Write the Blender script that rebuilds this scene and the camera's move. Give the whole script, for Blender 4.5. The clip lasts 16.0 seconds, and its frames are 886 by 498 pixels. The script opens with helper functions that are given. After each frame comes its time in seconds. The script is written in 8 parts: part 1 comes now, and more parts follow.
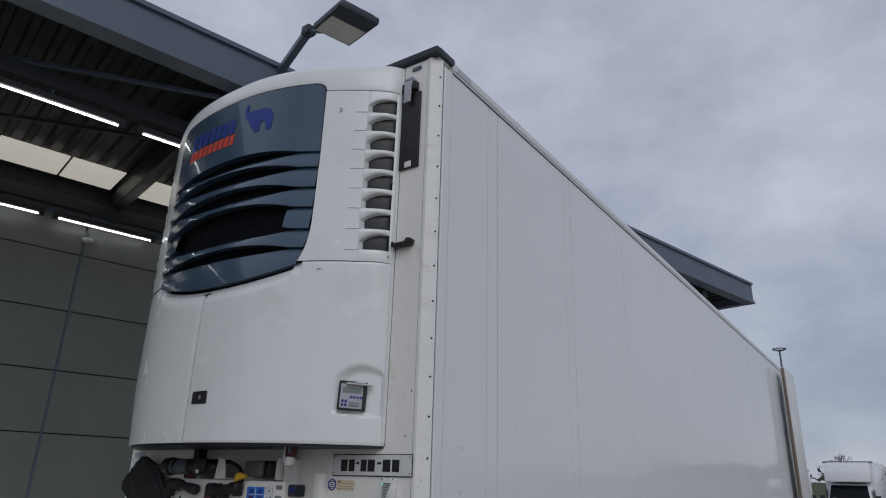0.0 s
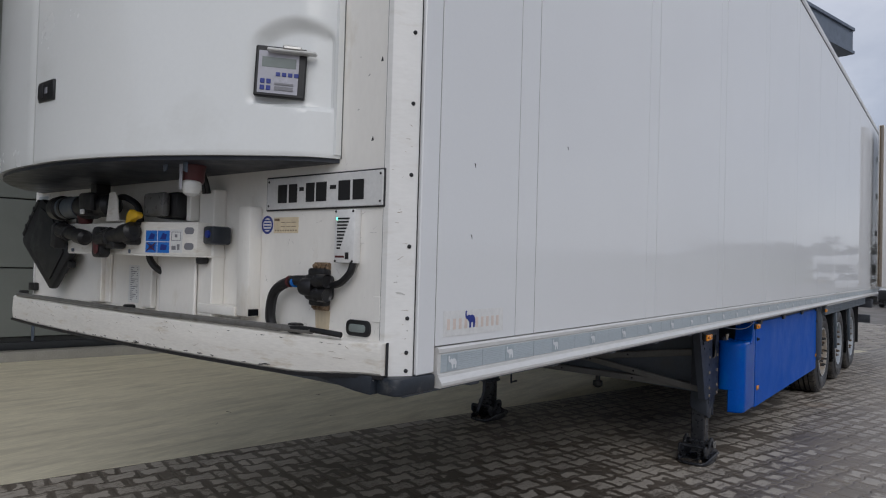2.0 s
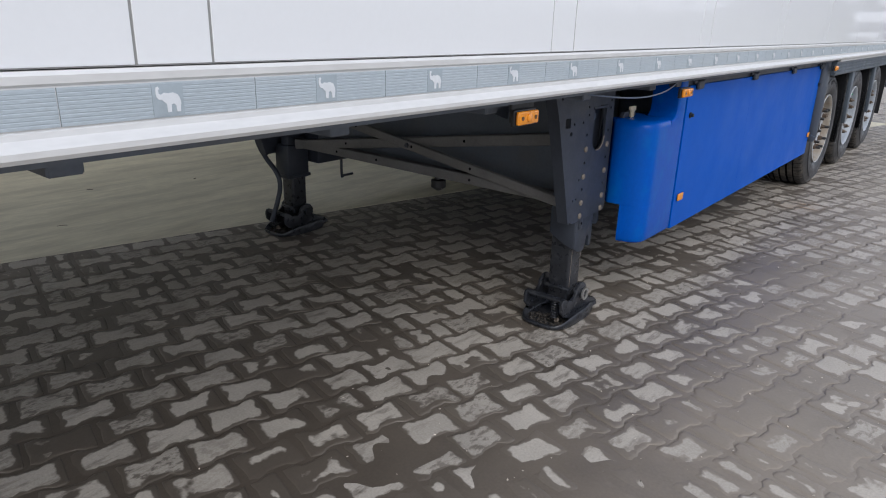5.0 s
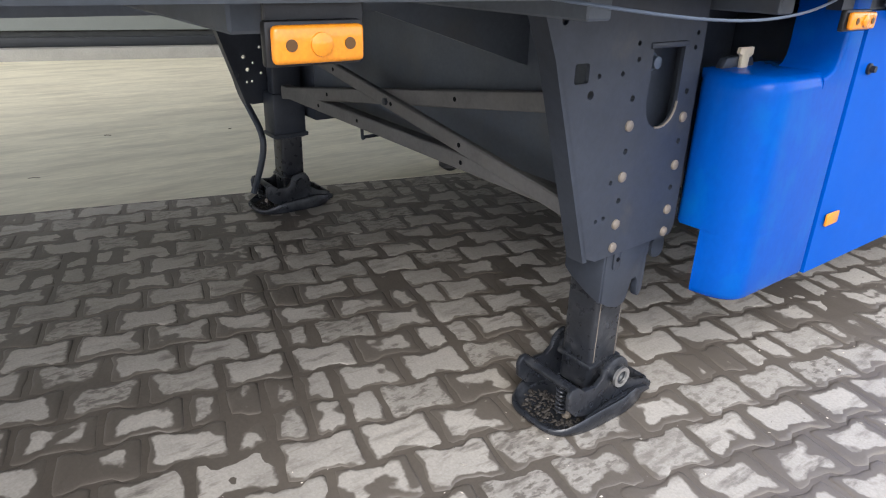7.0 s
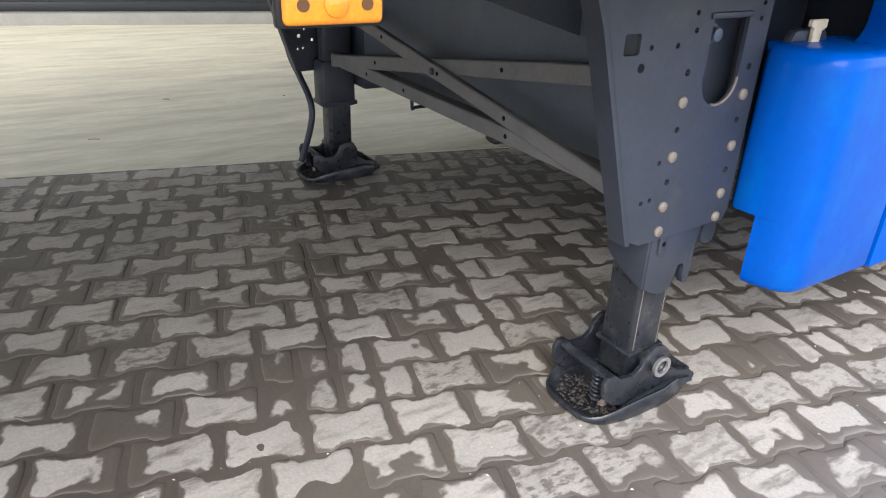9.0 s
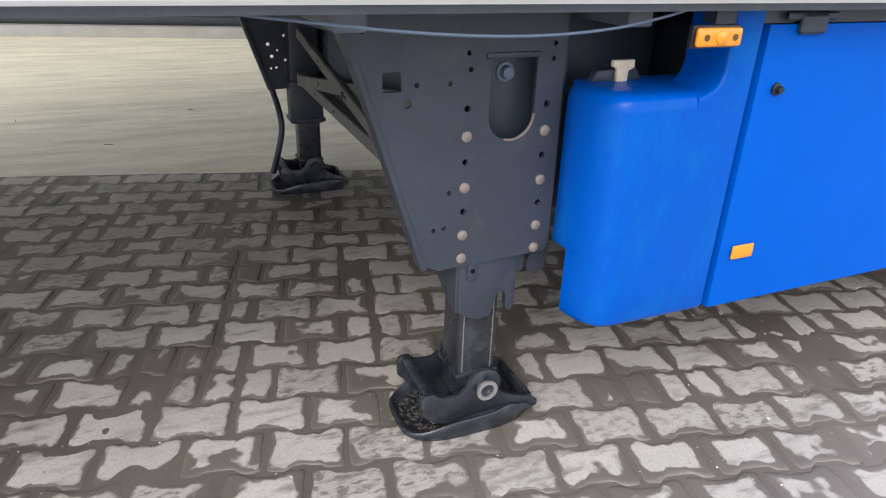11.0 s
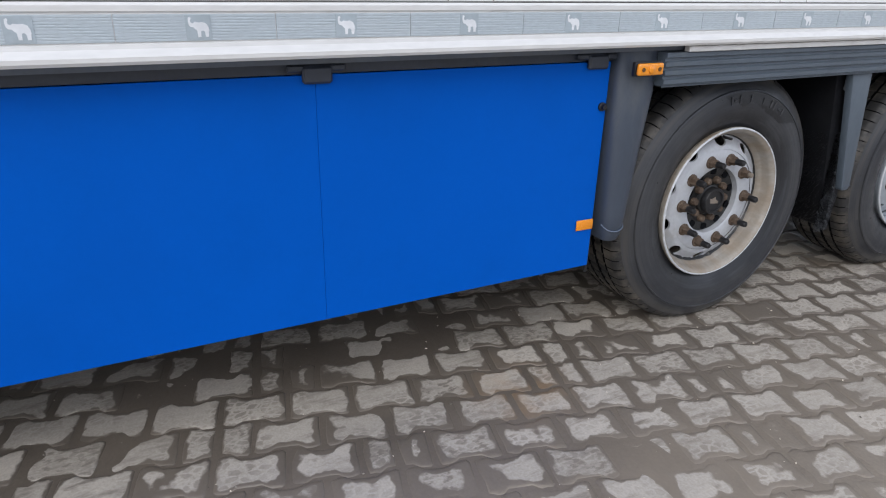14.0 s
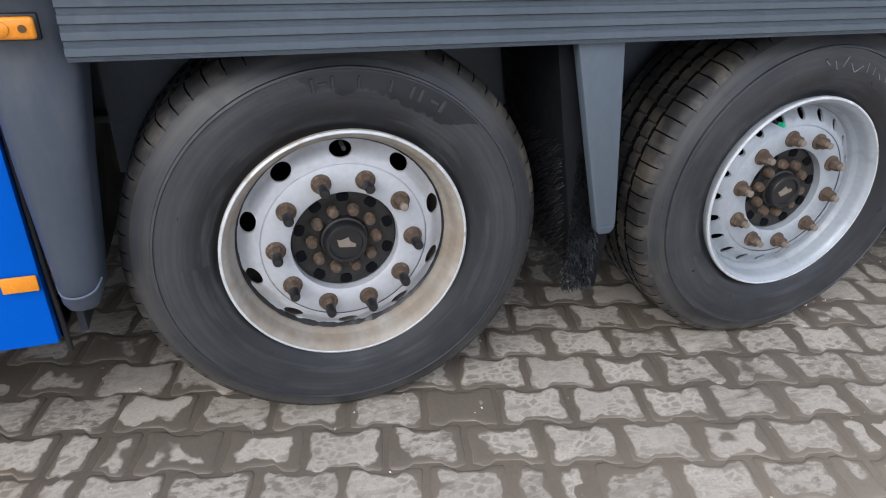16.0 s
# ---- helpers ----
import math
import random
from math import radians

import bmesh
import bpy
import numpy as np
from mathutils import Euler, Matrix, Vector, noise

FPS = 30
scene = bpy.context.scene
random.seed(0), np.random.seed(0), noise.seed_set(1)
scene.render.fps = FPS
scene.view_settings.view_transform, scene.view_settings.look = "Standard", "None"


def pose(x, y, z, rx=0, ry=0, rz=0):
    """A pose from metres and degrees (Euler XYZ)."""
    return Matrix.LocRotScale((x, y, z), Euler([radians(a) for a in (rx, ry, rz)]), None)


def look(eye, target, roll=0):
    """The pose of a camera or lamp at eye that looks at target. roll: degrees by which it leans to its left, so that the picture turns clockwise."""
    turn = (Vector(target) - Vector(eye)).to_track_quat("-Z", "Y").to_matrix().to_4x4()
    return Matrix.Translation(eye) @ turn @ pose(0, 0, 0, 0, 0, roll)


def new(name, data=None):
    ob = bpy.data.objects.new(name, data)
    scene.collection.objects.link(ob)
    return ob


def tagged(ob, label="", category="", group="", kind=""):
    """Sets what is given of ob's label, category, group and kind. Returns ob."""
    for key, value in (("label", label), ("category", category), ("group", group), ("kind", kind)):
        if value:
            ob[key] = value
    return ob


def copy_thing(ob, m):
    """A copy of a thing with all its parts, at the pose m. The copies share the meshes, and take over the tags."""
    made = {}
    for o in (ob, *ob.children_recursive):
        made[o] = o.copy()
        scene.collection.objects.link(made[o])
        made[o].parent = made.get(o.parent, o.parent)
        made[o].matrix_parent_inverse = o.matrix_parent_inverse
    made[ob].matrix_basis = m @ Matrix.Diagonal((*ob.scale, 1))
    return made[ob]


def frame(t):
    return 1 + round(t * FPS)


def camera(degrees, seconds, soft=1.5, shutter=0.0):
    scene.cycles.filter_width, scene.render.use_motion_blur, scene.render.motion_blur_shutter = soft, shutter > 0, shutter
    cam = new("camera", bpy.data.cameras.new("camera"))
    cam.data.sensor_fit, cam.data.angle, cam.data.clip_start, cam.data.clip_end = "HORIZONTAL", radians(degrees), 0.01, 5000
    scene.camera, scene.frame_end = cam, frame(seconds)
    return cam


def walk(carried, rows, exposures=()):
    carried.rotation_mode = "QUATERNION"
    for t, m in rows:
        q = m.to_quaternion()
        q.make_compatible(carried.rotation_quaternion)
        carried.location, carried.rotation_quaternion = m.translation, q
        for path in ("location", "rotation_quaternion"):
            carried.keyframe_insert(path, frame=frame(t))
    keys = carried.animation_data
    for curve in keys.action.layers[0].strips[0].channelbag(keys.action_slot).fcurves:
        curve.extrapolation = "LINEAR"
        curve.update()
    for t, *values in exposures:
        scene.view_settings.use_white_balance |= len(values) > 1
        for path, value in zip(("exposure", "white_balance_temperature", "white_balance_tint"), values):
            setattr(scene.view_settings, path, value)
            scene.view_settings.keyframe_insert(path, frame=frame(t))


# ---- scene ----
cam = camera(67.8, 16.0, soft=1.1)
PATH = [
    (0, (2.022, -2.821, 1.604), (0.951, -1.272, 2.277), 1.7),
    (0.5, (1.802, -2.459, 1.574), (0.725, -0.9, 2.214), 1.5),
    (1, (1.617, -2.131, 1.54), (0.496, -0.545, 2.02), 1.6),
    (1.5, (1.387, -1.775, 1.518), (0.238, -0.159, 1.78), 1.6),
    (2, (1.23, -1.388, 1.481), (-0.005, 0.185, 1.519), 1.6),
    (2.2, (1.199, -1.233, 1.472), (-0.097, 0.290, 1.465), 1.5),
    (2.5, (1.159, -0.994, 1.461), (-0.202, 0.466, 1.339), 1.3),
    (3, (1.09, -0.561, 1.424), (-0.249, 0.901, 1.158), 1.1),
    (3.5, (1.134, -0.12, 1.382), (-0.145, 1.376, 1.029), 1.0),
    (4, (1.153, 0.37, 1.388), (-0.119, 1.849, 0.946), 1.4),
    (4.5, (1.116, 0.843, 1.341), (-0.134, 2.306, 0.798), 1.2),
    (5, (1.016, 1.318, 1.302), (-0.172, 2.789, 0.65), 1.6),
    (5.2, (0.965, 1.509, 1.281), (-0.205, 2.983, 0.605), 1.9),
    (7.3, (0.646, 2.715, 1.116), (-0.864, 3.745, 0.306), 1.7),
    (7.5, (0.666, 2.732, 1.113), (-0.859, 3.731, 0.291), 1.8),
    (8, (0.648, 2.715, 1.116), (-0.878, 3.693, 0.27), 1.8),
    (8.2, (0.634, 2.699, 1.115), (-0.889, 3.67, 0.257), 1.9),
    (10.3, (0.742, 2.896, 1.118), (-0.865, 3.72, 0.258), 2.5),
    (10.5, (0.837, 3.0, 1.149), (-0.829, 3.688, 0.283), 2.1),
    (11, (0.996, 3.239, 1.189), (-0.665, 3.966, 0.345), 1.9),
    (11.5, (1.119, 3.652, 1.278), (-0.488, 4.482, 0.423), 1.9),
    (12, (1.241, 4.094, 1.313), (-0.374, 4.944, 0.495), 2.4),
    (12.5, (1.401, 4.514, 1.345), (-0.246, 5.308, 0.534), 2.4),
    (13, (1.47, 5.0, 1.365), (-0.193, 5.754, 0.549), 0.9),
    (13.5, (1.515, 5.452, 1.294), (-0.134, 6.286, 0.531), 1.1),
    (14, (1.548, 5.908, 1.298), (-0.085, 6.76, 0.519), 1.5),
    (14.5, (1.545, 6.4, 1.31), (-0.078, 7.229, 0.487), 1.0),
    (15, (1.49, 6.873, 1.268), (-0.123, 7.69, 0.413), 1.2),
    (15.5, (1.43, 7.339, 1.251), (-0.243, 7.995, 0.374), 1.4),
    (16, (1.281, 7.74, 1.245), (-0.392, 8.3, 0.302), 1.8),
]
walk(cam, [(t, look(eye, target, roll)) for t, eye, target, roll in PATH],
     [(0.0, 0.07, 6300, 10), (1.0, 0.02, 6350, 10), (2.0, 0.42, 6500, 10), (3.0, 0.7, 6500, 10), (4.0, 0.95, 6500, 10), (5.2, 1.35, 6480, 10), (7.4, 2.47, 6480, 10), (8.2, 2.54, 6480, 10),
      (10.3, 2.66, 6480, 10), (11.0, 2.25, 6480, 10), (12.0, 1.35, 6500, 10), (13.0, 1.22, 6500, 10), (14.0, 1.35, 6500, 10), (14.5, 1.30, 6500, 10), (15.0, 1.36, 6500, 10), (16.0, 1.75, 6500, 10)])

# ---- world, sun and exposure ----
SUN_EL, SUN_AZ = 38.0, 132.0          # degrees; azimuth from +y towards +x
world = bpy.data.worlds.new("overcast_sky")
scene.world = world
world.use_nodes = True
wn, wl = world.node_tree.nodes, world.node_tree.links
wn.clear()
w_out, w_bg = wn.new("ShaderNodeOutputWorld"), wn.new("ShaderNodeBackground")
w_sky, w_mix = wn.new("ShaderNodeTexSky"), wn.new("ShaderNodeMix")
w_co, w_map = wn.new("ShaderNodeTexCoord"), wn.new("ShaderNodeMapping")
w_noise, w_ramp = wn.new("ShaderNodeTexNoise"), wn.new("ShaderNodeValToRGB")
w_sky.sky_type, w_sky.sun_disc = "NISHITA", False
w_sky.sun_elevation, w_sky.sun_rotation = radians(SUN_EL), radians(SUN_AZ)
w_map.inputs["Scale"].default_value = (1.0, 1.0, 1.7)
w_noise.inputs["Scale"].default_value, w_noise.inputs["Detail"].default_value = 2.6, 7.0
w_noise.inputs["Roughness"].default_value = 0.55
w_ramp.color_ramp.elements[0].position, w_ramp.color_ramp.elements[1].position = 0.30, 0.72
w_ramp.color_ramp.elements[0].color = (2.5, 2.8, 3.6, 1)
w_ramp.color_ramp.elements[1].color = (5.7, 5.9, 6.5, 1)
w_mix.data_type = "RGBA"
w_mix.inputs["Factor"].default_value = 0.88
w_bg.inputs["Strength"].default_value = 0.1
wl.new(w_co.outputs["Generated"], w_map.inputs["Vector"])
wl.new(w_map.outputs["Vector"], w_noise.inputs["Vector"])
wl.new(w_noise.outputs["Fac"], w_ramp.inputs["Fac"])
wl.new(w_sky.outputs["Color"], w_mix.inputs["A"])
wl.new(w_ramp.outputs["Color"], w_mix.inputs["B"])
wl.new(w_mix.outputs["Result"], w_bg.inputs["Color"])
wl.new(w_bg.outputs["Background"], w_out.inputs["Surface"])

sun = new("sun", bpy.data.lights.new("sun", "SUN"))
sun.data.energy, sun.data.angle, sun.data.color = 0.62, radians(40), (1.0, 0.97, 0.93)
sun.matrix_world = look((math.sin(radians(SUN_AZ)) * 30, math.cos(radians(SUN_AZ)) * 30, 30 * math.tan(radians(SUN_EL))), (0, 0, 0))

# ---- materials ----
def material(name, colour, rough=0.5, metal=0.0, vary=0.12, scale=6.0, fine=0.06, fine_scale=70.0, bump=0.0, bump_scale=60.0,
             dirt=None, dirt_amount=0.3, dirt_scale=3.0, coat=0.0, stretch=(1, 1, 1), random_tone=0.0, wave=0.0, dirt_edge=0.08, rough_vary=0.12, coat_rough=0.06, spec=0.5):
    """A node material: base colour with broad and fine variation, dirt of its own shape, bump and varied gloss."""
    m = bpy.data.materials.new(name)
    m.use_nodes = True
    n, l = m.node_tree.nodes, m.node_tree.links
    b = n["Principled BSDF"]
    geo, mp = n.new("ShaderNodeNewGeometry"), n.new("ShaderNodeMapping")
    mp.inputs["Scale"].default_value = stretch
    l.new(geo.outputs["Position"], mp.inputs["Vector"])

    def noise_tex(s, detail=4.0, r=0.6):
        t = n.new("ShaderNodeTexNoise")
        t.inputs["Scale"].default_value, t.inputs["Detail"].default_value, t.inputs["Roughness"].default_value = s, detail, r
        l.new(mp.outputs["Vector"], t.inputs["Vector"])
        return t.outputs["Fac"]

    def ranged(sock, lo, hi, a=0.25, z=0.75):
        r = n.new("ShaderNodeMapRange")
        r.inputs["From Min"].default_value, r.inputs["From Max"].default_value = a, z
        r.inputs["To Min"].default_value, r.inputs["To Max"].default_value = lo, hi
        l.new(sock, r.inputs["Value"])
        return r.outputs["Result"]

    def times(a, c):
        t = n.new("ShaderNodeMath")
        t.operation = "MULTIPLY"
        l.new(a, t.inputs[0])
        l.new(c, t.inputs[1])
        return t.outputs[0]

    tone = times(ranged(noise_tex(scale), 1 - vary, 1 + vary), ranged(noise_tex(fine_scale, 2), 1 - fine, 1 + fine))
    if random_tone:
        info = n.new("ShaderNodeObjectInfo")
        isl = n.new("ShaderNodeNewGeometry")
        add = n.new("ShaderNodeMath")
        add.operation = "ADD"
        l.new(info.outputs["Random"], add.inputs[0])
        l.new(isl.outputs["Random Per Island"], add.inputs[1])
        fr = n.new("ShaderNodeMath")
        fr.operation = "FRACT"
        l.new(add.outputs[0], fr.inputs[0])
        tone = times(tone, ranged(fr.outputs[0], 1 - random_tone, 1 + random_tone, 0, 1))
    mul = n.new("ShaderNodeMix")
    mul.data_type, mul.blend_type = "RGBA", "MULTIPLY"
    mul.inputs["Factor"].default_value = 1.0
    mul.inputs["A"].default_value = (*colour, 1)
    l.new(tone, mul.inputs["B"])
    col = mul.outputs["Result"]
    if dirt:
        mask = ranged(noise_tex(dirt_scale, 6, 0.65), 0, 1, 1 - dirt_amount - dirt_edge, 1 - dirt_amount + dirt_edge)
        mx = n.new("ShaderNodeMix")
        mx.data_type = "RGBA"
        l.new(mask, mx.inputs["Factor"])
        l.new(col, mx.inputs["A"])
        mx.inputs["B"].default_value = (*dirt, 1)
        col = mx.outputs["Result"]
    l.new(col, b.inputs["Base Color"])
    l.new(ranged(noise_tex(scale * 2.3), max(0.02, rough - rough_vary * rough * 2), min(1, rough + rough_vary * rough * 2)), b.inputs["Roughness"])
    b.inputs["Metallic"].default_value = metal
    b.inputs["Specular IOR Level"].default_value = spec
    b.inputs["Coat Weight"].default_value, b.inputs["Coat Roughness"].default_value = coat, coat_rough
    last = None
    for strength, sc, dist in ((bump, bump_scale, 0.004), (wave, 1.1, 0.03)):
        if strength:
            bp = n.new("ShaderNodeBump")
            bp.inputs["Strength"].default_value, bp.inputs["Distance"].default_value = strength, dist
            l.new(noise_tex(sc, 3), bp.inputs["Height"])
            if last:
                l.new(last, bp.inputs["Normal"])
            last = bp.outputs["Normal"]
    if last:
        l.new(last, b.inputs["Normal"])
        if coat:
            l.new(last, b.inputs["Coat Normal"])
    return m


def ring_material(name, colour, dust, rough):
    """Rubber with fine rings round the object's own x axis, and dull dusty patches."""
    m = material(name, colour, rough, vary=0.18, scale=7, fine=0.10, bump=0.06, bump_scale=120, dirt=dust, dirt_amount=0.44, dirt_scale=2.6, dirt_edge=0.14, rough_vary=0.2)
    n, l = m.node_tree.nodes, m.node_tree.links
    b = n["Principled BSDF"]
    co, sep = n.new("ShaderNodeTexCoord"), n.new("ShaderNodeSeparateXYZ")
    l.new(co.outputs["Object"], sep.inputs[0])
    comb, length = n.new("ShaderNodeCombineXYZ"), n.new("ShaderNodeVectorMath")
    length.operation = "LENGTH"
    l.new(sep.outputs["Y"], comb.inputs["Y"])
    l.new(sep.outputs["Z"], comb.inputs["Z"])
    l.new(comb.outputs[0], length.inputs[0])
    ring = n.new("ShaderNodeTexNoise")
    ring.noise_dimensions = "1D"
    ring.inputs["Scale"].default_value, ring.inputs["Detail"].default_value = 110.0, 3.0
    l.new(length.outputs["Value"], ring.inputs["W"])
    rg = n.new("ShaderNodeMapRange")
    rg.inputs["From Min"].default_value, rg.inputs["From Max"].default_value = 0.3, 0.7
    rg.inputs["To Min"].default_value, rg.inputs["To Max"].default_value = 0.86, 1.14
    l.new(ring.outputs["Fac"], rg.inputs["Value"])
    old = b.inputs["Base Color"].links[0].from_socket
    mul = n.new("ShaderNodeMix")
    mul.data_type, mul.blend_type = "RGBA", "MULTIPLY"
    mul.inputs["Factor"].default_value = 1.0
    l.new(old, mul.inputs["A"])
    l.new(rg.outputs["Result"], mul.inputs["B"])
    l.new(mul.outputs["Result"], b.inputs["Base Color"])
    # arcs of thin dust, a dark damp band by the bead, a browner shoulder
    turn, polar, arcs = n.new("ShaderNodeMath"), n.new("ShaderNodeCombineXYZ"), n.new("ShaderNodeTexNoise")
    turn.operation = "ARCTAN2"
    l.new(sep.outputs["Z"], turn.inputs[0])
    l.new(sep.outputs["Y"], turn.inputs[1])
    far = n.new("ShaderNodeMath")
    far.operation = "MULTIPLY"
    far.inputs[1].default_value = 26.0
    l.new(length.outputs["Value"], far.inputs[0])
    l.new(turn.outputs[0], polar.inputs["X"])
    l.new(far.outputs[0], polar.inputs["Y"])
    arcs.inputs["Scale"].default_value, arcs.inputs["Detail"].default_value = 1.6, 5.0
    l.new(polar.outputs[0], arcs.inputs["Vector"])

    def layer(under, shade, r0, r1, f0, f1, most):
        """Mixes shade in from radius r0 to r1 where the arcs run from f0 to f1."""
        facs = []
        for sock, a, z, hi in ((length.outputs["Value"], r0, r1, 1.0), (arcs.outputs["Fac"], f0, f1, most)):
            q = n.new("ShaderNodeMapRange")
            q.interpolation_type = "SMOOTHSTEP"
            q.inputs["From Min"].default_value, q.inputs["From Max"].default_value, q.inputs["To Max"].default_value = a, z, hi
            l.new(sock, q.inputs["Value"])
            facs.append(q.outputs["Result"])
        both, mx = n.new("ShaderNodeMath"), n.new("ShaderNodeMix")
        both.operation = "MULTIPLY"
        l.new(facs[0], both.inputs[0])
        l.new(facs[1], both.inputs[1])
        mx.data_type = "RGBA"
        l.new(both.outputs[0], mx.inputs["Factor"])
        l.new(under, mx.inputs["A"])
        mx.inputs["B"].default_value = (*shade, 1)
        return mx.outputs["Result"]

    worn = layer(mul.outputs["Result"], tuple(0.45 * c for c in colour), 0.385, 0.335, 0.36, 0.52, 0.8)
    worn = layer(worn, (0.060, 0.056, 0.051), 0.428, 0.470, 0.38, 0.60, 0.75)
    worn = layer(worn, (0.055, 0.055, 0.056), 0.33, 0.40, 0.52, 0.68, 0.6)
    l.new(worn, b.inputs["Base Color"])
    bp = n.new("ShaderNodeBump")
    bp.inputs["Strength"].default_value, bp.inputs["Distance"].default_value = 0.10, 0.003
    l.new(ring.outputs["Fac"], bp.inputs["Height"])
    l.new(b.inputs["Normal"].links[0].from_socket, bp.inputs["Normal"])
    l.new(bp.outputs["Normal"], b.inputs["Normal"])
    return m


def mud_tone(m):
    """Mud made paler towards +x and darker round one point, with noise breaking both edges."""
    n, l = m.node_tree.nodes, m.node_tree.links
    b = n["Principled BSDF"]
    geo, at, blot, off = n.new("ShaderNodeNewGeometry"), n.new("ShaderNodeSeparateXYZ"), n.new("ShaderNodeTexNoise"), n.new("ShaderNodeVectorMath")
    l.new(geo.outputs["Position"], at.inputs[0])
    l.new(geo.outputs["Position"], blot.inputs["Vector"])
    blot.inputs["Scale"].default_value, blot.inputs["Detail"].default_value = 1.3, 4.0
    off.operation = "DISTANCE"
    l.new(geo.outputs["Position"], off.inputs[0])
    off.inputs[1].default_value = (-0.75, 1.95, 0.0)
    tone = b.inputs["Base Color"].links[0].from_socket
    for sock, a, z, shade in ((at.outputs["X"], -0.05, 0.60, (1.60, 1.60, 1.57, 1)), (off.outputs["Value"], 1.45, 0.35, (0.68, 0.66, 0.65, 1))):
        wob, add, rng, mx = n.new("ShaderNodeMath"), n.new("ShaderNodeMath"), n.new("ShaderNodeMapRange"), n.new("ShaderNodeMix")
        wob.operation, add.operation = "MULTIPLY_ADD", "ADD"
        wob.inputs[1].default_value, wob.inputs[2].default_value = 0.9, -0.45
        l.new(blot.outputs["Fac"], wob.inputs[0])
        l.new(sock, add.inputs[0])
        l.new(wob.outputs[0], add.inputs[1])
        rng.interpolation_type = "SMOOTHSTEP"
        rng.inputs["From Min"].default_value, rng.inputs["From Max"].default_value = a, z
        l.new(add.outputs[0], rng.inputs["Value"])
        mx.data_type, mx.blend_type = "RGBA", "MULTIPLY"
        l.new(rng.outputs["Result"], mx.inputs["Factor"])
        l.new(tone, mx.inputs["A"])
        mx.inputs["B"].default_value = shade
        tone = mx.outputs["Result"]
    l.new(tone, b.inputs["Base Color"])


def paver_material(name, colour, mud):
    """Concrete under a film of the joint's mud, thick at the rim, thin or absent in the middle, with soft edges."""
    m = mud.copy()
    m.name = name
    n, l = m.node_tree.nodes, m.node_tree.links
    b = n["Principled BSDF"]
    mud_colour = b.inputs["Base Color"].links[0].from_socket
    geo = n.new("ShaderNodeNewGeometry")

    def scaled(k, turn=0.0):
        q = n.new("ShaderNodeMapping")
        q.inputs["Rotation"].default_value = (0, 0, radians(turn))
        q.inputs["Scale"].default_value = k
        l.new(geo.outputs["Position"], q.inputs["Vector"])
        return q.outputs["Vector"]

    def cloud(k, detail=3.0, rough=0.55, turn=0.0):
        t = n.new("ShaderNodeTexNoise")
        t.inputs["Scale"].default_value, t.inputs["Detail"].default_value, t.inputs["Roughness"].default_value = 1.0, detail, rough
        l.new(scaled(k, turn), t.inputs["Vector"])
        return t.outputs["Fac"]

    def ranged(sock, a, z, lo, hi, soft=False):
        r = n.new("ShaderNodeMapRange")
        r.interpolation_type = "SMOOTHSTEP" if soft else "LINEAR"
        r.inputs["From Min"].default_value, r.inputs["From Max"].default_value = a, z
        r.inputs["To Min"].default_value, r.inputs["To Max"].default_value = lo, hi
        l.new(sock, r.inputs["Value"])
        return r.outputs["Result"]

    def op(kind, a, c):
        t = n.new("ShaderNodeMath")
        t.operation = kind
        for k, v in enumerate((a, c)):
            if isinstance(v, float):
                t.inputs[k].default_value = v
            else:
                l.new(v, t.inputs[k])
        return t.outputs[0]

    info = n.new("ShaderNodeObjectInfo")
    own = op("FRACT", op("ADD", info.outputs["Random"], geo.outputs["Random Per Island"]), 0.0)
    at = n.new("ShaderNodeSeparateXYZ")
    l.new(geo.outputs["Position"], at.inputs[0])
    # how far in from the rim the mud reaches: wavy edge, broad spills, sunken pavers, a muddier lane
    lane = op("MULTIPLY", ranged(at.outputs["X"], -0.25, 0.45, 0.0, 1.0, True), ranged(at.outputs["Y"], 5.2, 8.2, 1.0, 0.35, True))
    reach = op("ADD", ranged(cloud((17, 17, 4), 3.0, 0.5), 0.3, 0.7, -0.001, 0.019), ranged(cloud((4.2, 4.2, 2), 3.0, 0.55), 0.48, 0.70, 0.0, 0.040))
    reach = op("ADD", reach, ranged(own, 0.72, 1.0, 0.0, 0.026))
    reach = op("ADD", reach, op("MULTIPLY", lane, ranged(cloud((1.5, 1.5, 1), 3.0, 0.5), 0.32, 0.66, 0.0, 0.048)))
    hollow = n.new("ShaderNodeVectorMath")
    hollow.operation = "DISTANCE"
    l.new(geo.outputs["Position"], hollow.inputs[0])
    hollow.inputs[1].default_value = (-0.75, 1.95, 0.0)
    reach = op("ADD", reach, op("MULTIPLY", ranged(hollow.outputs["Value"], 1.5, 0.4, 0.0, 1.0, True), ranged(cloud((2.2, 2.2, 1)), 0.34, 0.62, 0.0, 0.026)))
    rim = n.new("ShaderNodeAttribute")
    rim.attribute_name = "rim"
    film = ranged(op("SUBTRACT", reach, rim.outputs["Fac"]), -0.005, 0.006, 0.0, 1.0, True)
    # tyre-pressed net and wiped streaks of thin mud on some of them
    net = op("MULTIPLY", ranged(cloud((48, 24, 30), 4.0, 0.6, -14.2), 0.49, 0.60, 0.0, 1.0), ranged(own, 0.12, 0.34, 0.8, 0.0))
    wiped = op("MULTIPLY", ranged(cloud((26, 7.0, 10), 5.0, 0.65, -14.2), 0.50, 0.66, 0.0, 0.9), ranged(cloud((1.9, 1.9, 1)), 0.42, 0.60, 0.1, 1.0))
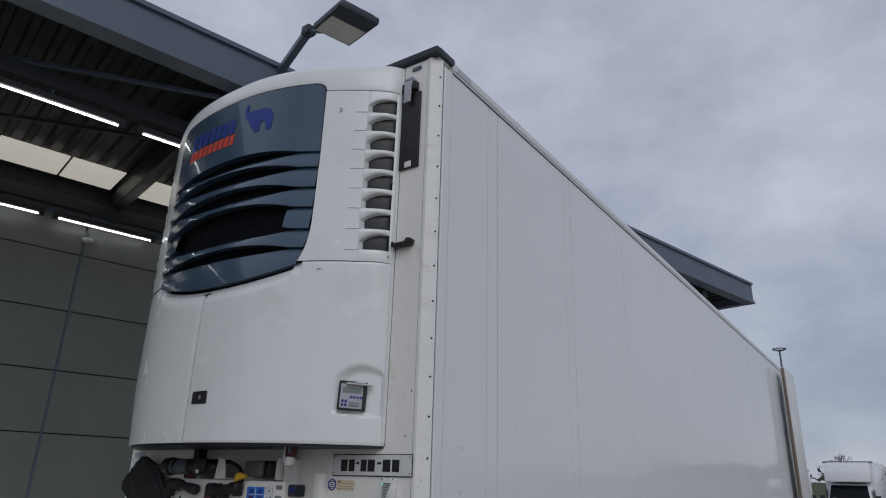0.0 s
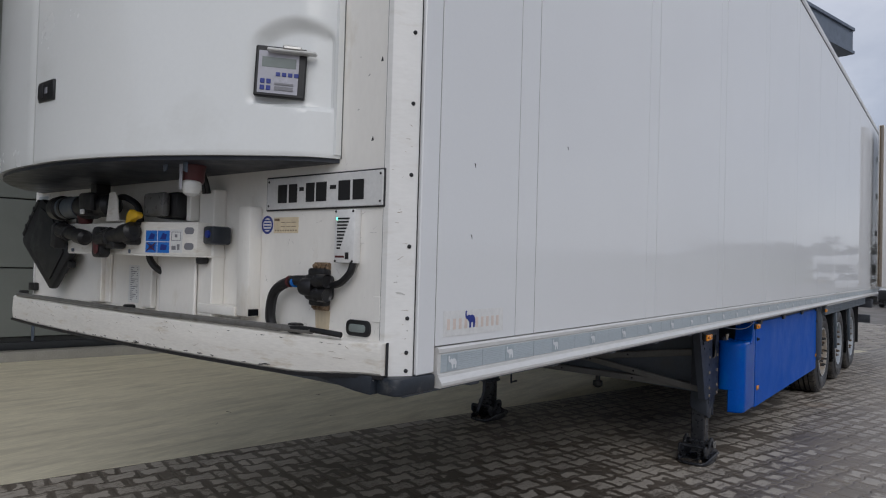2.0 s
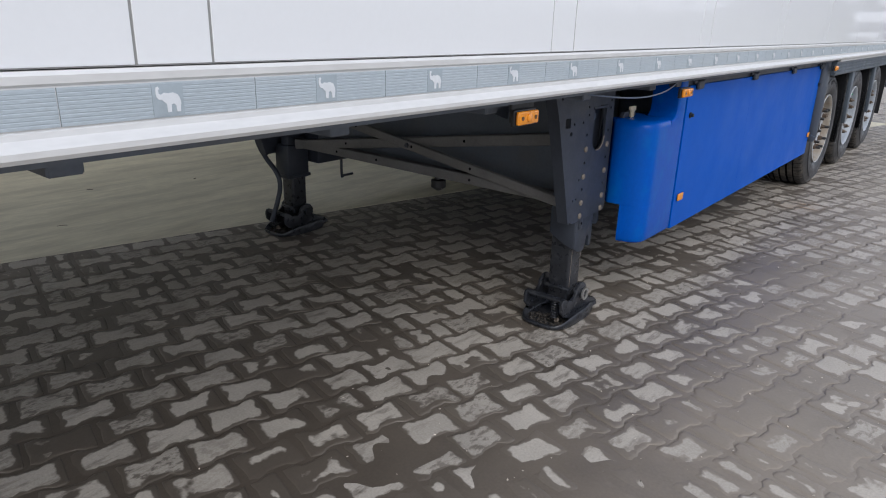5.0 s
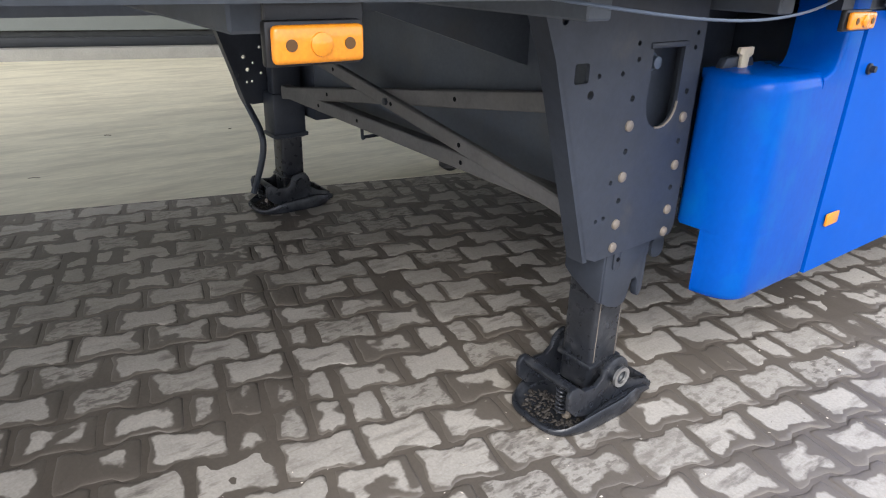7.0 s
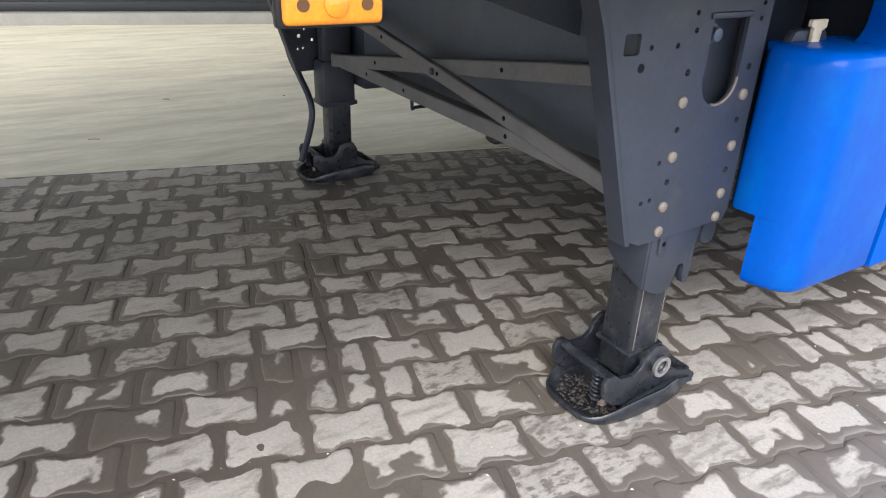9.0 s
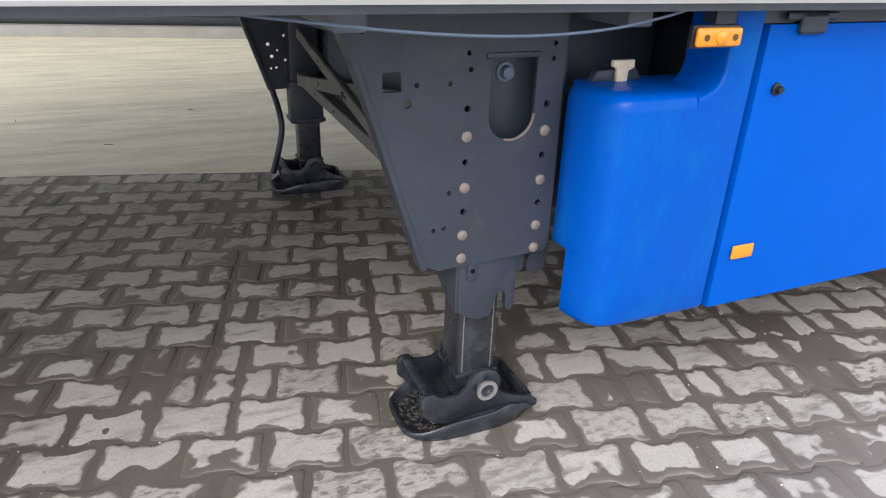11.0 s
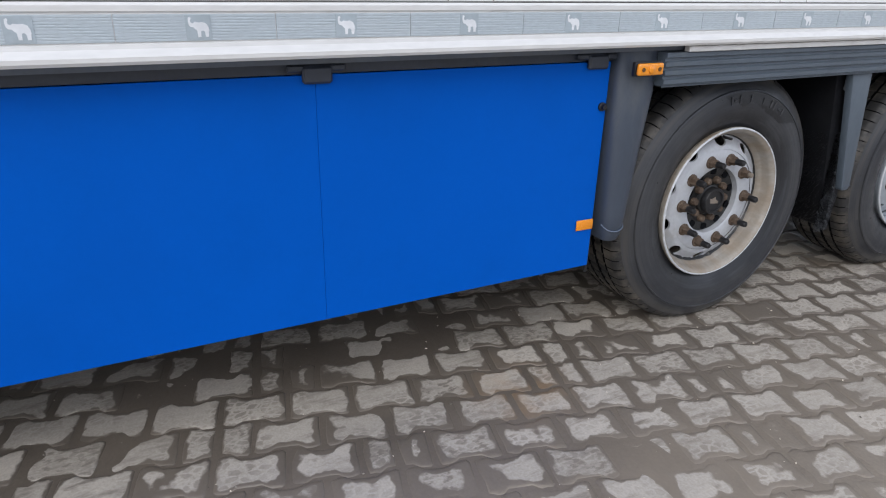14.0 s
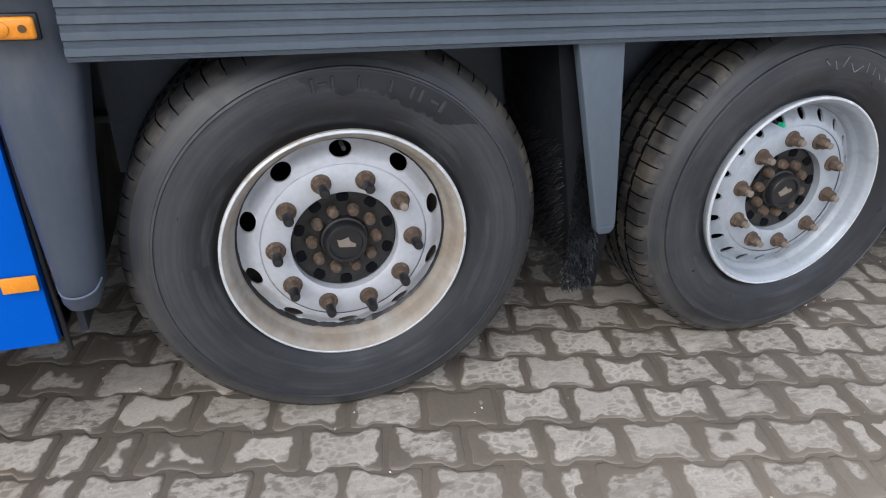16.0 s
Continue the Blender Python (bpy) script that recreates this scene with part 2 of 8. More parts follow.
    # crazed, spalled faces where the wheels turn: pale ridges round shallow dirty cells
    cells = n.new("ShaderNodeTexVoronoi")
    cells.feature = "DISTANCE_TO_EDGE"
    cells.inputs["Scale"].default_value = 1.0
    l.new(scaled((44, 30, 30), -14.2), cells.inputs["Vector"])
    crazed = op("MULTIPLY", ranged(op("ADD", cells.outputs["Distance"], ranged(cloud((60, 60, 20)), 0.3, 0.7, -0.08, 0.08)), 0.06, 0.20, 0.0, 0.62, True), ranged(at.outputs["Y"], 4.8, 6.4, 0.12, 1.0, True))
    crazed = op("MULTIPLY", crazed, op("MULTIPLY", ranged(cloud((2.6, 2.6, 1)), 0.40, 0.56, 0.15, 1.0, True), ranged(cloud((10, 10, 4)), 0.34, 0.60, 0.2, 1.0, True)))
    film = op("MINIMUM", op("MAXIMUM", op("MAXIMUM", film, crazed), op("MAXIMUM", net, wiped)), 0.96)
    tone = op("MULTIPLY", ranged(cloud((3, 3, 3)), 0.3, 0.7, 0.90, 1.10), ranged(cloud((130, 130, 130), 2.0), 0.25, 0.75, 0.88, 1.12))
    tone = op("MULTIPLY", tone, ranged(own, 0.0, 1.0, 0.90, 1.10))
    stone = n.new("ShaderNodeMix")
    stone.data_type, stone.blend_type = "RGBA", "MULTIPLY"
    stone.inputs["Factor"].default_value = 1.0
    stone.inputs["A"].default_value = (*colour, 1)
    l.new(tone, stone.inputs["B"])
    mix = n.new("ShaderNodeMix")
    mix.data_type = "RGBA"
    l.new(film, mix.inputs["Factor"])
    l.new(stone.outputs["Result"], mix.inputs["A"])
    l.new(mud_colour, mix.inputs["B"])
    # a rusty patch where something has leaked
    off = n.new("ShaderNodeVectorMath")
    off.operation = "DISTANCE"
    l.new(geo.outputs["Position"], off.inputs[0])
    off.inputs[1].default_value = (0.02, 7.02, 0.0)
    rusty = op("MULTIPLY", ranged(off.outputs["Value"], 0.02, 0.26, 0.42, 0.0, True), ranged(cloud((11, 11, 5)), 0.36, 0.62, 0.1, 1.0))
    leak = n.new("ShaderNodeMix")
    leak.data_type = "RGBA"
    leak.inputs["B"].default_value = (0.34, 0.20, 0.09, 1)
    l.new(rusty, leak.inputs["Factor"])
    l.new(mix.outputs["Result"], leak.inputs["A"])
    l.new(leak.outputs["Result"], b.inputs["Base Color"])
    l.new(ranged(film, 0.0, 1.0, 0.72, 0.44), b.inputs["Roughness"])
    return m


def glowing(name, colour, strength):
    m = bpy.data.materials.new(name)
    m.use_nodes = True
    b = m.node_tree.nodes["Principled BSDF"]
    b.inputs["Base Color"].default_value = (*colour, 1)
    b.inputs["Emission Color"].default_value = (*colour, 1)
    b.inputs["Emission Strength"].default_value = strength
    return m


WHITE_GRP = material("white_panel_paint", (0.76, 0.77, 0.78), 0.40, vary=0.012, scale=1.2, fine=0.008, wave=0.012, coat=0.42, rough_vary=0.05, coat_rough=0.02, spec=0.25)
WHITE_FRONT = material("white_front_paint", (0.83, 0.81, 0.765), 0.34, vary=0.03, scale=2.5, fine=0.02, bump=0.04, bump_scale=25, dirt=(0.56, 0.49, 0.38), dirt_amount=0.30, dirt_scale=5.0, dirt_edge=0.13, stretch=(1, 1, 0.4))
WHITE_WORN = material("white_worn_paint", (0.80, 0.775, 0.72), 0.42, vary=0.07, scale=5, fine=0.06, bump=0.14, bump_scale=40, dirt=(0.56, 0.49, 0.38), dirt_amount=0.33, dirt_scale=14, dirt_edge=0.10, stretch=(0.5, 0.5, 2.4))
WHITE_SHELL = material("white_moulded_shell", (0.775, 0.79, 0.78), 0.24, vary=0.015, scale=2, fine=0.01, coat=0.35, dirt=(0.63, 0.635, 0.60), dirt_amount=0.25, dirt_scale=2.2, dirt_edge=0.2)
POST_WHITE = material("white_post_paint", (0.79, 0.785, 0.765), 0.38, vary=0.04, scale=4, fine=0.03, bump=0.08, bump_scale=40, dirt=(0.62, 0.585, 0.52), dirt_amount=0.30, dirt_scale=9, dirt_edge=0.14, stretch=(0.5, 0.5, 1.6))
TRAY = material("dark_blue_tray", (0.011, 0.015, 0.026), 0.4, vary=0.2, scale=6)
KEY_PLATE = material("pale_key_plate", (0.42, 0.42, 0.47), 0.3, vary=0.04)
RAIL_WHITE = material("pale_aluminium_rail", (0.665, 0.66, 0.645), 0.35, 0.15, vary=0.04, scale=4, dirt=(0.45, 0.43, 0.39), dirt_amount=0.28, dirt_scale=7, stretch=(1, 0.25, 1))
STRIP = material("grey_reflective_tape", (0.43, 0.485, 0.52), 0.38, 0.15, vary=0.05, scale=3, fine=0.12, fine_scale=220, dirt=(0.50, 0.54, 0.56), dirt_amount=0.30, dirt_scale=9, dirt_edge=0.2, stretch=(1, 0.25, 2.5))
STRIP_DARK = material("dark_tape_field", (0.365, 0.42, 0.455), 0.4, 0.1)
MARK_WHITE = material("white_tape_mark", (0.68, 0.70, 0.72), 0.4)
RUBBER = material("black_rubber_seal", (0.015, 0.015, 0.017), 0.6, vary=0.2)
LID_GREY = material("grey_plastic_lid", (0.115, 0.113, 0.112), 0.3, vary=0.12, scale=14, coat=0.2)
SEAM = material("grey_joint_filler", (0.13, 0.13, 0.13), 0.6)
PANEL_SEAM = material("pale_grey_seam_filler", (0.27, 0.27, 0.26), 0.6, vary=0.15, scale=5)
BLACK_TRIM = material("dark_blue_grey_cap", (0.022, 0.028, 0.038), 0.42, vary=0.25, scale=9, bump=0.2, bump_scale=60, dirt=(0.10, 0.10, 0.10), dirt_amount=0.32, dirt_scale=14)
GRILLE = material("slate_blue_grille", (0.050, 0.084, 0.130), 0.20, vary=0.05, coat=0.6, coat_rough=0.015)
# near-black that puts the shade inside openings, holes and grooves into the colour
HOLLOW_SHADE = material("painted_hollow_shade", (0.004, 0.0045, 0.006), 0.7, spec=0.08)
PLASTIC = material("black_plastic", (0.0105, 0.0105, 0.012), 0.42, vary=0.2, scale=20, bump=0.08, bump_scale=200)
FLAP_BLACK = material("dusty_black_flap", (0.005, 0.0055, 0.007), 0.6, vary=0.25, scale=14, fine=0.2, fine_scale=160, spec=0.15)
BRISTLE = material("black_shiny_bristle", (0.009, 0.0095, 0.011), 0.28, vary=0.4, scale=40)
CASE_DARK = material("black_document_case", (0.012, 0.013, 0.015), 0.5, bump=0.1, bump_scale=300)
CHASSIS = material("dark_blue_grey_chassis", (0.030, 0.036, 0.049), 0.46, vary=0.2, scale=5, fine=0.1, bump=0.12, bump_scale=50, dirt=(0.058, 0.057, 0.055), dirt_amount=0.33, dirt_scale=6)
CHASSIS_GREY = material("grey_fender_plastic", (0.074, 0.094, 0.117), 0.46, vary=0.12, scale=4, dirt=(0.14, 0.15, 0.155), dirt_amount=0.32, dirt_scale=5, stretch=(1, 1, 0.4))
# dust-grey ties, their colour also raised for the weak light under the floor
TIE_DUSTY_LIFTED = material("lifted_dusty_tie", (0.145, 0.140, 0.134), 0.7, vary=0.15, scale=6, fine=0.1, bump=0.1, bump_scale=60, dirt=(0.15, 0.14, 0.125), dirt_amount=0.36, dirt_scale=7, dirt_edge=0.14)
# chassis steel in a paler colour, making up for missing light under the floor
UNDER_LIFTED = material("lifted_under_steel", (0.098, 0.114, 0.138), 0.55, vary=0.15, scale=3, fine=0.08, dirt=(0.11, 0.108, 0.10), dirt_amount=0.34, dirt_scale=4, dirt_edge=0.15)
LEG_BLACK = material("oily_black_leg", (0.019, 0.021, 0.026), 0.30, vary=0.3, scale=14, fine=0.2, bump=0.25, bump_scale=70, dirt=(0.060, 0.061, 0.064), dirt_amount=0.37, dirt_scale=14, dirt_edge=0.1)
FENDER_DARK = material("dark_blue_grey_fender", (0.046, 0.058, 0.080), 0.45, vary=0.12, scale=4, dirt=(0.075, 0.085, 0.10), dirt_amount=0.34, dirt_scale=6, stretch=(1, 1, 0.4))
BLUE = material("blue_skirt_paint", (0.0, 0.087, 0.46), 0.40, vary=0.04, scale=1.6, fine=0.015, wave=0.03, dirt=(0.0, 0.077, 0.40), dirt_amount=0.34, dirt_scale=2.2, dirt_edge=0.2, spec=0.06)
BLUE_TANK = material("blue_tank_paint", (0.0, 0.074, 0.40), 0.20, vary=0.05, scale=3, wave=0.10, dirt=(0.0, 0.100, 0.41), dirt_amount=0.40, dirt_scale=9, dirt_edge=0.10, spec=0.13, stretch=(1, 1, 0.6))
AMBER = material("amber_reflector", (0.76, 0.26, 0.012), 0.25, vary=0.08, fine=0.12, fine_scale=220, coat=0.5)
AMBER_DARK = material("amber_reflector_bolt", (0.10, 0.045, 0.01), 0.5)
TYRE = ring_material("tyre_rubber", (0.022, 0.0240, 0.0295), (0.044, 0.046, 0.050), 0.42)
TYRE_DAMP = material("damp_black_rubber", (0.0085, 0.0092, 0.0115), 0.38, vary=0.3, scale=22, fine=0.1, bump=0.15, bump_scale=160)
TREAD = material("dusty_tread_rubber", (0.022, 0.0215, 0.022), 0.6, vary=0.2, scale=12, fine=0.15, bump=0.15, bump_scale=120, dirt=(0.098, 0.086, 0.070), dirt_amount=0.44, dirt_scale=9, dirt_edge=0.10)
RIM = material("silver_rim_paint", (0.325, 0.355, 0.39), 0.40, 0.15, vary=0.06, scale=8, bump=0.05, dirt=(0.20, 0.18, 0.155), dirt_amount=0.30, dirt_scale=9, dirt_edge=0.12)
RIM_DUSTY = material("dusty_rim_paint", (0.42, 0.435, 0.46), 0.45, 0.1, vary=0.06, scale=8, bump=0.08, dirt=(0.33, 0.295, 0.24), dirt_amount=0.32, dirt_scale=6, dirt_edge=0.12)
BARREL = material("dirt_caked_barrel", (0.30, 0.278, 0.245), 0.7, 0.0, vary=0.2, scale=8, fine=0.1, bump=0.2, dirt=(0.235, 0.180, 0.125), dirt_amount=0.42, dirt_scale=9, dirt_edge=0.14, stretch=(0.5, 1, 1))
RIM_EDGE = material("pale_rim_edge", (0.56, 0.58, 0.60), 0.4, 0.2, vary=0.15, scale=30, dirt=(0.30, 0.26, 0.20), dirt_amount=0.36, dirt_scale=14)
HUB = material("greasy_hub", (0.016, 0.016, 0.016), 0.36, 0.1, vary=0.3, scale=30, bump=0.4, bump_scale=80, dirt=(0.075, 0.060, 0.046), dirt_amount=0.32, dirt_scale=18)
RUST = material("rusty_nut", (0.080, 0.054, 0.037), 0.75, 0.1, vary=0.3, scale=60, bump=0.4, bump_scale=200, dirt=(0.16, 0.125, 0.09), dirt_amount=0.38, dirt_scale=60)
ROD_GREY = material("dull_grey_rod", (0.23, 0.225, 0.215), 0.4, 0.5, vary=0.15, scale=12, dirt=(0.14, 0.12, 0.10), dirt_amount=0.36, dirt_scale=18)
STEEL = material("bright_steel", (0.55, 0.54, 0.52), 0.35, 0.9, vary=0.1, scale=20)
RIVET = material("bare_rivet_head", (0.22, 0.185, 0.15), 0.5, 0.2, vary=0.15, scale=60)
PLATE = material("plate_white_sheet", (0.66, 0.66, 0.65), 0.35, vary=0.05, scale=12, dirt=(0.40, 0.38, 0.34), dirt_amount=0.3, dirt_scale=15)
INK = material("black_ink", (0.012, 0.012, 0.013), 0.5)
INK_BLUE = material("blue_print", (0.012, 0.032, 0.24), 0.4)
GREEN_CAP = material("green_valve_cap", (0.0, 0.35, 0.16), 0.4)
INK_RED = material("red_print", (0.60, 0.055, 0.025), 0.4)
INK_PALE = material("faded_orange_print", (0.70, 0.60, 0.54), 0.4)
STICKER = material("white_sticker", (0.72, 0.72, 0.71), 0.4, vary=0.06, scale=30)
STICKER_BEIGE = material("beige_sticker", (0.72, 0.61, 0.43), 0.5, vary=0.1, scale=60)
STICKER_BLUE = material("blue_sticker", (0.012, 0.17, 0.60), 0.4, vary=0.1, scale=60)
STICKER_GREY = material("grey_print", (0.20, 0.20, 0.22), 0.5)
YELLOW = material("yellow_valve", (0.75, 0.45, 0.02), 0.45)
RED = material("dark_red_coupling", (0.085, 0.018, 0.020), 0.45)
LENS_CLEAR = material("clear_lens", (0.62, 0.62, 0.60), 0.15, coat=0.5)
SCREEN = material("grey_display", (0.20, 0.23, 0.22), 0.15)
BRASS = material("oily_terminal", (0.22, 0.15, 0.09), 0.5, 0.2, vary=0.4, scale=90, bump=0.5, dirt=(0.05, 0.03, 0.02), dirt_amount=0.42, dirt_scale=80)
RUN = material("brown_run_mark", (0.58, 0.49, 0.35), 0.5, vary=0.18, scale=40, stretch=(1, 1, 0.1))
SCRATCH = material("brown_scratch", (0.30, 0.235, 0.17), 0.7, vary=0.35, scale=40)
SCRATCH_GREY = material("grey_scratch", (0.50, 0.49, 0.47), 0.6, vary=0.25, scale=40)
CHIP = material("bare_dark_chip", (0.045, 0.042, 0.040), 0.6, vary=0.3, scale=50)
SEAL_BROWN = material("worn_brown_seal", (0.155, 0.105, 0.06), 0.55, vary=0.35, scale=6, stretch=(1, 1, 0.4))
DOOR_WHITE = material("white_door_skin", (0.68, 0.68, 0.67), 0.4, vary=0.06, scale=3)
WALL_PANEL = material("grey_green_wall_panel", (0.165, 0.180, 0.168), 0.42, vary=0.06, scale=1.2, fine=0.03, dirt=(0.135, 0.150, 0.138), dirt_amount=0.34, dirt_scale=1.5, dirt_edge=0.2, random_tone=0.04)
JOINT = material("dark_panel_joint", (0.02, 0.022, 0.022), 0.7)
ROOF_DARK = material("dark_corrugated_soffit", (0.011, 0.0125, 0.014), 0.45, vary=0.15, scale=1.5)
STEEL_GREY = material("grey_painted_steel", (0.090, 0.116, 0.158), 0.42, vary=0.10, scale=2, dirt=(0.062, 0.078, 0.105), dirt_amount=0.33, dirt_scale=4)
BEAM = material("dark_painted_beam", (0.020, 0.023, 0.027), 0.42, vary=0.1, scale=3)
KERB = material("concrete_plinth", (0.30, 0.29, 0.26), 0.8, vary=0.12, scale=4, fine=0.1, bump=0.15)
CONCRETE = material("sandy_concrete", (0.68, 0.632, 0.484), 0.85, vary=0.10, scale=1.6, fine=0.10, fine_scale=30, bump=0.3, bump_scale=22, dirt=(0.49, 0.45, 0.345), dirt_amount=0.42, dirt_scale=4.5, dirt_edge=0.14, stretch=(1.6, 0.30, 1))
MUD = material("damp_brown_mud", (0.124, 0.104, 0.084), 0.44, vary=0.16, scale=2.5, fine=0.10, fine_scale=90, bump=0.22, bump_scale=60, dirt=(0.155, 0.130, 0.104), dirt_amount=0.42, dirt_scale=1.6, dirt_edge=0.16, spec=0.55)
mud_tone(MUD)
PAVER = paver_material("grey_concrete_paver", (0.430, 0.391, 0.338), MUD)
YARD = material("far_paved_yard", (0.185, 0.168, 0.148), 0.7, vary=0.22, scale=0.6, fine=0.2, fine_scale=6, bump=0.2, bump_scale=8, dirt=(0.125, 0.112, 0.096), dirt_amount=0.45, dirt_scale=1.2)
GRAVEL = material("foot_gravel", (0.050, 0.043, 0.037), 0.9, vary=0.5, scale=60)
CRUMB = material("pale_grit", (0.42, 0.38, 0.32), 0.8, vary=0.3, scale=30, random_tone=0.8)
VAN_WHITE = material("white_van_paint", (0.74, 0.75, 0.76), 0.3, vary=0.03, scale=2, coat=0.3)
GLASS_DARK = material("dark_vehicle_glass", (0.02, 0.025, 0.03), 0.06, vary=0.02)
GRASS = material("winter_grass_bank", (0.075, 0.085, 0.040), 0.9, vary=0.3, scale=0.6)
BARK = material("bare_bark", (0.085, 0.070, 0.058), 0.9, vary=0.2)
HEDGE = material("far_brown_hedge", (0.060, 0.058, 0.045), 0.95, vary=0.35, scale=0.5)
# daylight through the roof panels is given as their own emission
SKYLIGHT = glowing("glowing_skylight", (0.80, 0.75, 0.66), 0.42)
TUBE_GLOW = glowing("lit_tube", (1.0, 0.98, 0.92), 5.0)
LED_GREEN = glowing("green_led", (0.1, 1.0, 0.6), 3.0)
LAMP_FACE = material("floodlight_glass", (0.52, 0.50, 0.46), 0.25, vary=0.08, fine=0.2, fine_scale=90)

# ---- building blocks ----
def finish(name, bm, mat, parent=None, label="", angle=32):
    me = bpy.data.meshes.new(name)
    bmesh.ops.recalc_face_normals(bm, faces=bm.faces[:])
    bm.to_mesh(me)
    bm.free()
    me.materials.append(mat)
    me.polygons.foreach_set("use_smooth", [True] * len(me.polygons))
    me.set_sharp_from_angle(angle=radians(angle))
    return me


def part(name, bm, mat, parent=None, label="", at=None, angle=32):
    """Links a bmesh as one mesh object under a thing or a part."""
    ob = new(name, finish(name, bm, mat, angle=angle))
    if parent:
        ob.parent = parent
        if parent.data is None:
            ob.matrix_parent_inverse = Matrix.Translation(parent.location).inverted()
    if at is not None:
        ob.matrix_basis = at
    if label:
        tagged(ob, label)
    return ob


def piece(name, mesh, parent, m):
    ob = new(name, mesh)
    ob.parent = parent
    if parent.data is None:
        ob.matrix_parent_inverse = Matrix.Translation(parent.location).inverted()
    ob.matrix_basis = m
    return ob


def thing(name, label, category, at=(0, 0, 0), group="", kind=""):
    ob = tagged(new(name), label, category, group, kind)
    ob.location = at
    ob.empty_display_size = 0.2
    return ob


def struct(name, bm, mat, label, category):
    return tagged(part(name, bm, mat), label, category, kind="structure")


def block(x0, x1, y0, y1, z0, z1, bev=0.0, seg=2, bm=None, m=None):
    own = bmesh.new()
    bmesh.ops.create_cube(own, size=1)
    for v in own.verts:
        v.co = Vector(((x0 + x1) / 2 + v.co.x * (x1 - x0), (y0 + y1) / 2 + v.co.y * (y1 - y0), (z0 + z1) / 2 + v.co.z * (z1 - z0)))
    if bev:
        bmesh.ops.bevel(own, geom=own.edges[:], offset=bev, segments=seg, affect="EDGES", profile=0.5)
    if m is not None:
        bmesh.ops.transform(own, matrix=m, verts=own.verts[:])
    if bm is None:
        return own
    merge(bm, own)
    return bm


def merge(bm, own):
    me = bpy.data.meshes.new("tmp")
    own.to_mesh(me)
    own.free()
    bm.from_mesh(me)
    bpy.data.meshes.remove(me)
    return bm


def lathe(profile, seg=48, axis="x", bm=None, at=(0, 0, 0), closed=False):
    """Turns (along, radius) pairs about an axis through at."""
    own = bmesh.new()
    rings = []
    for a, r in profile:
        ring = []
        for k in range(seg):
            c, s = math.cos(2 * math.pi * k / seg) * r, math.sin(2 * math.pi * k / seg) * r
            p = (a, c, s) if axis == "x" else ((c, a, s) if axis == "y" else (c, s, a))
            ring.append(own.verts.new(Vector(p) + Vector(at)))
        rings.append(ring)
    pairs = list(zip(rings, rings[1:])) + ([(rings[-1], rings[0])] if closed else [])
    for p, q in pairs:
        for k in range(seg):
            own.faces.new((p[k], p[(k + 1) % seg], q[(k + 1) % seg], q[k]))
    if not closed:
        for ring, r in ((rings[0], profile[0][1]), (rings[-1], profile[-1][1])):
            if r > 0.0005:
                own.faces.new(ring)
    bmesh.ops.remove_doubles(own, verts=own.verts[:], dist=1e-5)
    if bm is None:
        return own
    return merge(bm, own)


def prism(outline, axis, lo, hi, bev=0.0, bm=None, seg=2):
    """Extrudes a 2D outline along an axis. x: (y, z), y: (x, z), z: (x, y)."""
    own = bmesh.new()
    put = {"x": lambda a, b, c: (c, a, b), "y": lambda a, b, c: (a, c, b), "z": lambda a, b, c: (a, b, c)}[axis]
    r0 = [own.verts.new(put(a, b, lo)) for a, b in outline]
    r1 = [own.verts.new(put(a, b, hi)) for a, b in outline]
    own.faces.new(r0)
    own.faces.new(r1[::-1])
    n = len(outline)
    for k in range(n):
        own.faces.new((r0[k], r0[(k + 1) % n], r1[(k + 1) % n], r1[k]))
    bmesh.ops.recalc_face_normals(own, faces=own.faces[:])
    if bev:
        bmesh.ops.bevel(own, geom=own.edges[:], offset=bev, segments=seg, affect="EDGES", profile=0.5)
    if bm is None:
        return own
    return merge(bm, own)


def pipe(points, radius, bm=None, seg=10):
    """A round rod or hose through points, smoothed."""
    pts = [Vector(p) for p in points]
    if len(pts) > 2:
        fine = []
        for k in range(len(pts) - 1):
            p0, p1, p2, p3 = pts[max(k - 1, 0)], pts[k], pts[k + 1], pts[min(k + 2, len(pts) - 1)]
            for j in range(6):
                u = j / 6
                fine.append(0.5 * ((2 * p1) + (p2 - p0) * u + (2 * p0 - 5 * p1 + 4 * p2 - p3) * u * u + (3 * p1 - p0 - 3 * p2 + p3) * u ** 3))
        pts = fine + [pts[-1]]
    own = bmesh.new()
    rings, side = [], None
    for k, p in enumerate(pts):
        t = (pts[min(k + 1, len(pts) - 1)] - pts[max(k - 1, 0)]).normalized()
        if side is None:
            side = t.orthogonal().normalized()
        side = (side - t * side.dot(t)).normalized()
        up = t.cross(side)
        rings.append([own.verts.new(p + (side * math.cos(2 * math.pi * j / seg) + up * math.sin(2 * math.pi * j / seg)) * radius) for j in range(seg)])
    for a, b in zip(rings, rings[1:]):
        for j in range(seg):
            own.faces.new((a[j], a[(j + 1) % seg], b[(j + 1) % seg], b[j]))
    own.faces.new(rings[0])
    own.faces.new(rings[-1])
    if bm is None:
        return own
    return merge(bm, own)


def beam(a, b, width, height, bm=None, bev=0.004):
    """A square bar from a to b."""
    a, b = Vector(a), Vector(b)
    turn = (b - a).to_track_quat("Y", "Z").to_matrix().to_4x4()
    own = block(-width / 2, width / 2, 0, (b - a).length, -height / 2, height / 2, bev, 1)
    bmesh.ops.transform(own, matrix=Matrix.Translation(a) @ turn, verts=own.verts[:])
    if bm is None:
        return own
    return merge(bm, own)


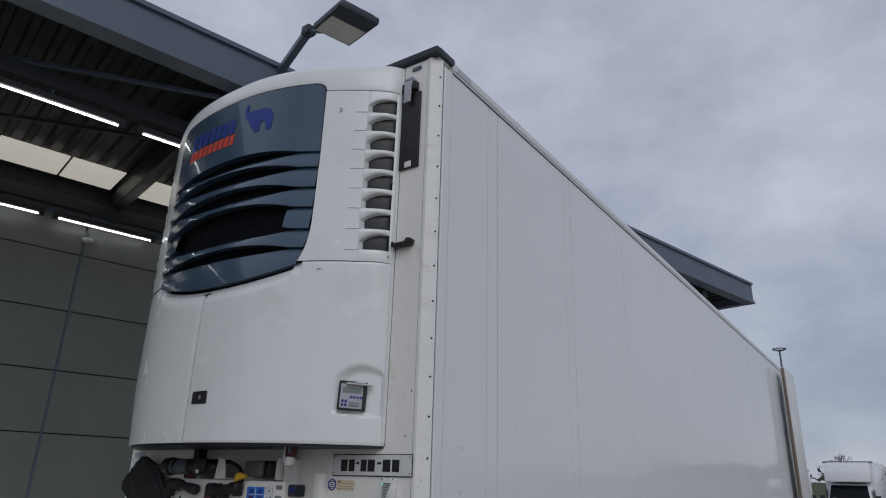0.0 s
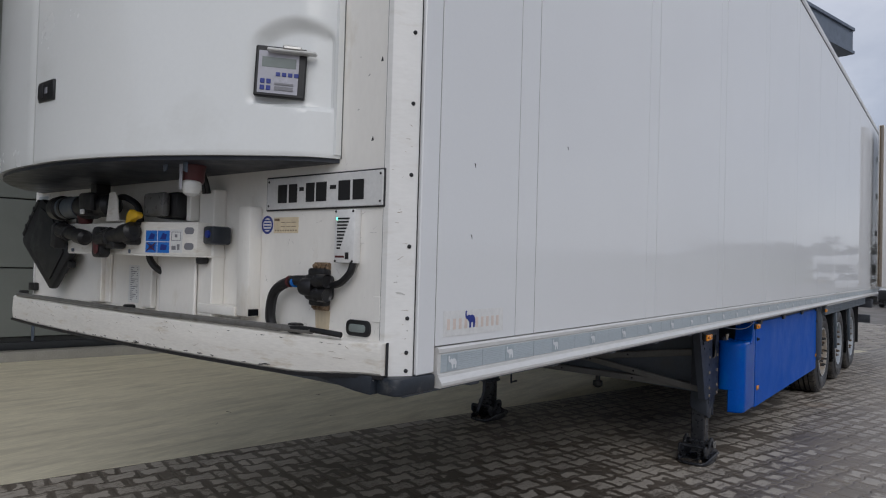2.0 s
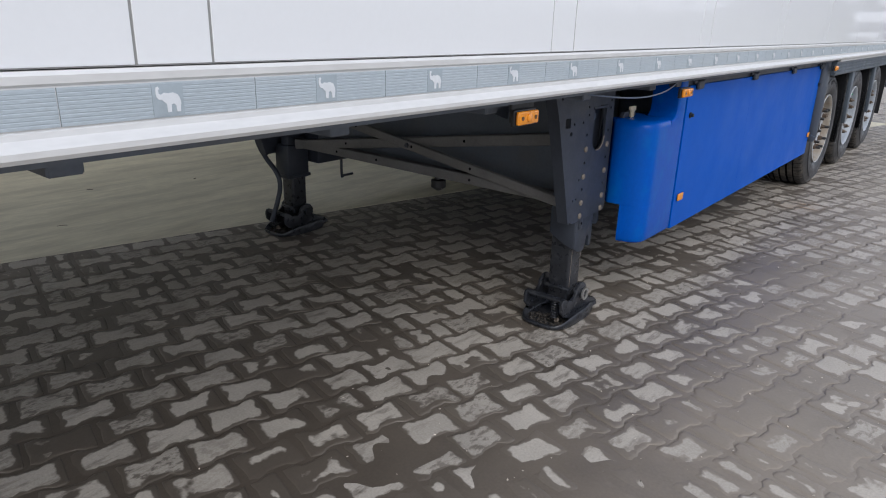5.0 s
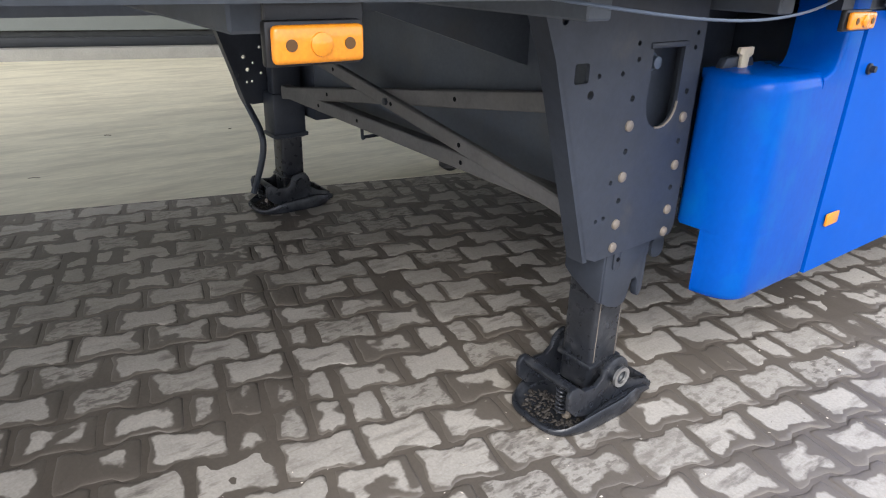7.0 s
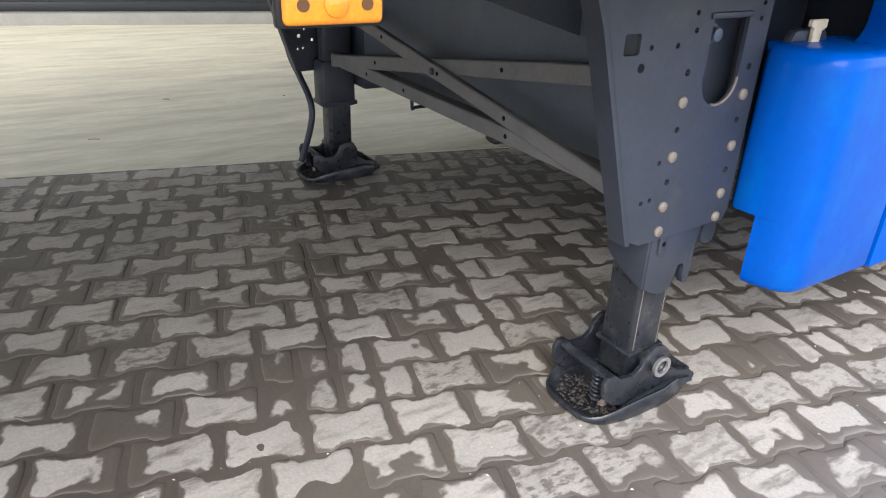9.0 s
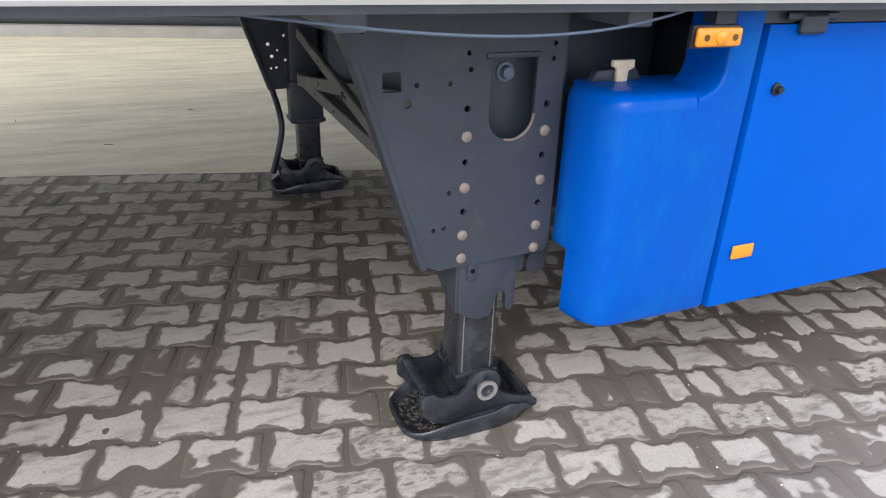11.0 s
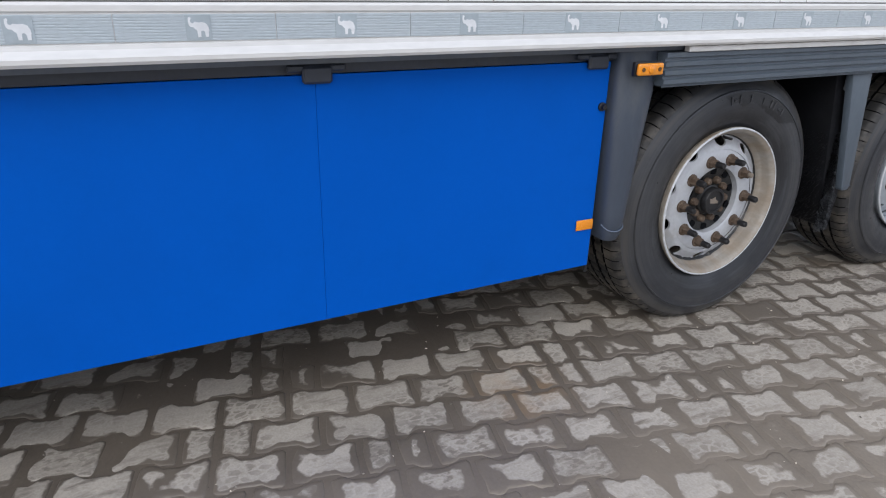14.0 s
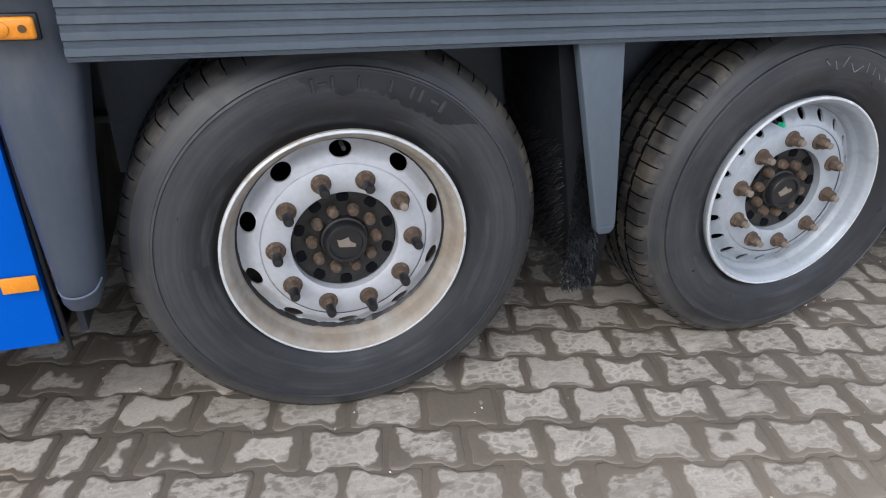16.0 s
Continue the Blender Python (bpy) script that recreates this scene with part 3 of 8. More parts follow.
def rounded(w, h, r, n=5, cx=0.0, cy=0.0):
    """A rounded rectangle outline."""
    out = []
    for qx, qy, a0 in ((1, 1, 0), (-1, 1, 90), (-1, -1, 180), (1, -1, 270)):
        for k in range(n + 1):
            a = radians(a0 + 90 * k / n)
            out.append((cx + qx * (w / 2 - r) + math.cos(a) * r, cy + qy * (h / 2 - r) + math.sin(a) * r))
    return out


def pierced(outline, holes, lo, hi):
    """A plate across x with real holes through it. Outline and holes in y, z."""
    bm = bmesh.new()
    loops = []
    for loop in [outline] + holes:
        vs = [bm.verts.new((lo, a, b)) for a, b in loop]
        loops += [bm.edges.new((vs[k], vs[(k + 1) % len(vs)])) for k in range(len(vs))]
    bmesh.ops.triangle_fill(bm, edges=loops, use_beauty=True, use_dissolve=False, normal=(1, 0, 0))
    # a fill may cover a hole: drop faces whose middle lies inside one
    def inside(p, loop):
        c = False
        for (a0, b0), (a1, b1) in zip(loop, loop[1:] + loop[:1]):
            if (b0 > p[1]) != (b1 > p[1]) and p[0] < (a1 - a0) * (p[1] - b0) / (b1 - b0) + a0:
                c = not c
        return c
    drop = []
    for f in bm.faces:
        m = f.calc_center_median()
        if any(inside((m.y, m.z), h) for h in holes) or not inside((m.y, m.z), outline):
            drop.append(f)
    bmesh.ops.delete(bm, geom=drop, context="FACES")
    ext = bmesh.ops.extrude_face_region(bm, geom=bm.faces[:])
    bmesh.ops.translate(bm, verts=[g for g in ext["geom"] if isinstance(g, bmesh.types.BMVert)], vec=(hi - lo, 0, 0))
    return bm


def ring_of(y, z, r, n=12):
    return [(y + r * math.cos(2 * math.pi * k / n), z + r * math.sin(2 * math.pi * k / n)) for k in range(n)]


BEAST = [(0.02, 0.96), (0.12, 1.0), (0.17, 0.93), (0.12, 0.85), (0.13, 0.74), (0.22, 0.69), (0.33, 0.76), (0.50, 0.73), (0.70, 0.75), (0.88, 0.67), (0.97, 0.50), (1.0, 0.30), (0.97, 0.28), (0.95, 0.02), (0.80, 0.02), (0.78, 0.26), (0.70, 0.34), (0.60, 0.31), (0.58, 0.02), (0.43, 0.02), (0.41, 0.34), (0.31, 0.42), (0.24, 0.50), (0.12, 0.51), (0.04, 0.60), (0.01, 0.76)]


def beast(a0, a1, b0, b1):
    """The maker's four-legged mark as one plain silhouette in a box."""
    return [(a0 + (a1 - a0) * a, b0 + (b1 - b0) * b) for a, b in BEAST]


# plan of the building and the paving: s runs along the wall, w away from it
def site(s, w, z=0.0):
    return Vector((0.245 * s + 0.9695 * w, 0.9695 * s - 0.245 * w, z))


SITE = Matrix(((0.9695, 0.245, 0, 0), (-0.245, 0.9695, 0, 0), (0, 0, 1, 0), (0, 0, 0, 1)))   # local x is w, local y is s

# ---- ground ----
bm = bmesh.new()
bmesh.ops.create_grid(bm, x_segments=8, y_segments=8, size=600)
bmesh.ops.translate(bm, verts=bm.verts[:], vec=(0, 0, -0.05))
ground = struct("ground", bm, YARD, "flat muddy paved yard reaching the horizon", "ground")

APRON_END = 13.1
apron = struct("pavement_apron", block(-9.2, -3.44, -30, APRON_END, -0.2, 0.0, m=SITE), CONCRETE, "pale sandy concrete apron beside the building", "pavement")

# ---- building with canopy ----
wall = struct("wall_building", block(-9.8, -9.035, -30, 13.9, 0.0, 6.3, m=SITE), JOINT, "grey-green panelled building wall under the canopy", "wall")
kerb = struct("kerb", block(-9.03, -8.80, -30, 13.9, -0.1, 0.13, 0.012, m=SITE), KERB, "low concrete plinth along the building wall", "kerb")
sill = struct("trim_wall_base", block(-9.03, -8.97, -30, 13.9, 0.134, 0.235, 0.006, m=SITE), BEAM, "dark metal strip at the foot of the wall", "trim")
PANEL_ROWS = [0.24, 0.30, 1.235, 2.168, 3.10, 4.035, 4.976, 5.9]
for k in range(-6, 3):
    for z0, z1 in zip(PANEL_ROWS[1:], PANEL_ROWS[2:]):
        s0 = 0.065 + 4.9 * k
        part("wall_panel", block(-9.034, -9.0, s0 + 0.018, min(s0 + 4.9 - 0.018, 13.9), z0 + 0.009, z1 - 0.009, 0.004, 1, m=SITE), WALL_PANEL, wall)
for k in range(-6, 3):
    s0 = 0.065 + 4.9 * k
    part("joint_cover", block(-9.02, -8.992, s0 - 0.017, s0 + 0.017, 0.24, 5.4, 0.003, 1, m=SITE), STEEL_GREY, wall)

canopy = struct("canopy_roof", block(-9.0, -4.25, -30, 13.8, 6.25, 6.5, m=SITE), ROOF_DARK, "dark corrugated steel canopy roof beside the building", "roof")
bm = bmesh.new()
s = -8.0
while s < 13.6:
    prism([(s, 6.25), (s + 0.03, 6.19), (s + 0.10, 6.19), (s + 0.13, 6.25)], "x", -9.0, -4.3, bm=bm)
    s += 0.26
bmesh.ops.transform(bm, matrix=SITE, verts=bm.verts[:])
part("soffit_rib", bm, ROOF_DARK, canopy)
bm = prism([(-4.10, 6.58), (-4.10, 6.52), (-4.14, 6.52), (-4.14, 6.10), (-4.10, 6.10), (-4.10, 6.04), (-4.36, 6.04), (-4.36, 6.10), (-4.32, 6.10), (-4.32, 6.52), (-4.36, 6.52), (-4.36, 6.58)], "y", -30, 14.0)
bmesh.ops.transform(bm, matrix=SITE, verts=bm.verts[:])
part("edge_beam", bm, STEEL_GREY, canopy, "grey painted steel edge beam")
part("end_beam", block(-9.0, -4.37, 13.8, 14.0, 6.04, 6.56, 0.01, 1, m=SITE), STEEL_GREY, canopy)
for s0 in (-11.2, -5.4, 0.40, 6.2, 12.0):
    part("cross_beam", block(-9.0, -4.37, s0 - 0.09, s0 + 0.09, 5.84, 6.185, 0.01, 1, m=SITE), BEAM, canopy)
for w0, z0, z1 in ((-5.10, 5.66, 5.84), (-8.80, 5.64, 5.84)):
    part("purlin", block(w0 - 0.06, w0 + 0.06, -14, 13.8, z0, z1, 0.006, 1, m=SITE), BEAM, canopy)
part("purlin", block(-9.0, -8.93, -14, 13.8, 5.55, 5.64, 0.006, 1, m=SITE), STEEL_GREY, canopy)
part("brace", beam(site(-3.2, -6.0, 6.02), site(0.3, -4.5, 6.02), 0.05, 0.05), STEEL_GREY, canopy)
part("brace", beam(site(-5.3, -8.6, 6.0), site(0.3, -6.0, 6.0), 0.05, 0.05), BEAM, canopy)
for s0, s1 in ((-5.2, -4.42), (-4.38, -3.42), (-3.38, -2.44), (-2.4, -1.54), (-1.5, -0.58), (-0.54, 0.24), (0.62, 1.56), (1.60, 2.54), (2.58, 3.5)):
    part("skylight", block(-8.84, -7.97, s0, s1, 6.165, 6.185, m=SITE), SKYLIGHT, canopy, "bright translucent roof light panel")


# small bright skylight given as a pale grey panel without glow
part("soffit_patch", block(-4.49, -4.37, -0.165, 0.145, 6.160, 6.186, m=SITE), STEEL_GREY, canopy, "small pale panel in place of a bright skylight")


def tube_light(s0, s1, w0, z0):
    lamp = thing("tube_light", "lit white fluorescent tube fixture under the canopy", "tube light", site((s0 + s1) / 2, w0, z0), "tube lights under the canopy")
    part("housing", block(w0 - 0.035, w0 + 0.035, s0, s1, z0 + 0.02, z0 + 0.10, 0.012, 1, m=SITE), BEAM, lamp)
    part("tube", pipe([site(s0 + 0.08, w0, z0), site(s1 - 0.08, w0, z0)], 0.013), TUBE_GLOW, lamp, "glowing white tube")
    for e in (s0, s1 - 0.08):
        part("end_cap", block(w0 - 0.03, w0 + 0.03, e, e + 0.08, z0 - 0.03, z0 + 0.05, 0.01, 1, m=SITE), PLASTIC, lamp)
    part("hanger", pipe([site((s0 + s1) / 2, w0, z0 + 0.1), site((s0 + s1) / 2, w0, z0 + 0.19)], 0.012), STEEL_GREY, lamp)


for k in range(-4, 3):
    tube_light(-0.49 + 1.72 * k + 0.06, -0.49 + 1.72 * (k + 1) - 0.06, -5.10, 5.50)
    tube_light(-0.56 + 1.72 * k + 0.06, -0.56 + 1.72 * (k + 1) - 0.06, -8.78, 5.44)

dome = thing("security_camera", "round white dome camera on a bracket on the wall", "camera", site(0.09, -8.93, 5.2))
part("bracket", block(-9.0, -8.9, 0.07, 0.11, 5.22, 5.36, 0.006, 1, m=SITE), STEEL_GREY, dome)
part("dome", lathe([(5.18, 0.001), (5.185, 0.05), (5.21, 0.085), (5.25, 0.09), (5.26, 0.001)], 24, "z", at=site(0.09, -8.90, 0)), STICKER, dome)

flood = thing("floodlight", "square outdoor floodlight on a slanted arm on the canopy", "floodlight", site(0.62, -4.12, 6.3))
part("arm", beam((-3.95, 1.90, 6.46), (-2.99, 1.53, 6.56), 0.09, 0.09, bev=0.010), STEEL_GREY, flood)
part("arm_joint", block(-3.06, -2.93, 1.47, 1.59, 6.50, 6.62, 0.02), CHASSIS, flood)
part("arm", beam((-2.97, 1.54, 6.56), (-2.70, 1.66, 6.53), 0.045, 0.045), STEEL_GREY, flood)
ax, az = Vector((0.31, 0.95, -0.02)).normalized(), Vector((-0.14, 0.02, -0.99)).normalized()
ay = az.cross(ax).normalized()
M_FL = Matrix((ax, ay, ax.cross(ay))).transposed().to_4x4()
M_FL.translation = (-2.44, 1.574, 6.47)
part("body", block(-0.245, 0.245, -0.34, 0.34, -0.035, 0.05, 0.022, m=M_FL), CHASSIS, flood, "dark cast lamp body")
for k in range(7):
    part("cooling_fin", block(-0.20, 0.20, -0.27 + 0.09 * k, -0.262 + 0.09 * k, -0.075, -0.034, 0.002, 1, m=M_FL), CHASSIS, flood)
part("glass", block(-0.215, 0.215, -0.315, 0.09, 0.0505, 0.056, 0.002, 1, m=M_FL), LAMP_FACE, flood, "pale floodlight glass")
part("sensor", block(-0.27, -0.20, 0.30, 0.36, 0.02, 0.07, 0.01, m=M_FL), CHASSIS, flood)
part("cable", pipe([(-2.98, 1.52, 6.50), (-2.92, 1.45, 6.43), (-2.84, 1.40, 6.44), (-2.80, 1.42, 6.48)], 0.008), RUBBER, flood)
part("cable", pipe([(-3.0, 1.50, 6.52), (-2.98, 1.46, 6.46), (-2.90, 1.47, 6.42), (-2.86, 1.53, 6.46)], 0.006), RUBBER, flood)

# ---- the semi-trailer ----
LEN, WID, Z_FLOOR, Z_ROOF = 13.5, 2.60, 1.224, 4.13
trailer = thing("semi_trailer", "white refrigerated box trailer with blue side skirts on landing legs", "trailer", (-1.3, 6.75, 0))

# inner body of the box, panels on it
part("box_body", block(-WID + 0.02, -0.03, 0.03, LEN - 0.02, 1.14, 4.13), WHITE_WORN, trailer)
part("roof", block(-WID + 0.01, -0.012, 0.02, LEN, 4.131, 4.155, 0.006, 1), WHITE_FRONT, trailer)
SEAMS, edge = [], 0.603
while edge < LEN - 0.6:
    SEAMS.append(edge)
    edge += 1.222
y0 = 0.152
for k, sy in enumerate(SEAMS + [LEN - 0.06]):
    for xs in (0.0, -WID):
        x0, x1 = (xs - 0.03, xs) if xs == 0 else (xs, xs + 0.022)
        part("side_panel", block(x0, x1, y0 + 0.0025, sy - 0.0025, 1.228, 4.080, 0.0008, 1), WHITE_GRP, trailer)
    if k < len(SEAMS):
        part("joint_strip", block(-0.03, -0.0004, sy + 0.0025, sy + 0.1285, 1.228, 4.080, 0.0008, 1), WHITE_GRP, trailer)
        y0 = sy + 0.131
part("seam_filler", block(-0.03, -0.0022, 0.15, LEN - 0.06, 1.226, 4.081), PANEL_SEAM, trailer)
part("top_rail", prism([(-0.03, 4.085), (0.004, 4.085), (0.008, 4.095), (0.008, 4.155), (0.0, 4.170), (-0.03, 4.170)], "y", 0.15, LEN - 0.05), RAIL_WHITE, trailer, "pale aluminium roof edge rail")
part("rail_groove", block(0.0, 0.0088, 0.16, LEN - 0.06, 4.103, 4.107), SEAM, trailer)
part("rail_groove", block(-0.01, 0.0065, 0.16, LEN - 0.06, 4.080, 4.0855), SEAM, trailer)
part("type_plate", block(0.008, 0.011, 0.20, 0.36, 4.105, 4.145, 0.001, 1), STRIP, trailer)
RIBBED = [(0.006, 1.147)]
for k in range(9):
    RIBBED += [(0.0086, 1.1472 + 0.006 * k), (0.0086, 1.1510 + 0.006 * k), (0.0081, 1.1516 + 0.006 * k), (0.0081, 1.1526 + 0.006 * k)]
RIBBED += [(0.006, 1.201)]
for xs, sg in ((0.0, 1), (-WID, -1)):
    prof = [(-0.05, 1.224), (0.004, 1.224), (0.010, 1.218), (0.010, 1.207), (0.006, 1.203), (0.006, 1.145), (0.010, 1.142), (0.011, 1.134), (0.014, 1.131), (0.018, 1.124), (0.023, 1.119), (0.023, 1.110), (0.018, 1.103), (-0.05, 1.100)]
    prof = [(xs + sg * a, b) for a, b in prof]
    rail = part("side_rail", prism(prof, "y", 0.160, LEN - 0.03), RAIL_WHITE, trailer, "pale aluminium bottom side rail")
    if sg == 1:
        yy = 0.175
        y_el = 0.556 - 0.327
        while yy < LEN - 0.3:
            part("reflective_strip", prism(RIBBED, "y", yy, y_el + 0.163), STRIP, rail, "grey embossed reflective tape")
            part("tape_field", block(0.0085, 0.0095, y_el - 0.026, y_el + 0.026, 1.149, 1.199), STRIP_DARK, rail)
            part("tape_mark", prism(beast(y_el - 0.021, y_el + 0.021, 1.154, 1.195), "x", 0.0095, 0.0105), MARK_WHITE, rail)
            yy = y_el + 0.165
            y_el += 0.327
# faded print on the first side panel
print_base = part("brand_print", block(0.0005, 0.0015, 0.19, 0.52, 1.252, 1.330), STICKER, trailer, "faded orange and blue maker's print")
for k in range(10):
    if k != 4:
        part("print_bar", block(0.0015, 0.0022, 0.207 + 0.030 * k, 0.221 + 0.030 * k, 1.272, 1.305), INK_PALE, print_base)
part("print_shape", prism(beast(0.300, 0.355, 1.272, 1.328), "x", 0.0015, 0.0026), INK_BLUE, print_base)
for yy, zz in ((0.33, 1.80), (0.32, 1.57), (0.96, 1.95)):
    part("scuff_mark", prism([(yy, zz), (yy + 0.006, zz - 0.002), (yy + 0.008, zz - 0.014), (yy + 0.006, zz - 0.013)], "x", 0.0004, 0.0012), INK, trailer)

# front wall and corner posts
part("front_wall", block(-WID + 0.08, -0.07, -0.004, 0.03, 1.145, 4.13, 0.003, 1), WHITE_FRONT, trailer, "white front wall, dirty around the couplings")
for sg, xs in ((1, 0.0), (-1, -WID)):
    post = [(xs - sg * 0.075, -0.008), (xs - sg * 0.056, -0.008), (xs - sg * 0.050, -0.004), (xs - sg * 0.006, 0.055), (xs - sg * 0.006, 0.060), (xs - sg * 0.030, 0.064), (xs - sg * 0.075, 0.03)]
    cp = part("corner_post", prism(post, "z", 1.15, 4.13), POST_WHITE, trailer, "worn white corner post with rivets")
    part("corner_seal", block(min(xs - sg * 0.03, xs - sg * 0.008), max(xs - sg * 0.03, xs - sg * 0.008), 0.0615, 0.0675, 1.15, 4.12), RUBBER, trailer)
    part("corner_strip", block(min(xs - sg * 0.03, xs + sg * 0.003), max(xs - sg * 0.03, xs + sg * 0.003), 0.068, 0.148, 1.15, 4.085, 0.003, 1), WHITE_GRP, trailer)
    part("corner_cap", prism([(xs - sg * 0.075, -0.02), (xs - sg * 0.01, -0.02), (xs + sg * 0.008, 0.0), (xs + sg * 0.010, 0.150), (xs - sg * 0.075, 0.150)], "z", 1.098, 1.149, 0.010), BLACK_TRIM, trailer, "scuffed dark corner cap")
    if sg == 1:
        for zz in [1.165, 1.217] + [1.315 + 0.2063 * k for k in range(14)]:
            own = bmesh.new()
            bmesh.ops.create_uvsphere(own, u_segments=10, v_segments=6, radius=0.0062, matrix=Matrix.Translation((-0.0155, 0.0415, zz)))
            part("post_rivet", own, RUBBER, cp)
part("wall_joint", block(-0.0785, -0.0752, -0.0060, 0.0, 1.25, 4.12), SEAM, trailer)
part("roof_cap", prism([(-WID - 0.005, -0.03), (0.004, -0.03), (0.010, 0.03), (0.010, 0.17), (-WID - 0.01, 0.17)], "z", 4.135, 4.190, 0.012), BLACK_TRIM, trailer, "dark roof edge cap")
def bumper_y(x):
    """Front face of the bumper: bulges forward in the middle."""
    v = (x + 1.325) / 1.295
    return -0.03 - 0.05 * (-0.03 - x) / 2.59 - 0.065 * (1 - min(1.0, abs(v)) ** 2.5)


def bumper_low(x):
    u = max(0.0, min(1.0, (x + 0.42) / 0.37))
    return 1.130 + 0.024 * u * u * (3 - 2 * u)


def along_bumper(section):
    """Sweeps a closed section along the bumper; section gives (y, z) pairs at an x."""
    bm = bmesh.new()
    rings = [[bm.verts.new((x, y, z)) for y, z in section(x)] for x in [-2.62 + 2.573 * k / 64 for k in range(65)]]
    for a, b in zip(rings, rings[1:]):
        for k in range(len(a)):
            bm.faces.new((a[k], a[(k + 1) % len(a)], b[(k + 1) % len(a)], b[k]))
    bm.faces.new(rings[0])
    bm.faces.new(rings[-1])
    return bm


def bumper_section(x):
    f, b = bumper_y(x), bumper_low(x)
    end = 0.010 * max(0.0, 1 - (x + 2.62) / 0.03) ** 2
    f += end
    return [(f + 0.008, b), (f + 0.001, b + 0.006), (f - 0.002, b + 0.05), (f, 1.236), (f + 0.003, 1.242), (f + 0.010, 1.245), (-0.004, 1.245), (-0.004, b)]


part("bumper_channel", along_bumper(bumper_section), WHITE_WORN, trailer, "chipped white front bumper bulging forward")
part("corner_skirt", prism([(-0.076, 1.1495), (-0.46, 1.1495), (-0.46, 1.138), (-0.14, 1.101), (-0.076, 1.098)], "y", -0.040, 0.03, 0.003), BLACK_TRIM, trailer)
part("bumper_gap", block(-0.0445, -0.0425, -0.014, -0.004, 1.152, 1.246), RUBBER, trailer)
part("bumper_lip", along_bumper(lambda x: [(bumper_y(x) + 0.016, bumper_low(x) - 0.013), (bumper_y(x) + 0.004, bumper_low(x) - 0.011), (bumper_y(x) + 0.002, bumper_low(x) - 0.0005), (0.03, bumper_low(x) - 0.0005), (0.03, bumper_low(x) - 0.013)]), RUBBER, trailer, "black rubber seal under the bumper")
part("top_marker", prism(rounded(0.075, 0.028, 0.013, 4, -0.165, 4.085), "y", -0.012, -0.004, 0.002), STEEL_GREY, trailer)

# underbody
part("underfloor", block(-WID + 0.03, -0.03, 0.05, LEN - 0.05, 1.085, 1.135), UNDER_LIFTED, trailer)
for xm in (-0.78, -1.82):
    bm = bmesh.new()
    block(xm - 0.07, xm + 0.07, 4.6, LEN - 0.5, 0.66, 0.68, bm=bm)
    block(xm - 0.008, xm + 0.008, 4.6, LEN - 0.5, 0.68, 1.06, bm=bm)
    block(xm - 0.07, xm + 0.07, 1.0, LEN - 0.5, 1.06, 1.084, bm=bm)
    prism([(1.0, 1.06), (1.0, 1.02), (3.5, 1.02), (4.6, 0.68), (4.6, 1.06)], "x", xm - 0.008, xm + 0.008, bm=bm)
    part("main_beam", bm, UNDER_LIFTED, trailer)
for k in range(22):
    yy = 0.55 + 0.6 * k
    part("cross_member", block(-WID + 0.13, -0.13, yy - 0.03, yy + 0.03, 1.045, 1.084, 0.004, 1), UNDER_LIFTED, trailer)
part("bolster_plate", block(-2.0, -0.6, 0.5, 2.4, 1.03, 1.055, 0.004, 1), UNDER_LIFTED, trailer)

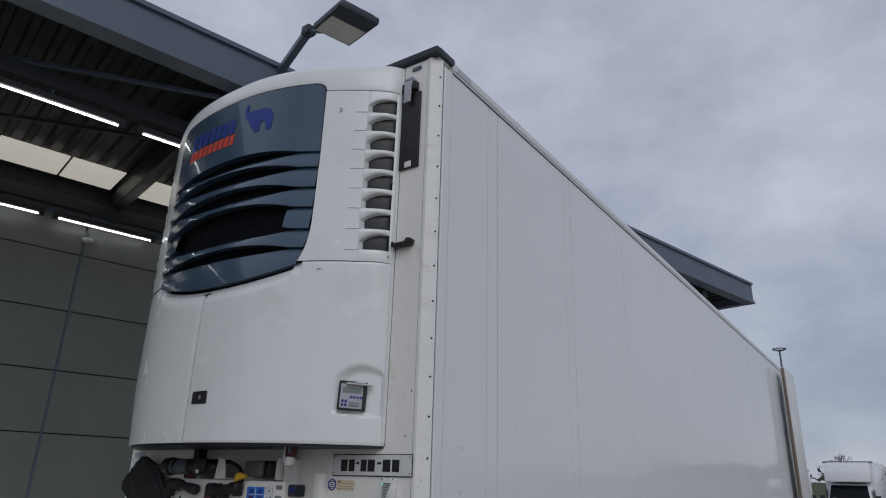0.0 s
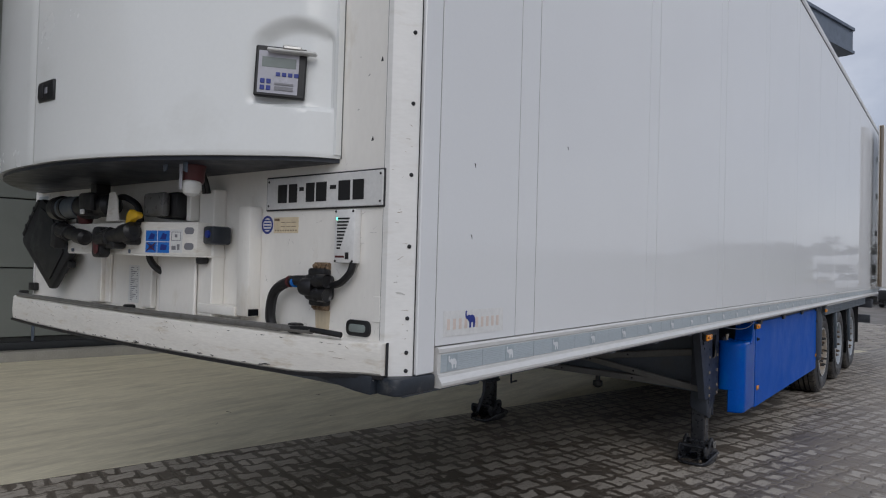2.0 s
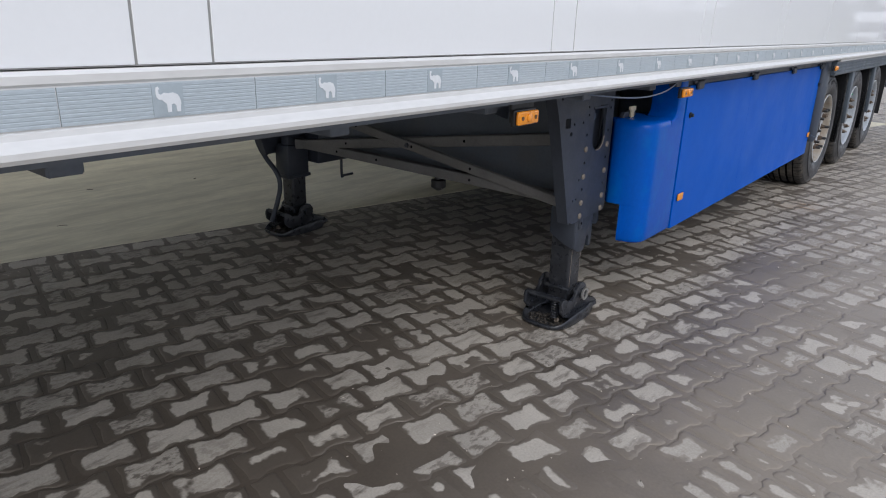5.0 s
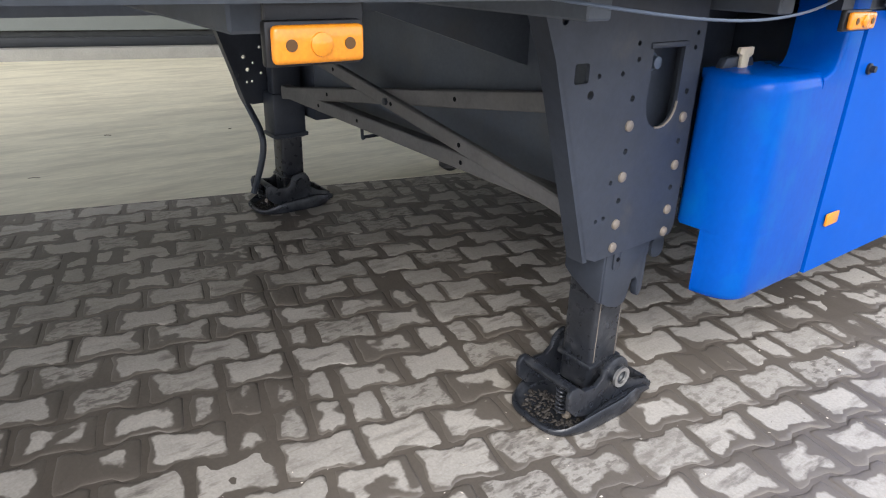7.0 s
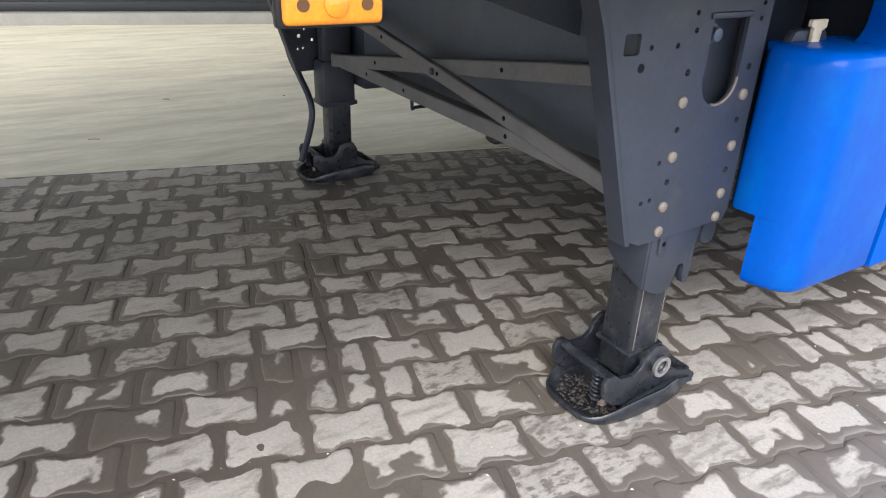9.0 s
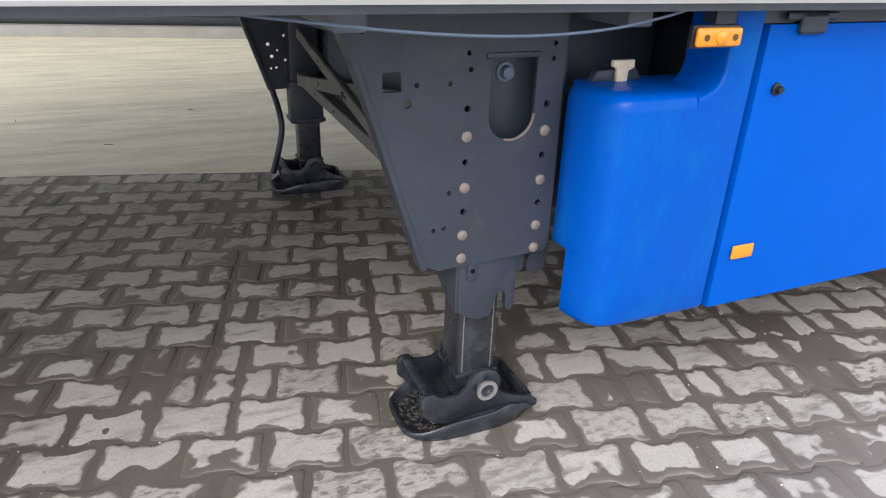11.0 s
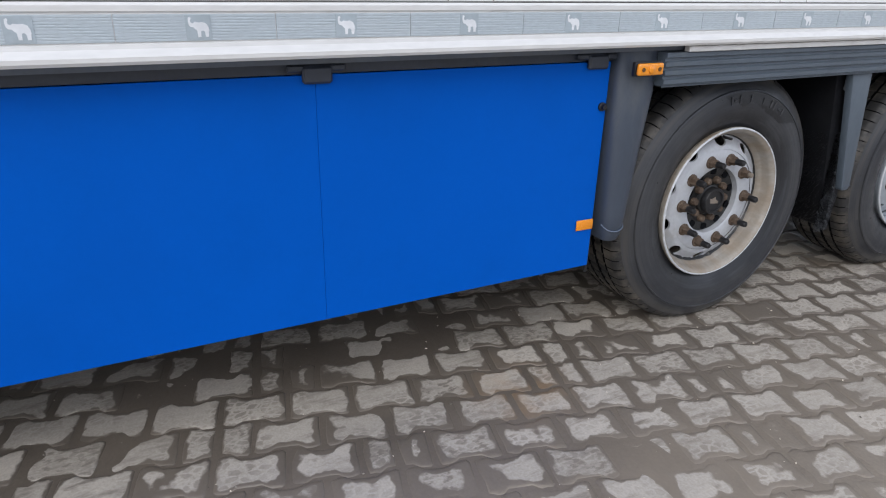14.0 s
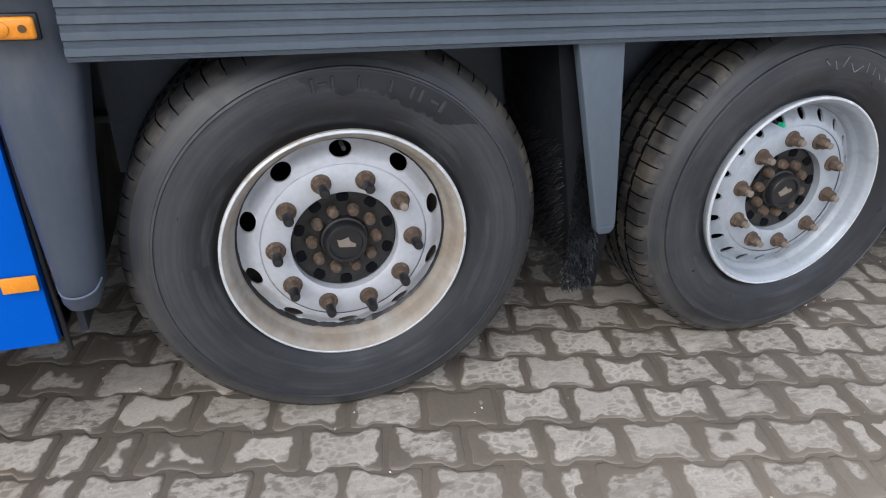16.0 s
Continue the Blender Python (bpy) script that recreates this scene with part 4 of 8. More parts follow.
# landing legs
def landing_leg(sg, xp):
    """xp: the outer face of the mounting plate; sg 1 for the near side."""
    def X(d):
        return xp - sg * d
    def blk(a, b, *rest, **kw):
        return block(min(X(a), X(b)), max(X(a), X(b)), *rest, **kw)
    def pri(out, a, b, bev=0.0):
        return prism(out, "x", min(X(a), X(b)), max(X(a), X(b)), bev)
    def pri_y(out, a, b):
        return prism([(X(d), z) for d, z in out], "y", a, b, 0.003)
    leg = part("landing_leg", blk(0.065, 0.14, 3.835, 3.975, 0.50, 1.05, 0.012), CHASSIS, trailer, "dark steel landing leg with a mounting plate")
    plate = [(3.545, 1.09), (3.60, 0.97), (3.745, 0.51), (3.78, 0.495), (4.06, 0.505), (4.072, 0.53), (4.065, 1.09)]
    holes = [ring_of(a, b, 0.0058) for a, b in ((3.72, 0.925), (3.793, 0.925), (3.765, 0.598), (3.79, 0.601), (3.80, 0.684), (3.835, 0.985), (3.840, 0.952), (4.038, 1.0), (4.036, 0.968))]
    holes += [ring_of(3.70, 0.888, 0.0095), ring_of(3.607, 1.035, 0.009)]
    holes += [ring_of(yy, zz, 0.0075) for yy in (3.836, 4.030) for zz in (0.752, 0.636, 0.87)]
    holes.append(rounded(0.042, 0.040, 0.006, 3, 3.668, 0.933))
    if sg < 0:
        holes += [ring_of(a, b, 0.009) for a, b in ((3.721, 0.630), (3.757, 0.713), (3.772, 0.655))]
    slot = [(3.9425 + 0.056 * math.cos(radians(a)), 0.850 + 0.056 * math.sin(radians(a))) for a in range(180, 361, 15)]
    holes.append(slot + [(3.9985, 0.985), (3.8865, 0.985)])
    part("mounting_plate", pierced(plate, holes, min(X(0.0), X(0.010)), max(X(0.0), X(0.010))), CHASSIS, leg)
    part("plate_flange", pri([(3.535, 1.09), (3.548, 1.09), (3.603, 0.97), (3.752, 0.50), (3.738, 0.50), (3.59, 0.965)], 0.0, 0.05), CHASSIS, leg)
    part("slot_lip", pipe([(X(0.001), a, b) for a, b in slot[5:]], 0.0030, seg=6), RIVET, leg)
    part("recess", blk(0.050, 0.058, 3.862, 4.05, 0.77, 1.06, 0.002), CHASSIS, leg)
    part("head_bracket", blk(-0.004, 0.0, 3.875, 4.005, 0.972, 0.984, 0.002), CHASSIS, leg)
    part("recess_bolt", lathe([(X(0.050), 0.022), (X(0.046), 0.022), (X(0.045), 0.015), (X(0.028), 0.014), (X(0.026), 0.010)], 12, at=(0, 3.945, 0.935)), STEEL_GREY, leg)
    for yy in (3.836, 4.030):
        for zz in (0.81, 0.693, 0.578, 0.519):
            part("rivet", lathe([(X(0.0), 0.0128), (X(-0.004), 0.0122), (X(-0.006), 0.009), (X(-0.0065), 0.0005)], 14, at=(0, yy, zz)), RIVET, leg)
    if sg < 0:
        part("leg_housing", blk(0.031, 0.150, 3.825, 3.985, 0.345, 0.56, 0.012), CHASSIS, leg)
        part("housing_collar", blk(0.026, 0.155, 3.818, 3.992, 0.352, 0.372, 0.004), CHASSIS, leg)
    # lower sleeve with a slot, inner tube, foot
    part("sleeve", pri([(3.838, 0.52), (3.995, 0.52), (3.995, 0.365), (3.988, 0.345), (3.976, 0.345), (3.970, 0.365), (3.970, 0.392), (3.960, 0.404), (3.946, 0.400), (3.938, 0.365), (3.928, 0.340), (3.900, 0.333), (3.865, 0.345), (3.838, 0.362)], 0.010, 0.030, 0.003), CHASSIS, leg)
    part("sleeve_side", pri_y([(0.014, 0.54), (0.138, 0.54), (0.138, 0.420), (0.120, 0.405), (0.060, 0.375), (0.014, 0.360)], 3.832, 3.850), CHASSIS, leg)
    part("sleeve_tab", pri([(3.857, 0.505), (3.882, 0.505), (3.884, 0.455), (3.872, 0.446), (3.858, 0.452)], 0.004, 0.010, 0.002), CHASSIS, leg)
    # no hole cut here: a black disc carries its shade
    part("bolt_hole", lathe([(X(0.004), 0.006), (X(0.003), 0.006)], 10, at=(0, 3.871, 0.477)), HOLLOW_SHADE, leg)
    part("inner_tube", block(min(X(0.034), X(0.140)), max(X(0.034), X(0.140)), 3.856, 3.966, 0.07, 0.50, 0.014, 3), LEG_BLACK, leg, "oily black inner tube")
    # thin pale strips along the two edges of the tube's outer face
    for yy in (3.8680, 3.9500):
        part("tube_seam", blk(0.0335, 0.036, yy, yy + 0.0026, 0.15, 0.44), RIVET, leg)
    part("tube_collar", blk(0.026, 0.147, 3.848, 3.973, 0.148, 0.164, 0.006), LEG_BLACK, leg)
    # pan: a shallow dish with a rolled lip, higher along both sides
    bm = bmesh.new()
    n = 48
    rings = []
    for scale, zz, lift in ((0.86, 0.0, 0.0), (1.0, 0.002, 0.0), (1.05, 0.012, 0.4), (1.06, 0.026, 1.0), (1.03, 0.031, 1.0), (0.99, 0.029, 1.0), (0.95, 0.016, 0.3), (0.88, 0.010, 0.0), (0.4, 0.008, 0.0)):
        ring = []
        for k in range(n):
            a = 2 * math.pi * k / n
            cx, cy = math.cos(a), math.sin(a)
            px = 0.117 * scale * math.copysign(abs(cx) ** 0.56, cx)
            py = 0.182 * scale * math.copysign(abs(cy) ** 0.66, cy)
            side = max(0.0, abs(cx) - 0.55) / 0.45
            ring.append(bm.verts.new((X(0.092) + px, 3.895 + py, zz + lift * (0.028 * side * side + 0.010 * max(0.0, cy) - 0.004 * max(0.0, -cy)) + (0.016 * lift * max(0.0, 1 - abs(py - 0.095) / 0.05) if abs(cx) > 0.6 else 0.0))))
        rings.append(ring)
    for a, b in zip(rings, rings[1:]):
        for k in range(n):
            bm.faces.new((a[k], a[(k + 1) % n], b[(k + 1) % n], b[k]))
    bm.faces.new(rings[0])
    bm.faces.new(rings[-1])
    part("foot_pan", bm, LEG_BLACK, leg, "oily black steel foot pan", angle=60)
    lug = [(3.917 + 0.050 * math.cos(radians(a)), 0.136 + 0.050 * math.sin(radians(a))) for a in range(150, -31, -20)]
    cheek = [(3.752, 0.145), (3.742, 0.125), (3.745, 0.085), (3.775, 0.055), (3.83, 0.035), (4.085, 0.028), (4.088, 0.045), (4.06, 0.068), (4.01, 0.082)] + lug[::-1] + [(3.868, 0.140), (3.845, 0.122), (3.80, 0.126), (3.775, 0.146)]
    for d in (-0.008, 0.180):
        part("foot_cheek", pri(cheek, d, d + 0.016, 0.004), LEG_BLACK, leg)
        part("cheek_rib", pri([(3.80, 0.040), (4.07, 0.036), (4.05, 0.056), (3.99, 0.066), (3.90, 0.060), (3.84, 0.050)], d - 0.014 if d < 0 else d + 0.017, d - 0.0005 if d < 0 else d + 0.030, 0.005), LEG_BLACK, leg)
    part("foot_bar", pipe([(X(-0.004), 3.768, 0.134), (X(0.19), 3.768, 0.134)], 0.013, seg=12), LEG_BLACK, leg)
    part("foot_back", blk(0.0, 0.19, 4.060, 4.074, 0.02, 0.066, 0.005), LEG_BLACK, leg)
    part("foot_pin", pipe([(X(-0.020), 3.917, 0.136), (X(0.21), 3.917, 0.136)], 0.024, seg=20), LEG_BLACK, leg)
    part("pin_ring", lathe([(X(-0.021), 0.029), (X(-0.029), 0.029), (X(-0.029), 0.019), (X(-0.022), 0.019)], 24, at=(0, 3.917, 0.136), closed=True), STEEL, leg)
    coil = [(X(0.045) + 0.013 * math.cos(a * 1.05), 3.772 + 0.013 * math.sin(a * 1.05), 0.135 - 0.0021 * a) for a in range(0, 46)]
    part("spring", pipe(coil, 0.0035, seg=6), LEG_BLACK, leg)
    bm = bmesh.new()
    rnd = random.Random(5)
    for k in range(260):
        a, r = rnd.uniform(0, 6.28), math.sqrt(rnd.random())
        s0 = rnd.choice((0.002, 0.003, 0.004, 0.006))
        own = bmesh.new()
        bmesh.ops.create_icosphere(own, subdivisions=1, radius=s0, matrix=Matrix.Translation((X(0.092) + 0.095 * r * math.cos(a), 3.790 + 0.072 * r * math.sin(a), 0.011 + s0 * 0.5)) @ Matrix.Diagonal((1, rnd.uniform(0.6, 1.6), rnd.uniform(0.5, 1), 1)))
        merge(bm, own)
    tagged(part("grit", bm, GRAVEL, leg), "brown grit lying in the pan", kind="stuff")
    own = bmesh.new()
    bmesh.ops.create_icosphere(own, subdivisions=1, radius=0.015, matrix=Matrix.Translation((X(0.045), 3.80, 0.022)))
    part("stone", own, RIVET, leg)
    return leg


landing_leg(1, -0.262)
landing_leg(-1, -2.400)
part("cross_tie", beam((-2.22, 3.88, 0.568), (-0.40, 3.88, 0.832), 0.05, 0.052), TIE_DUSTY_LIFTED, trailer)
part("cross_tie", beam((-2.22, 3.88, 0.579), (-0.34, 3.88, 0.570), 0.05, 0.05), TIE_DUSTY_LIFTED, trailer)
part("cross_tie", beam((-2.05, 3.842, 0.808), (-0.34, 3.842, 0.556), 0.024, 0.046), TIE_DUSTY_LIFTED, trailer)
part("cross_panel", prism([(-2.25, 0.575), (-0.36, 0.50), (-0.30, 1.08), (-2.30, 1.08)], "y", 4.0, 4.012), UNDER_LIFTED, trailer)
# tie holes as thin black discs, the hole's shade put into their colour
for xx, yy, zz in ((-1.76, 3.8545, 0.636), (-0.92, 3.8545, 0.757), (-1.84, 3.8545, 0.578), (-1.52, 3.8545, 0.577), (-0.88, 3.8545, 0.572), (-1.65, 3.8295, 0.750), (-1.24, 3.8295, 0.690), (-0.86, 3.8295, 0.634)):
    part("bolt_hole", lathe([(0.0, 0.0075), (-0.0008, 0.0075), (-0.0008, 0.0005)], 10, "y", at=(xx, yy, zz)), HOLLOW_SHADE, trailer)
part("tie_bolt", lathe([(0.0, 0.013), (-0.009, 0.012), (-0.010, 0.0005)], 6, "y", at=(-1.27, 3.829, 0.694)), CHASSIS, trailer)
part("crank_handle", pipe([(-2.43, 3.68, 0.92), (-2.43, 3.73, 0.60), (-2.40, 3.765, 0.48), (-2.31, 3.775, 0.395), (-2.28, 3.775, 0.32), (-2.285, 3.755, 0.22), (-2.31, 3.72, 0.09)], 0.015), CHASSIS, trailer)
part("far_box", block(-2.46, -2.17, 3.995, 4.42, 0.435, 1.04, 0.012), CHASSIS, trailer, "dark box behind the far landing leg")
part("hook", pipe([(-2.34, 4.34, 0.45), (-2.34, 4.34, 0.285), (-2.34, 4.36, 0.280), (-2.34, 4.44, 0.280)], 0.009), CHASSIS, trailer)
valve = part("drain_valve", lathe([(0.60, 0.020), (0.46, 0.020), (0.455, 0.042), (0.415, 0.042), (0.405, 0.030), (0.395, 0.012)], 20, "z", at=(-1.31, 4.14, 0)), PLASTIC, trailer, "small black drain valve")
part("valve_bracket", block(-1.36, -1.26, 4.05, 4.16, 0.585, 0.60, 0.003), CHASSIS, valve)
part("stray_wire", pipe([(-0.05, 3.30, 1.092), (-0.02, 3.60, 1.060), (-0.018, 3.82, 1.049), (-0.02, 4.0, 1.058), (-0.03, 4.14, 1.080), (-0.05, 4.22, 1.096)], 0.0028), STEEL_GREY, trailer, "thin grey hanging wire")

# amber side markers
def marker(yc, zc, xc, L=0.088, H=0.036):
    mk = part("side_marker", block(xc, xc + 0.014, yc - L / 2 - 0.004, yc + L / 2 + 0.004, zc - H / 2 - 0.004, zc + H / 2 + 0.004, 0.004), PLASTIC, trailer, "amber side marker lamp")
    part("lens", block(xc + 0.0145, xc + 0.028, yc - L / 2, yc + L / 2, zc - H / 2, zc + H / 2, 0.006, 3), AMBER, mk)
    part("lens", lathe([(xc + 0.027, 0.013), (xc + 0.031, 0.0125), (xc + 0.033, 0.009), (xc + 0.0335, 0.0005)], 20, at=(0, yc, zc)), AMBER, mk)
    for e in (-1, 1):
        part("screw", lathe([(xc + 0.0275, 0.0065), (xc + 0.0295, 0.0065)], 12, at=(0, yc + e * L * 0.32, zc)), AMBER_DARK, mk)


def reflector(yc, zc, xc):
    part("side_reflector", block(xc, xc + 0.007, yc - 0.034, yc + 0.034, zc - 0.018, zc + 0.018, 0.003), AMBER, trailer, "amber side reflector")


marker(2.981, 1.044, -0.045, 0.108, 0.040)
part("marker_bracket", block(-0.055, -0.046, 2.93, 3.05, 1.03, 1.10, 0.002, 1), PLASTIC, trailer)
marker(4.245, 1.039, -0.035, 0.11)
marker(7.40, 1.037, -0.010, 0.10)
reflector(4.515, 0.517, -0.075)
reflector(7.285, 0.523, -0.075)

# blue tank fairing and skirts
X_S = -0.078
def tank_section(z, grow):
    """Plan outline: inner edge, blunt front, soft corner, flat outer face."""
    bx, by = -0.248, 4.074
    start = 0.2285 if z < 0.538 else 0.0        # the lower part is cut back
    out = [(-0.205, 4.112) if z < 0.538 else (bx - 0.03, by + 0.03)]
    for k in range(13):
        a = start + (math.pi / 2 - start) * k / 12
        out.append((bx + (-0.079 + grow - bx) * math.sin(a) ** 0.72, 4.175 - (4.175 - by + grow) * max(0.0, math.cos(a)) ** 0.72))
    return out + [(-0.079 + grow, 4.33), (-0.079 + grow, 4.425), (bx - 0.03, 4.425)]


bm = bmesh.new()
levels = [(0.362, -0.026), (0.364, -0.012), (0.371, -0.004), (0.384, 0), (0.45, 0), (0.532, 0), (0.5379, 0), (0.5381, 0), (0.545, 0), (0.70, 0), (0.880, 0), (0.896, -0.002), (0.906, -0.007), (0.913, -0.016), (0.917, -0.032)]
rings = []
for z, grow in levels:
    rings.append([bm.verts.new((x, y, z)) for x, y in tank_section(z, grow)])
for a, b in zip(rings, rings[1:]):
    for k in range(len(a)):
        bm.faces.new((a[k], a[(k + 1) % len(a)], b[(k + 1) % len(a)], b[k]))
bm.faces.new(rings[0])
bm.faces.new(rings[-1])
tank = part("tank_fairing", bm, BLUE_TANK, trailer, "glossy blue moulded tank fairing", angle=50)
# upright behind the cap, with a hollow curve down to the top
curve = [(4.29, 0.908), (4.315, 0.914), (4.335, 0.925), (4.347, 0.942), (4.352, 0.965), (4.354, 1.085)]
bm = prism(curve + [(4.4252, 1.085), (4.4252, 0.88), (4.29, 0.88)], "x", -0.21, -0.0785)
bmesh.ops.bevel(bm, geom=[e for e in bm.edges if all(v.co.x > -0.08 and v.co.z > 0.89 and v.co.y < 4.42 for v in e.verts)], offset=0.010, segments=3, affect="EDGES", profile=0.5)
part("fairing_upright", bm, BLUE_TANK, tank)
part("fairing_edge", block(-0.21, -0.10, 4.4256, 4.437, 0.362, 1.085), BLUE_TANK, tank)
part("filler_neck", prism([(4.125, 0.917), (4.262, 0.917), (4.255, 0.932), (4.240, 0.946), (4.140, 0.940)], "x", -0.262, -0.241, 0.003), CHASSIS, tank)
part("cap_tab", prism([(4.186, 0.905), (4.214, 0.905), (4.216, 0.940), (4.231, 0.946), (4.230, 0.964), (4.172, 0.964), (4.171, 0.950), (4.184, 0.945)], "x", -0.240, -0.230, 0.002), STICKER_BEIGE, tank, "cream plastic tab on the filler")
part("tank_inner", block(-0.60, -0.40, 4.10, 4.42, 0.55, 1.05, 0.01), CHASSIS, trailer)
part("tank_holder", block(-0.35, -0.30, 4.04, 4.10, 0.46, 1.08, 0.004), CHASSIS, trailer)
for yy, zz in ((4.0, 0.47), (4.06, 0.46)):
    part("holder_tab", prism(rounded(0.05, 0.06, 0.02, 4, yy, zz), "x", -0.30, -0.29), CHASSIS, trailer)

SK = [(4.447, 5.4715), (5.4722, 6.3865), (6.3872, 7.322)]
for k, (a, b) in enumerate(SK):
    bm = bmesh.new()
    block(X_S - 0.03, X_S, a, b, 0.366, 1.052, 0.0007, 1, bm=bm)
    block(X_S - 0.07, X_S - 0.031, a + 0.02, b - 0.02, 0.38, 0.40, bm=bm)
    sk = part("skirt_panel", bm, BLUE, trailer, "blue painted side skirt panel")
for yy in (4.56, 5.475, 6.39, 7.265):
    hg = part("skirt_hinge", block(X_S + 0.0, X_S + 0.018, yy - 0.038, yy + 0.038, 1.032, 1.075, 0.006, 1), CHASSIS, trailer, "black rubber hinge strap")
    part("hinge_tail", block(X_S + 0.0, X_S + 0.010, yy - 0.075, yy + 0.075, 1.060, 1.078, 0.004, 1), CHASSIS, hg)
for yy in (4.503, 7.305):
    part("skirt_latch", lathe([(X_S, 0.014), (X_S + 0.006, 0.014), (X_S + 0.008, 0.009), (X_S + 0.018, 0.008)], 14, at=(0, yy, 0.915)), PLASTIC, trailer)
part("skirt_gap_seal", block(-0.16, -0.11, 4.42, 4.46, 0.36, 1.06, 0.004), PLASTIC, trailer)
part("skirt_top_rail", block(-0.12, -0.085, 4.3, 7.4, 1.054, 1.098), CHASSIS, trailer)
part("far_skirt", block(-WID + 0.05, -WID + 0.08, 4.45, 7.32, 0.42, 1.06, 0.004), BLUE, trailer)
part("pallet_box", block(-WID + 0.12, -0.16, 4.50, 7.15, 0.47, 1.04, 0.06, 4), CHASSIS, trailer, "dark closed pallet box under the floor")
part("skirt_stay", block(-0.20, -0.18, 7.20, 7.215, 0.30, 0.9), CHASSIS, trailer)
part("skirt_foot", block(-0.30, -0.12, 7.20, 7.32, 0.348, 0.356), PLASTIC, trailer)
# dark sheet added to shut off the bright gap between skirt and wheel
part("inner_guard", block(-1.2, -0.17, 7.345, 7.36, 0.33, 1.06), CHASSIS, trailer)
part("stay_rod", pipe([(-0.10, 7.328, 1.0), (-0.095, 7.330, 0.6), (-0.10, 7.335, 0.33)], 0.006), PLASTIC, trailer)

# wheel fender rail, posts and flaps
part("rail_strip", block(-0.02, 0.004, 7.56, LEN - 0.2, 1.082, 1.0995, 0.002, 1), RAIL_WHITE, trailer, "pale metal strip over the fender rail")
bm = bmesh.new()
prof = [(-0.05, 1.081), (-0.008, 1.081)]
for k in range(4):
    zz = 1.079 - 0.027 * k
    prof += [(-0.006, zz), (-0.006, zz - 0.013), (-0.014, zz - 0.016), (-0.014, zz - 0.024)]
prof += [(-0.012, 0.978), (-0.05, 0.978)]
part("fender_rail", prism(prof, "y", 7.48, 11.6), CHASSIS_GREY, trailer, "ribbed grey fender rail above the wheels")
bm = bmesh.new()
rings = []
for z, y0, y1, bulge in ((1.098, 7.335, 7.500, 0.03), (0.95, 7.335, 7.490, 0.040), (0.75, 7.340, 7.462, 0.042), (0.55, 7.350, 7.440, 0.040), (0.475, 7.355, 7.430, 0.036), (0.458, 7.362, 7.422, 0.025)):
    ring = []
    for k in range(13):
        a = math.pi * k / 12
        ring.append(bm.verts.new((-0.07 + bulge * math.sin(a) ** 0.8, (y0 + y1) / 2 - (y1 - y0) / 2 * math.cos(a), z)))
    ring += [bm.verts.new((-0.16, y1, z)), bm.verts.new((-0.16, y0, z))]
    rings.append(ring)
for a, b in zip(rings, rings[1:]):
    for k in range(len(a)):
        bm.faces.new((a[k], a[(k + 1) % len(a)], b[(k + 1) % len(a)], b[k]))
bm.faces.new(rings[0])
bm.faces.new(rings[-1])
part("fender_front", bm, FENDER_DARK, trailer, "grey plastic front fender post", angle=50)
part("fender_rim", pipe([(-0.066, 7.352, 0.515), (-0.040, 7.365, 0.500), (-0.030, 7.395, 0.497), (-0.040, 7.425, 0.505), (-0.066, 7.438, 0.520)], 0.0025), STEEL_GREY, trailer)
for k, yc in enumerate((8.555, 9.875)):
    post = part("fender_post", prism([(yc - 0.085, 0.985), (yc + 0.035, 0.985), (yc + 0.088, 0.52), (yc + 0.085, 0.50), (yc + 0.075, 0.49), (yc + 0.045, 0.49), (yc + 0.036, 0.50)], "x", -0.06, -0.028, 0.006), CHASSIS_GREY, trailer, "tapered grey fender post")
    part("post_tip", block(-0.058, -0.026, yc + 0.043, yc + 0.084, 0.51, 0.513), STEEL_GREY, post)
    flap = part("spray_flap", prism([(yc - 0.11, 0.98), (yc + 0.02, 0.98), (yc + 0.10, 0.45), (yc + 0.085, 0.30), (yc + 0.06, 0.31), (yc - 0.02, 0.50)], "x", -0.44, -0.075, 0.004), FLAP_BLACK, trailer, "black bristly spray flap")
    bm = bmesh.new()
    rnd = random.Random(k)
    for j in range(4200):
        px, u, v = rnd.uniform(-0.44, -0.075), rnd.random(), rnd.random()
        zz = 0.31 + 0.42 * v
        yb = yc + (0.085 - 0.11 * max(0, (zz - 0.45)) / 0.5) * u - 0.02
        base = Vector((-0.074, yb, zz)) if j % 3 else Vector((px, yc + 0.02 - 0.15 * (zz - 0.3) - 0.02, zz))
        t = base + Vector((rnd.uniform(0.006, 0.018) if j % 3 else 0, -0.020 if j % 3 == 0 else rnd.uniform(-0.010, 0.010), rnd.uniform(-0.018, 0.004)))
        a, b2, c = base + Vector((0, 0.0019, 0)), base + Vector((0, -0.0019, 0.001)), t
        bm.faces.new([bm.verts.new(q) for q in (a, b2, c)])
    tagged(part("bristles", bm, BRISTLE, flap), "short black plastic bristles", kind="stuff")
    part("fender_arch", block(-0.45, -0.06, yc - 0.05, yc + 0.02, 0.90, 0.99, 0.01), UNDER_LIFTED, trailer)
part("wheel_arch_liner", block(-0.50, -0.47, 7.45, 11.5, 0.60, 1.06), UNDER_LIFTED, trailer)

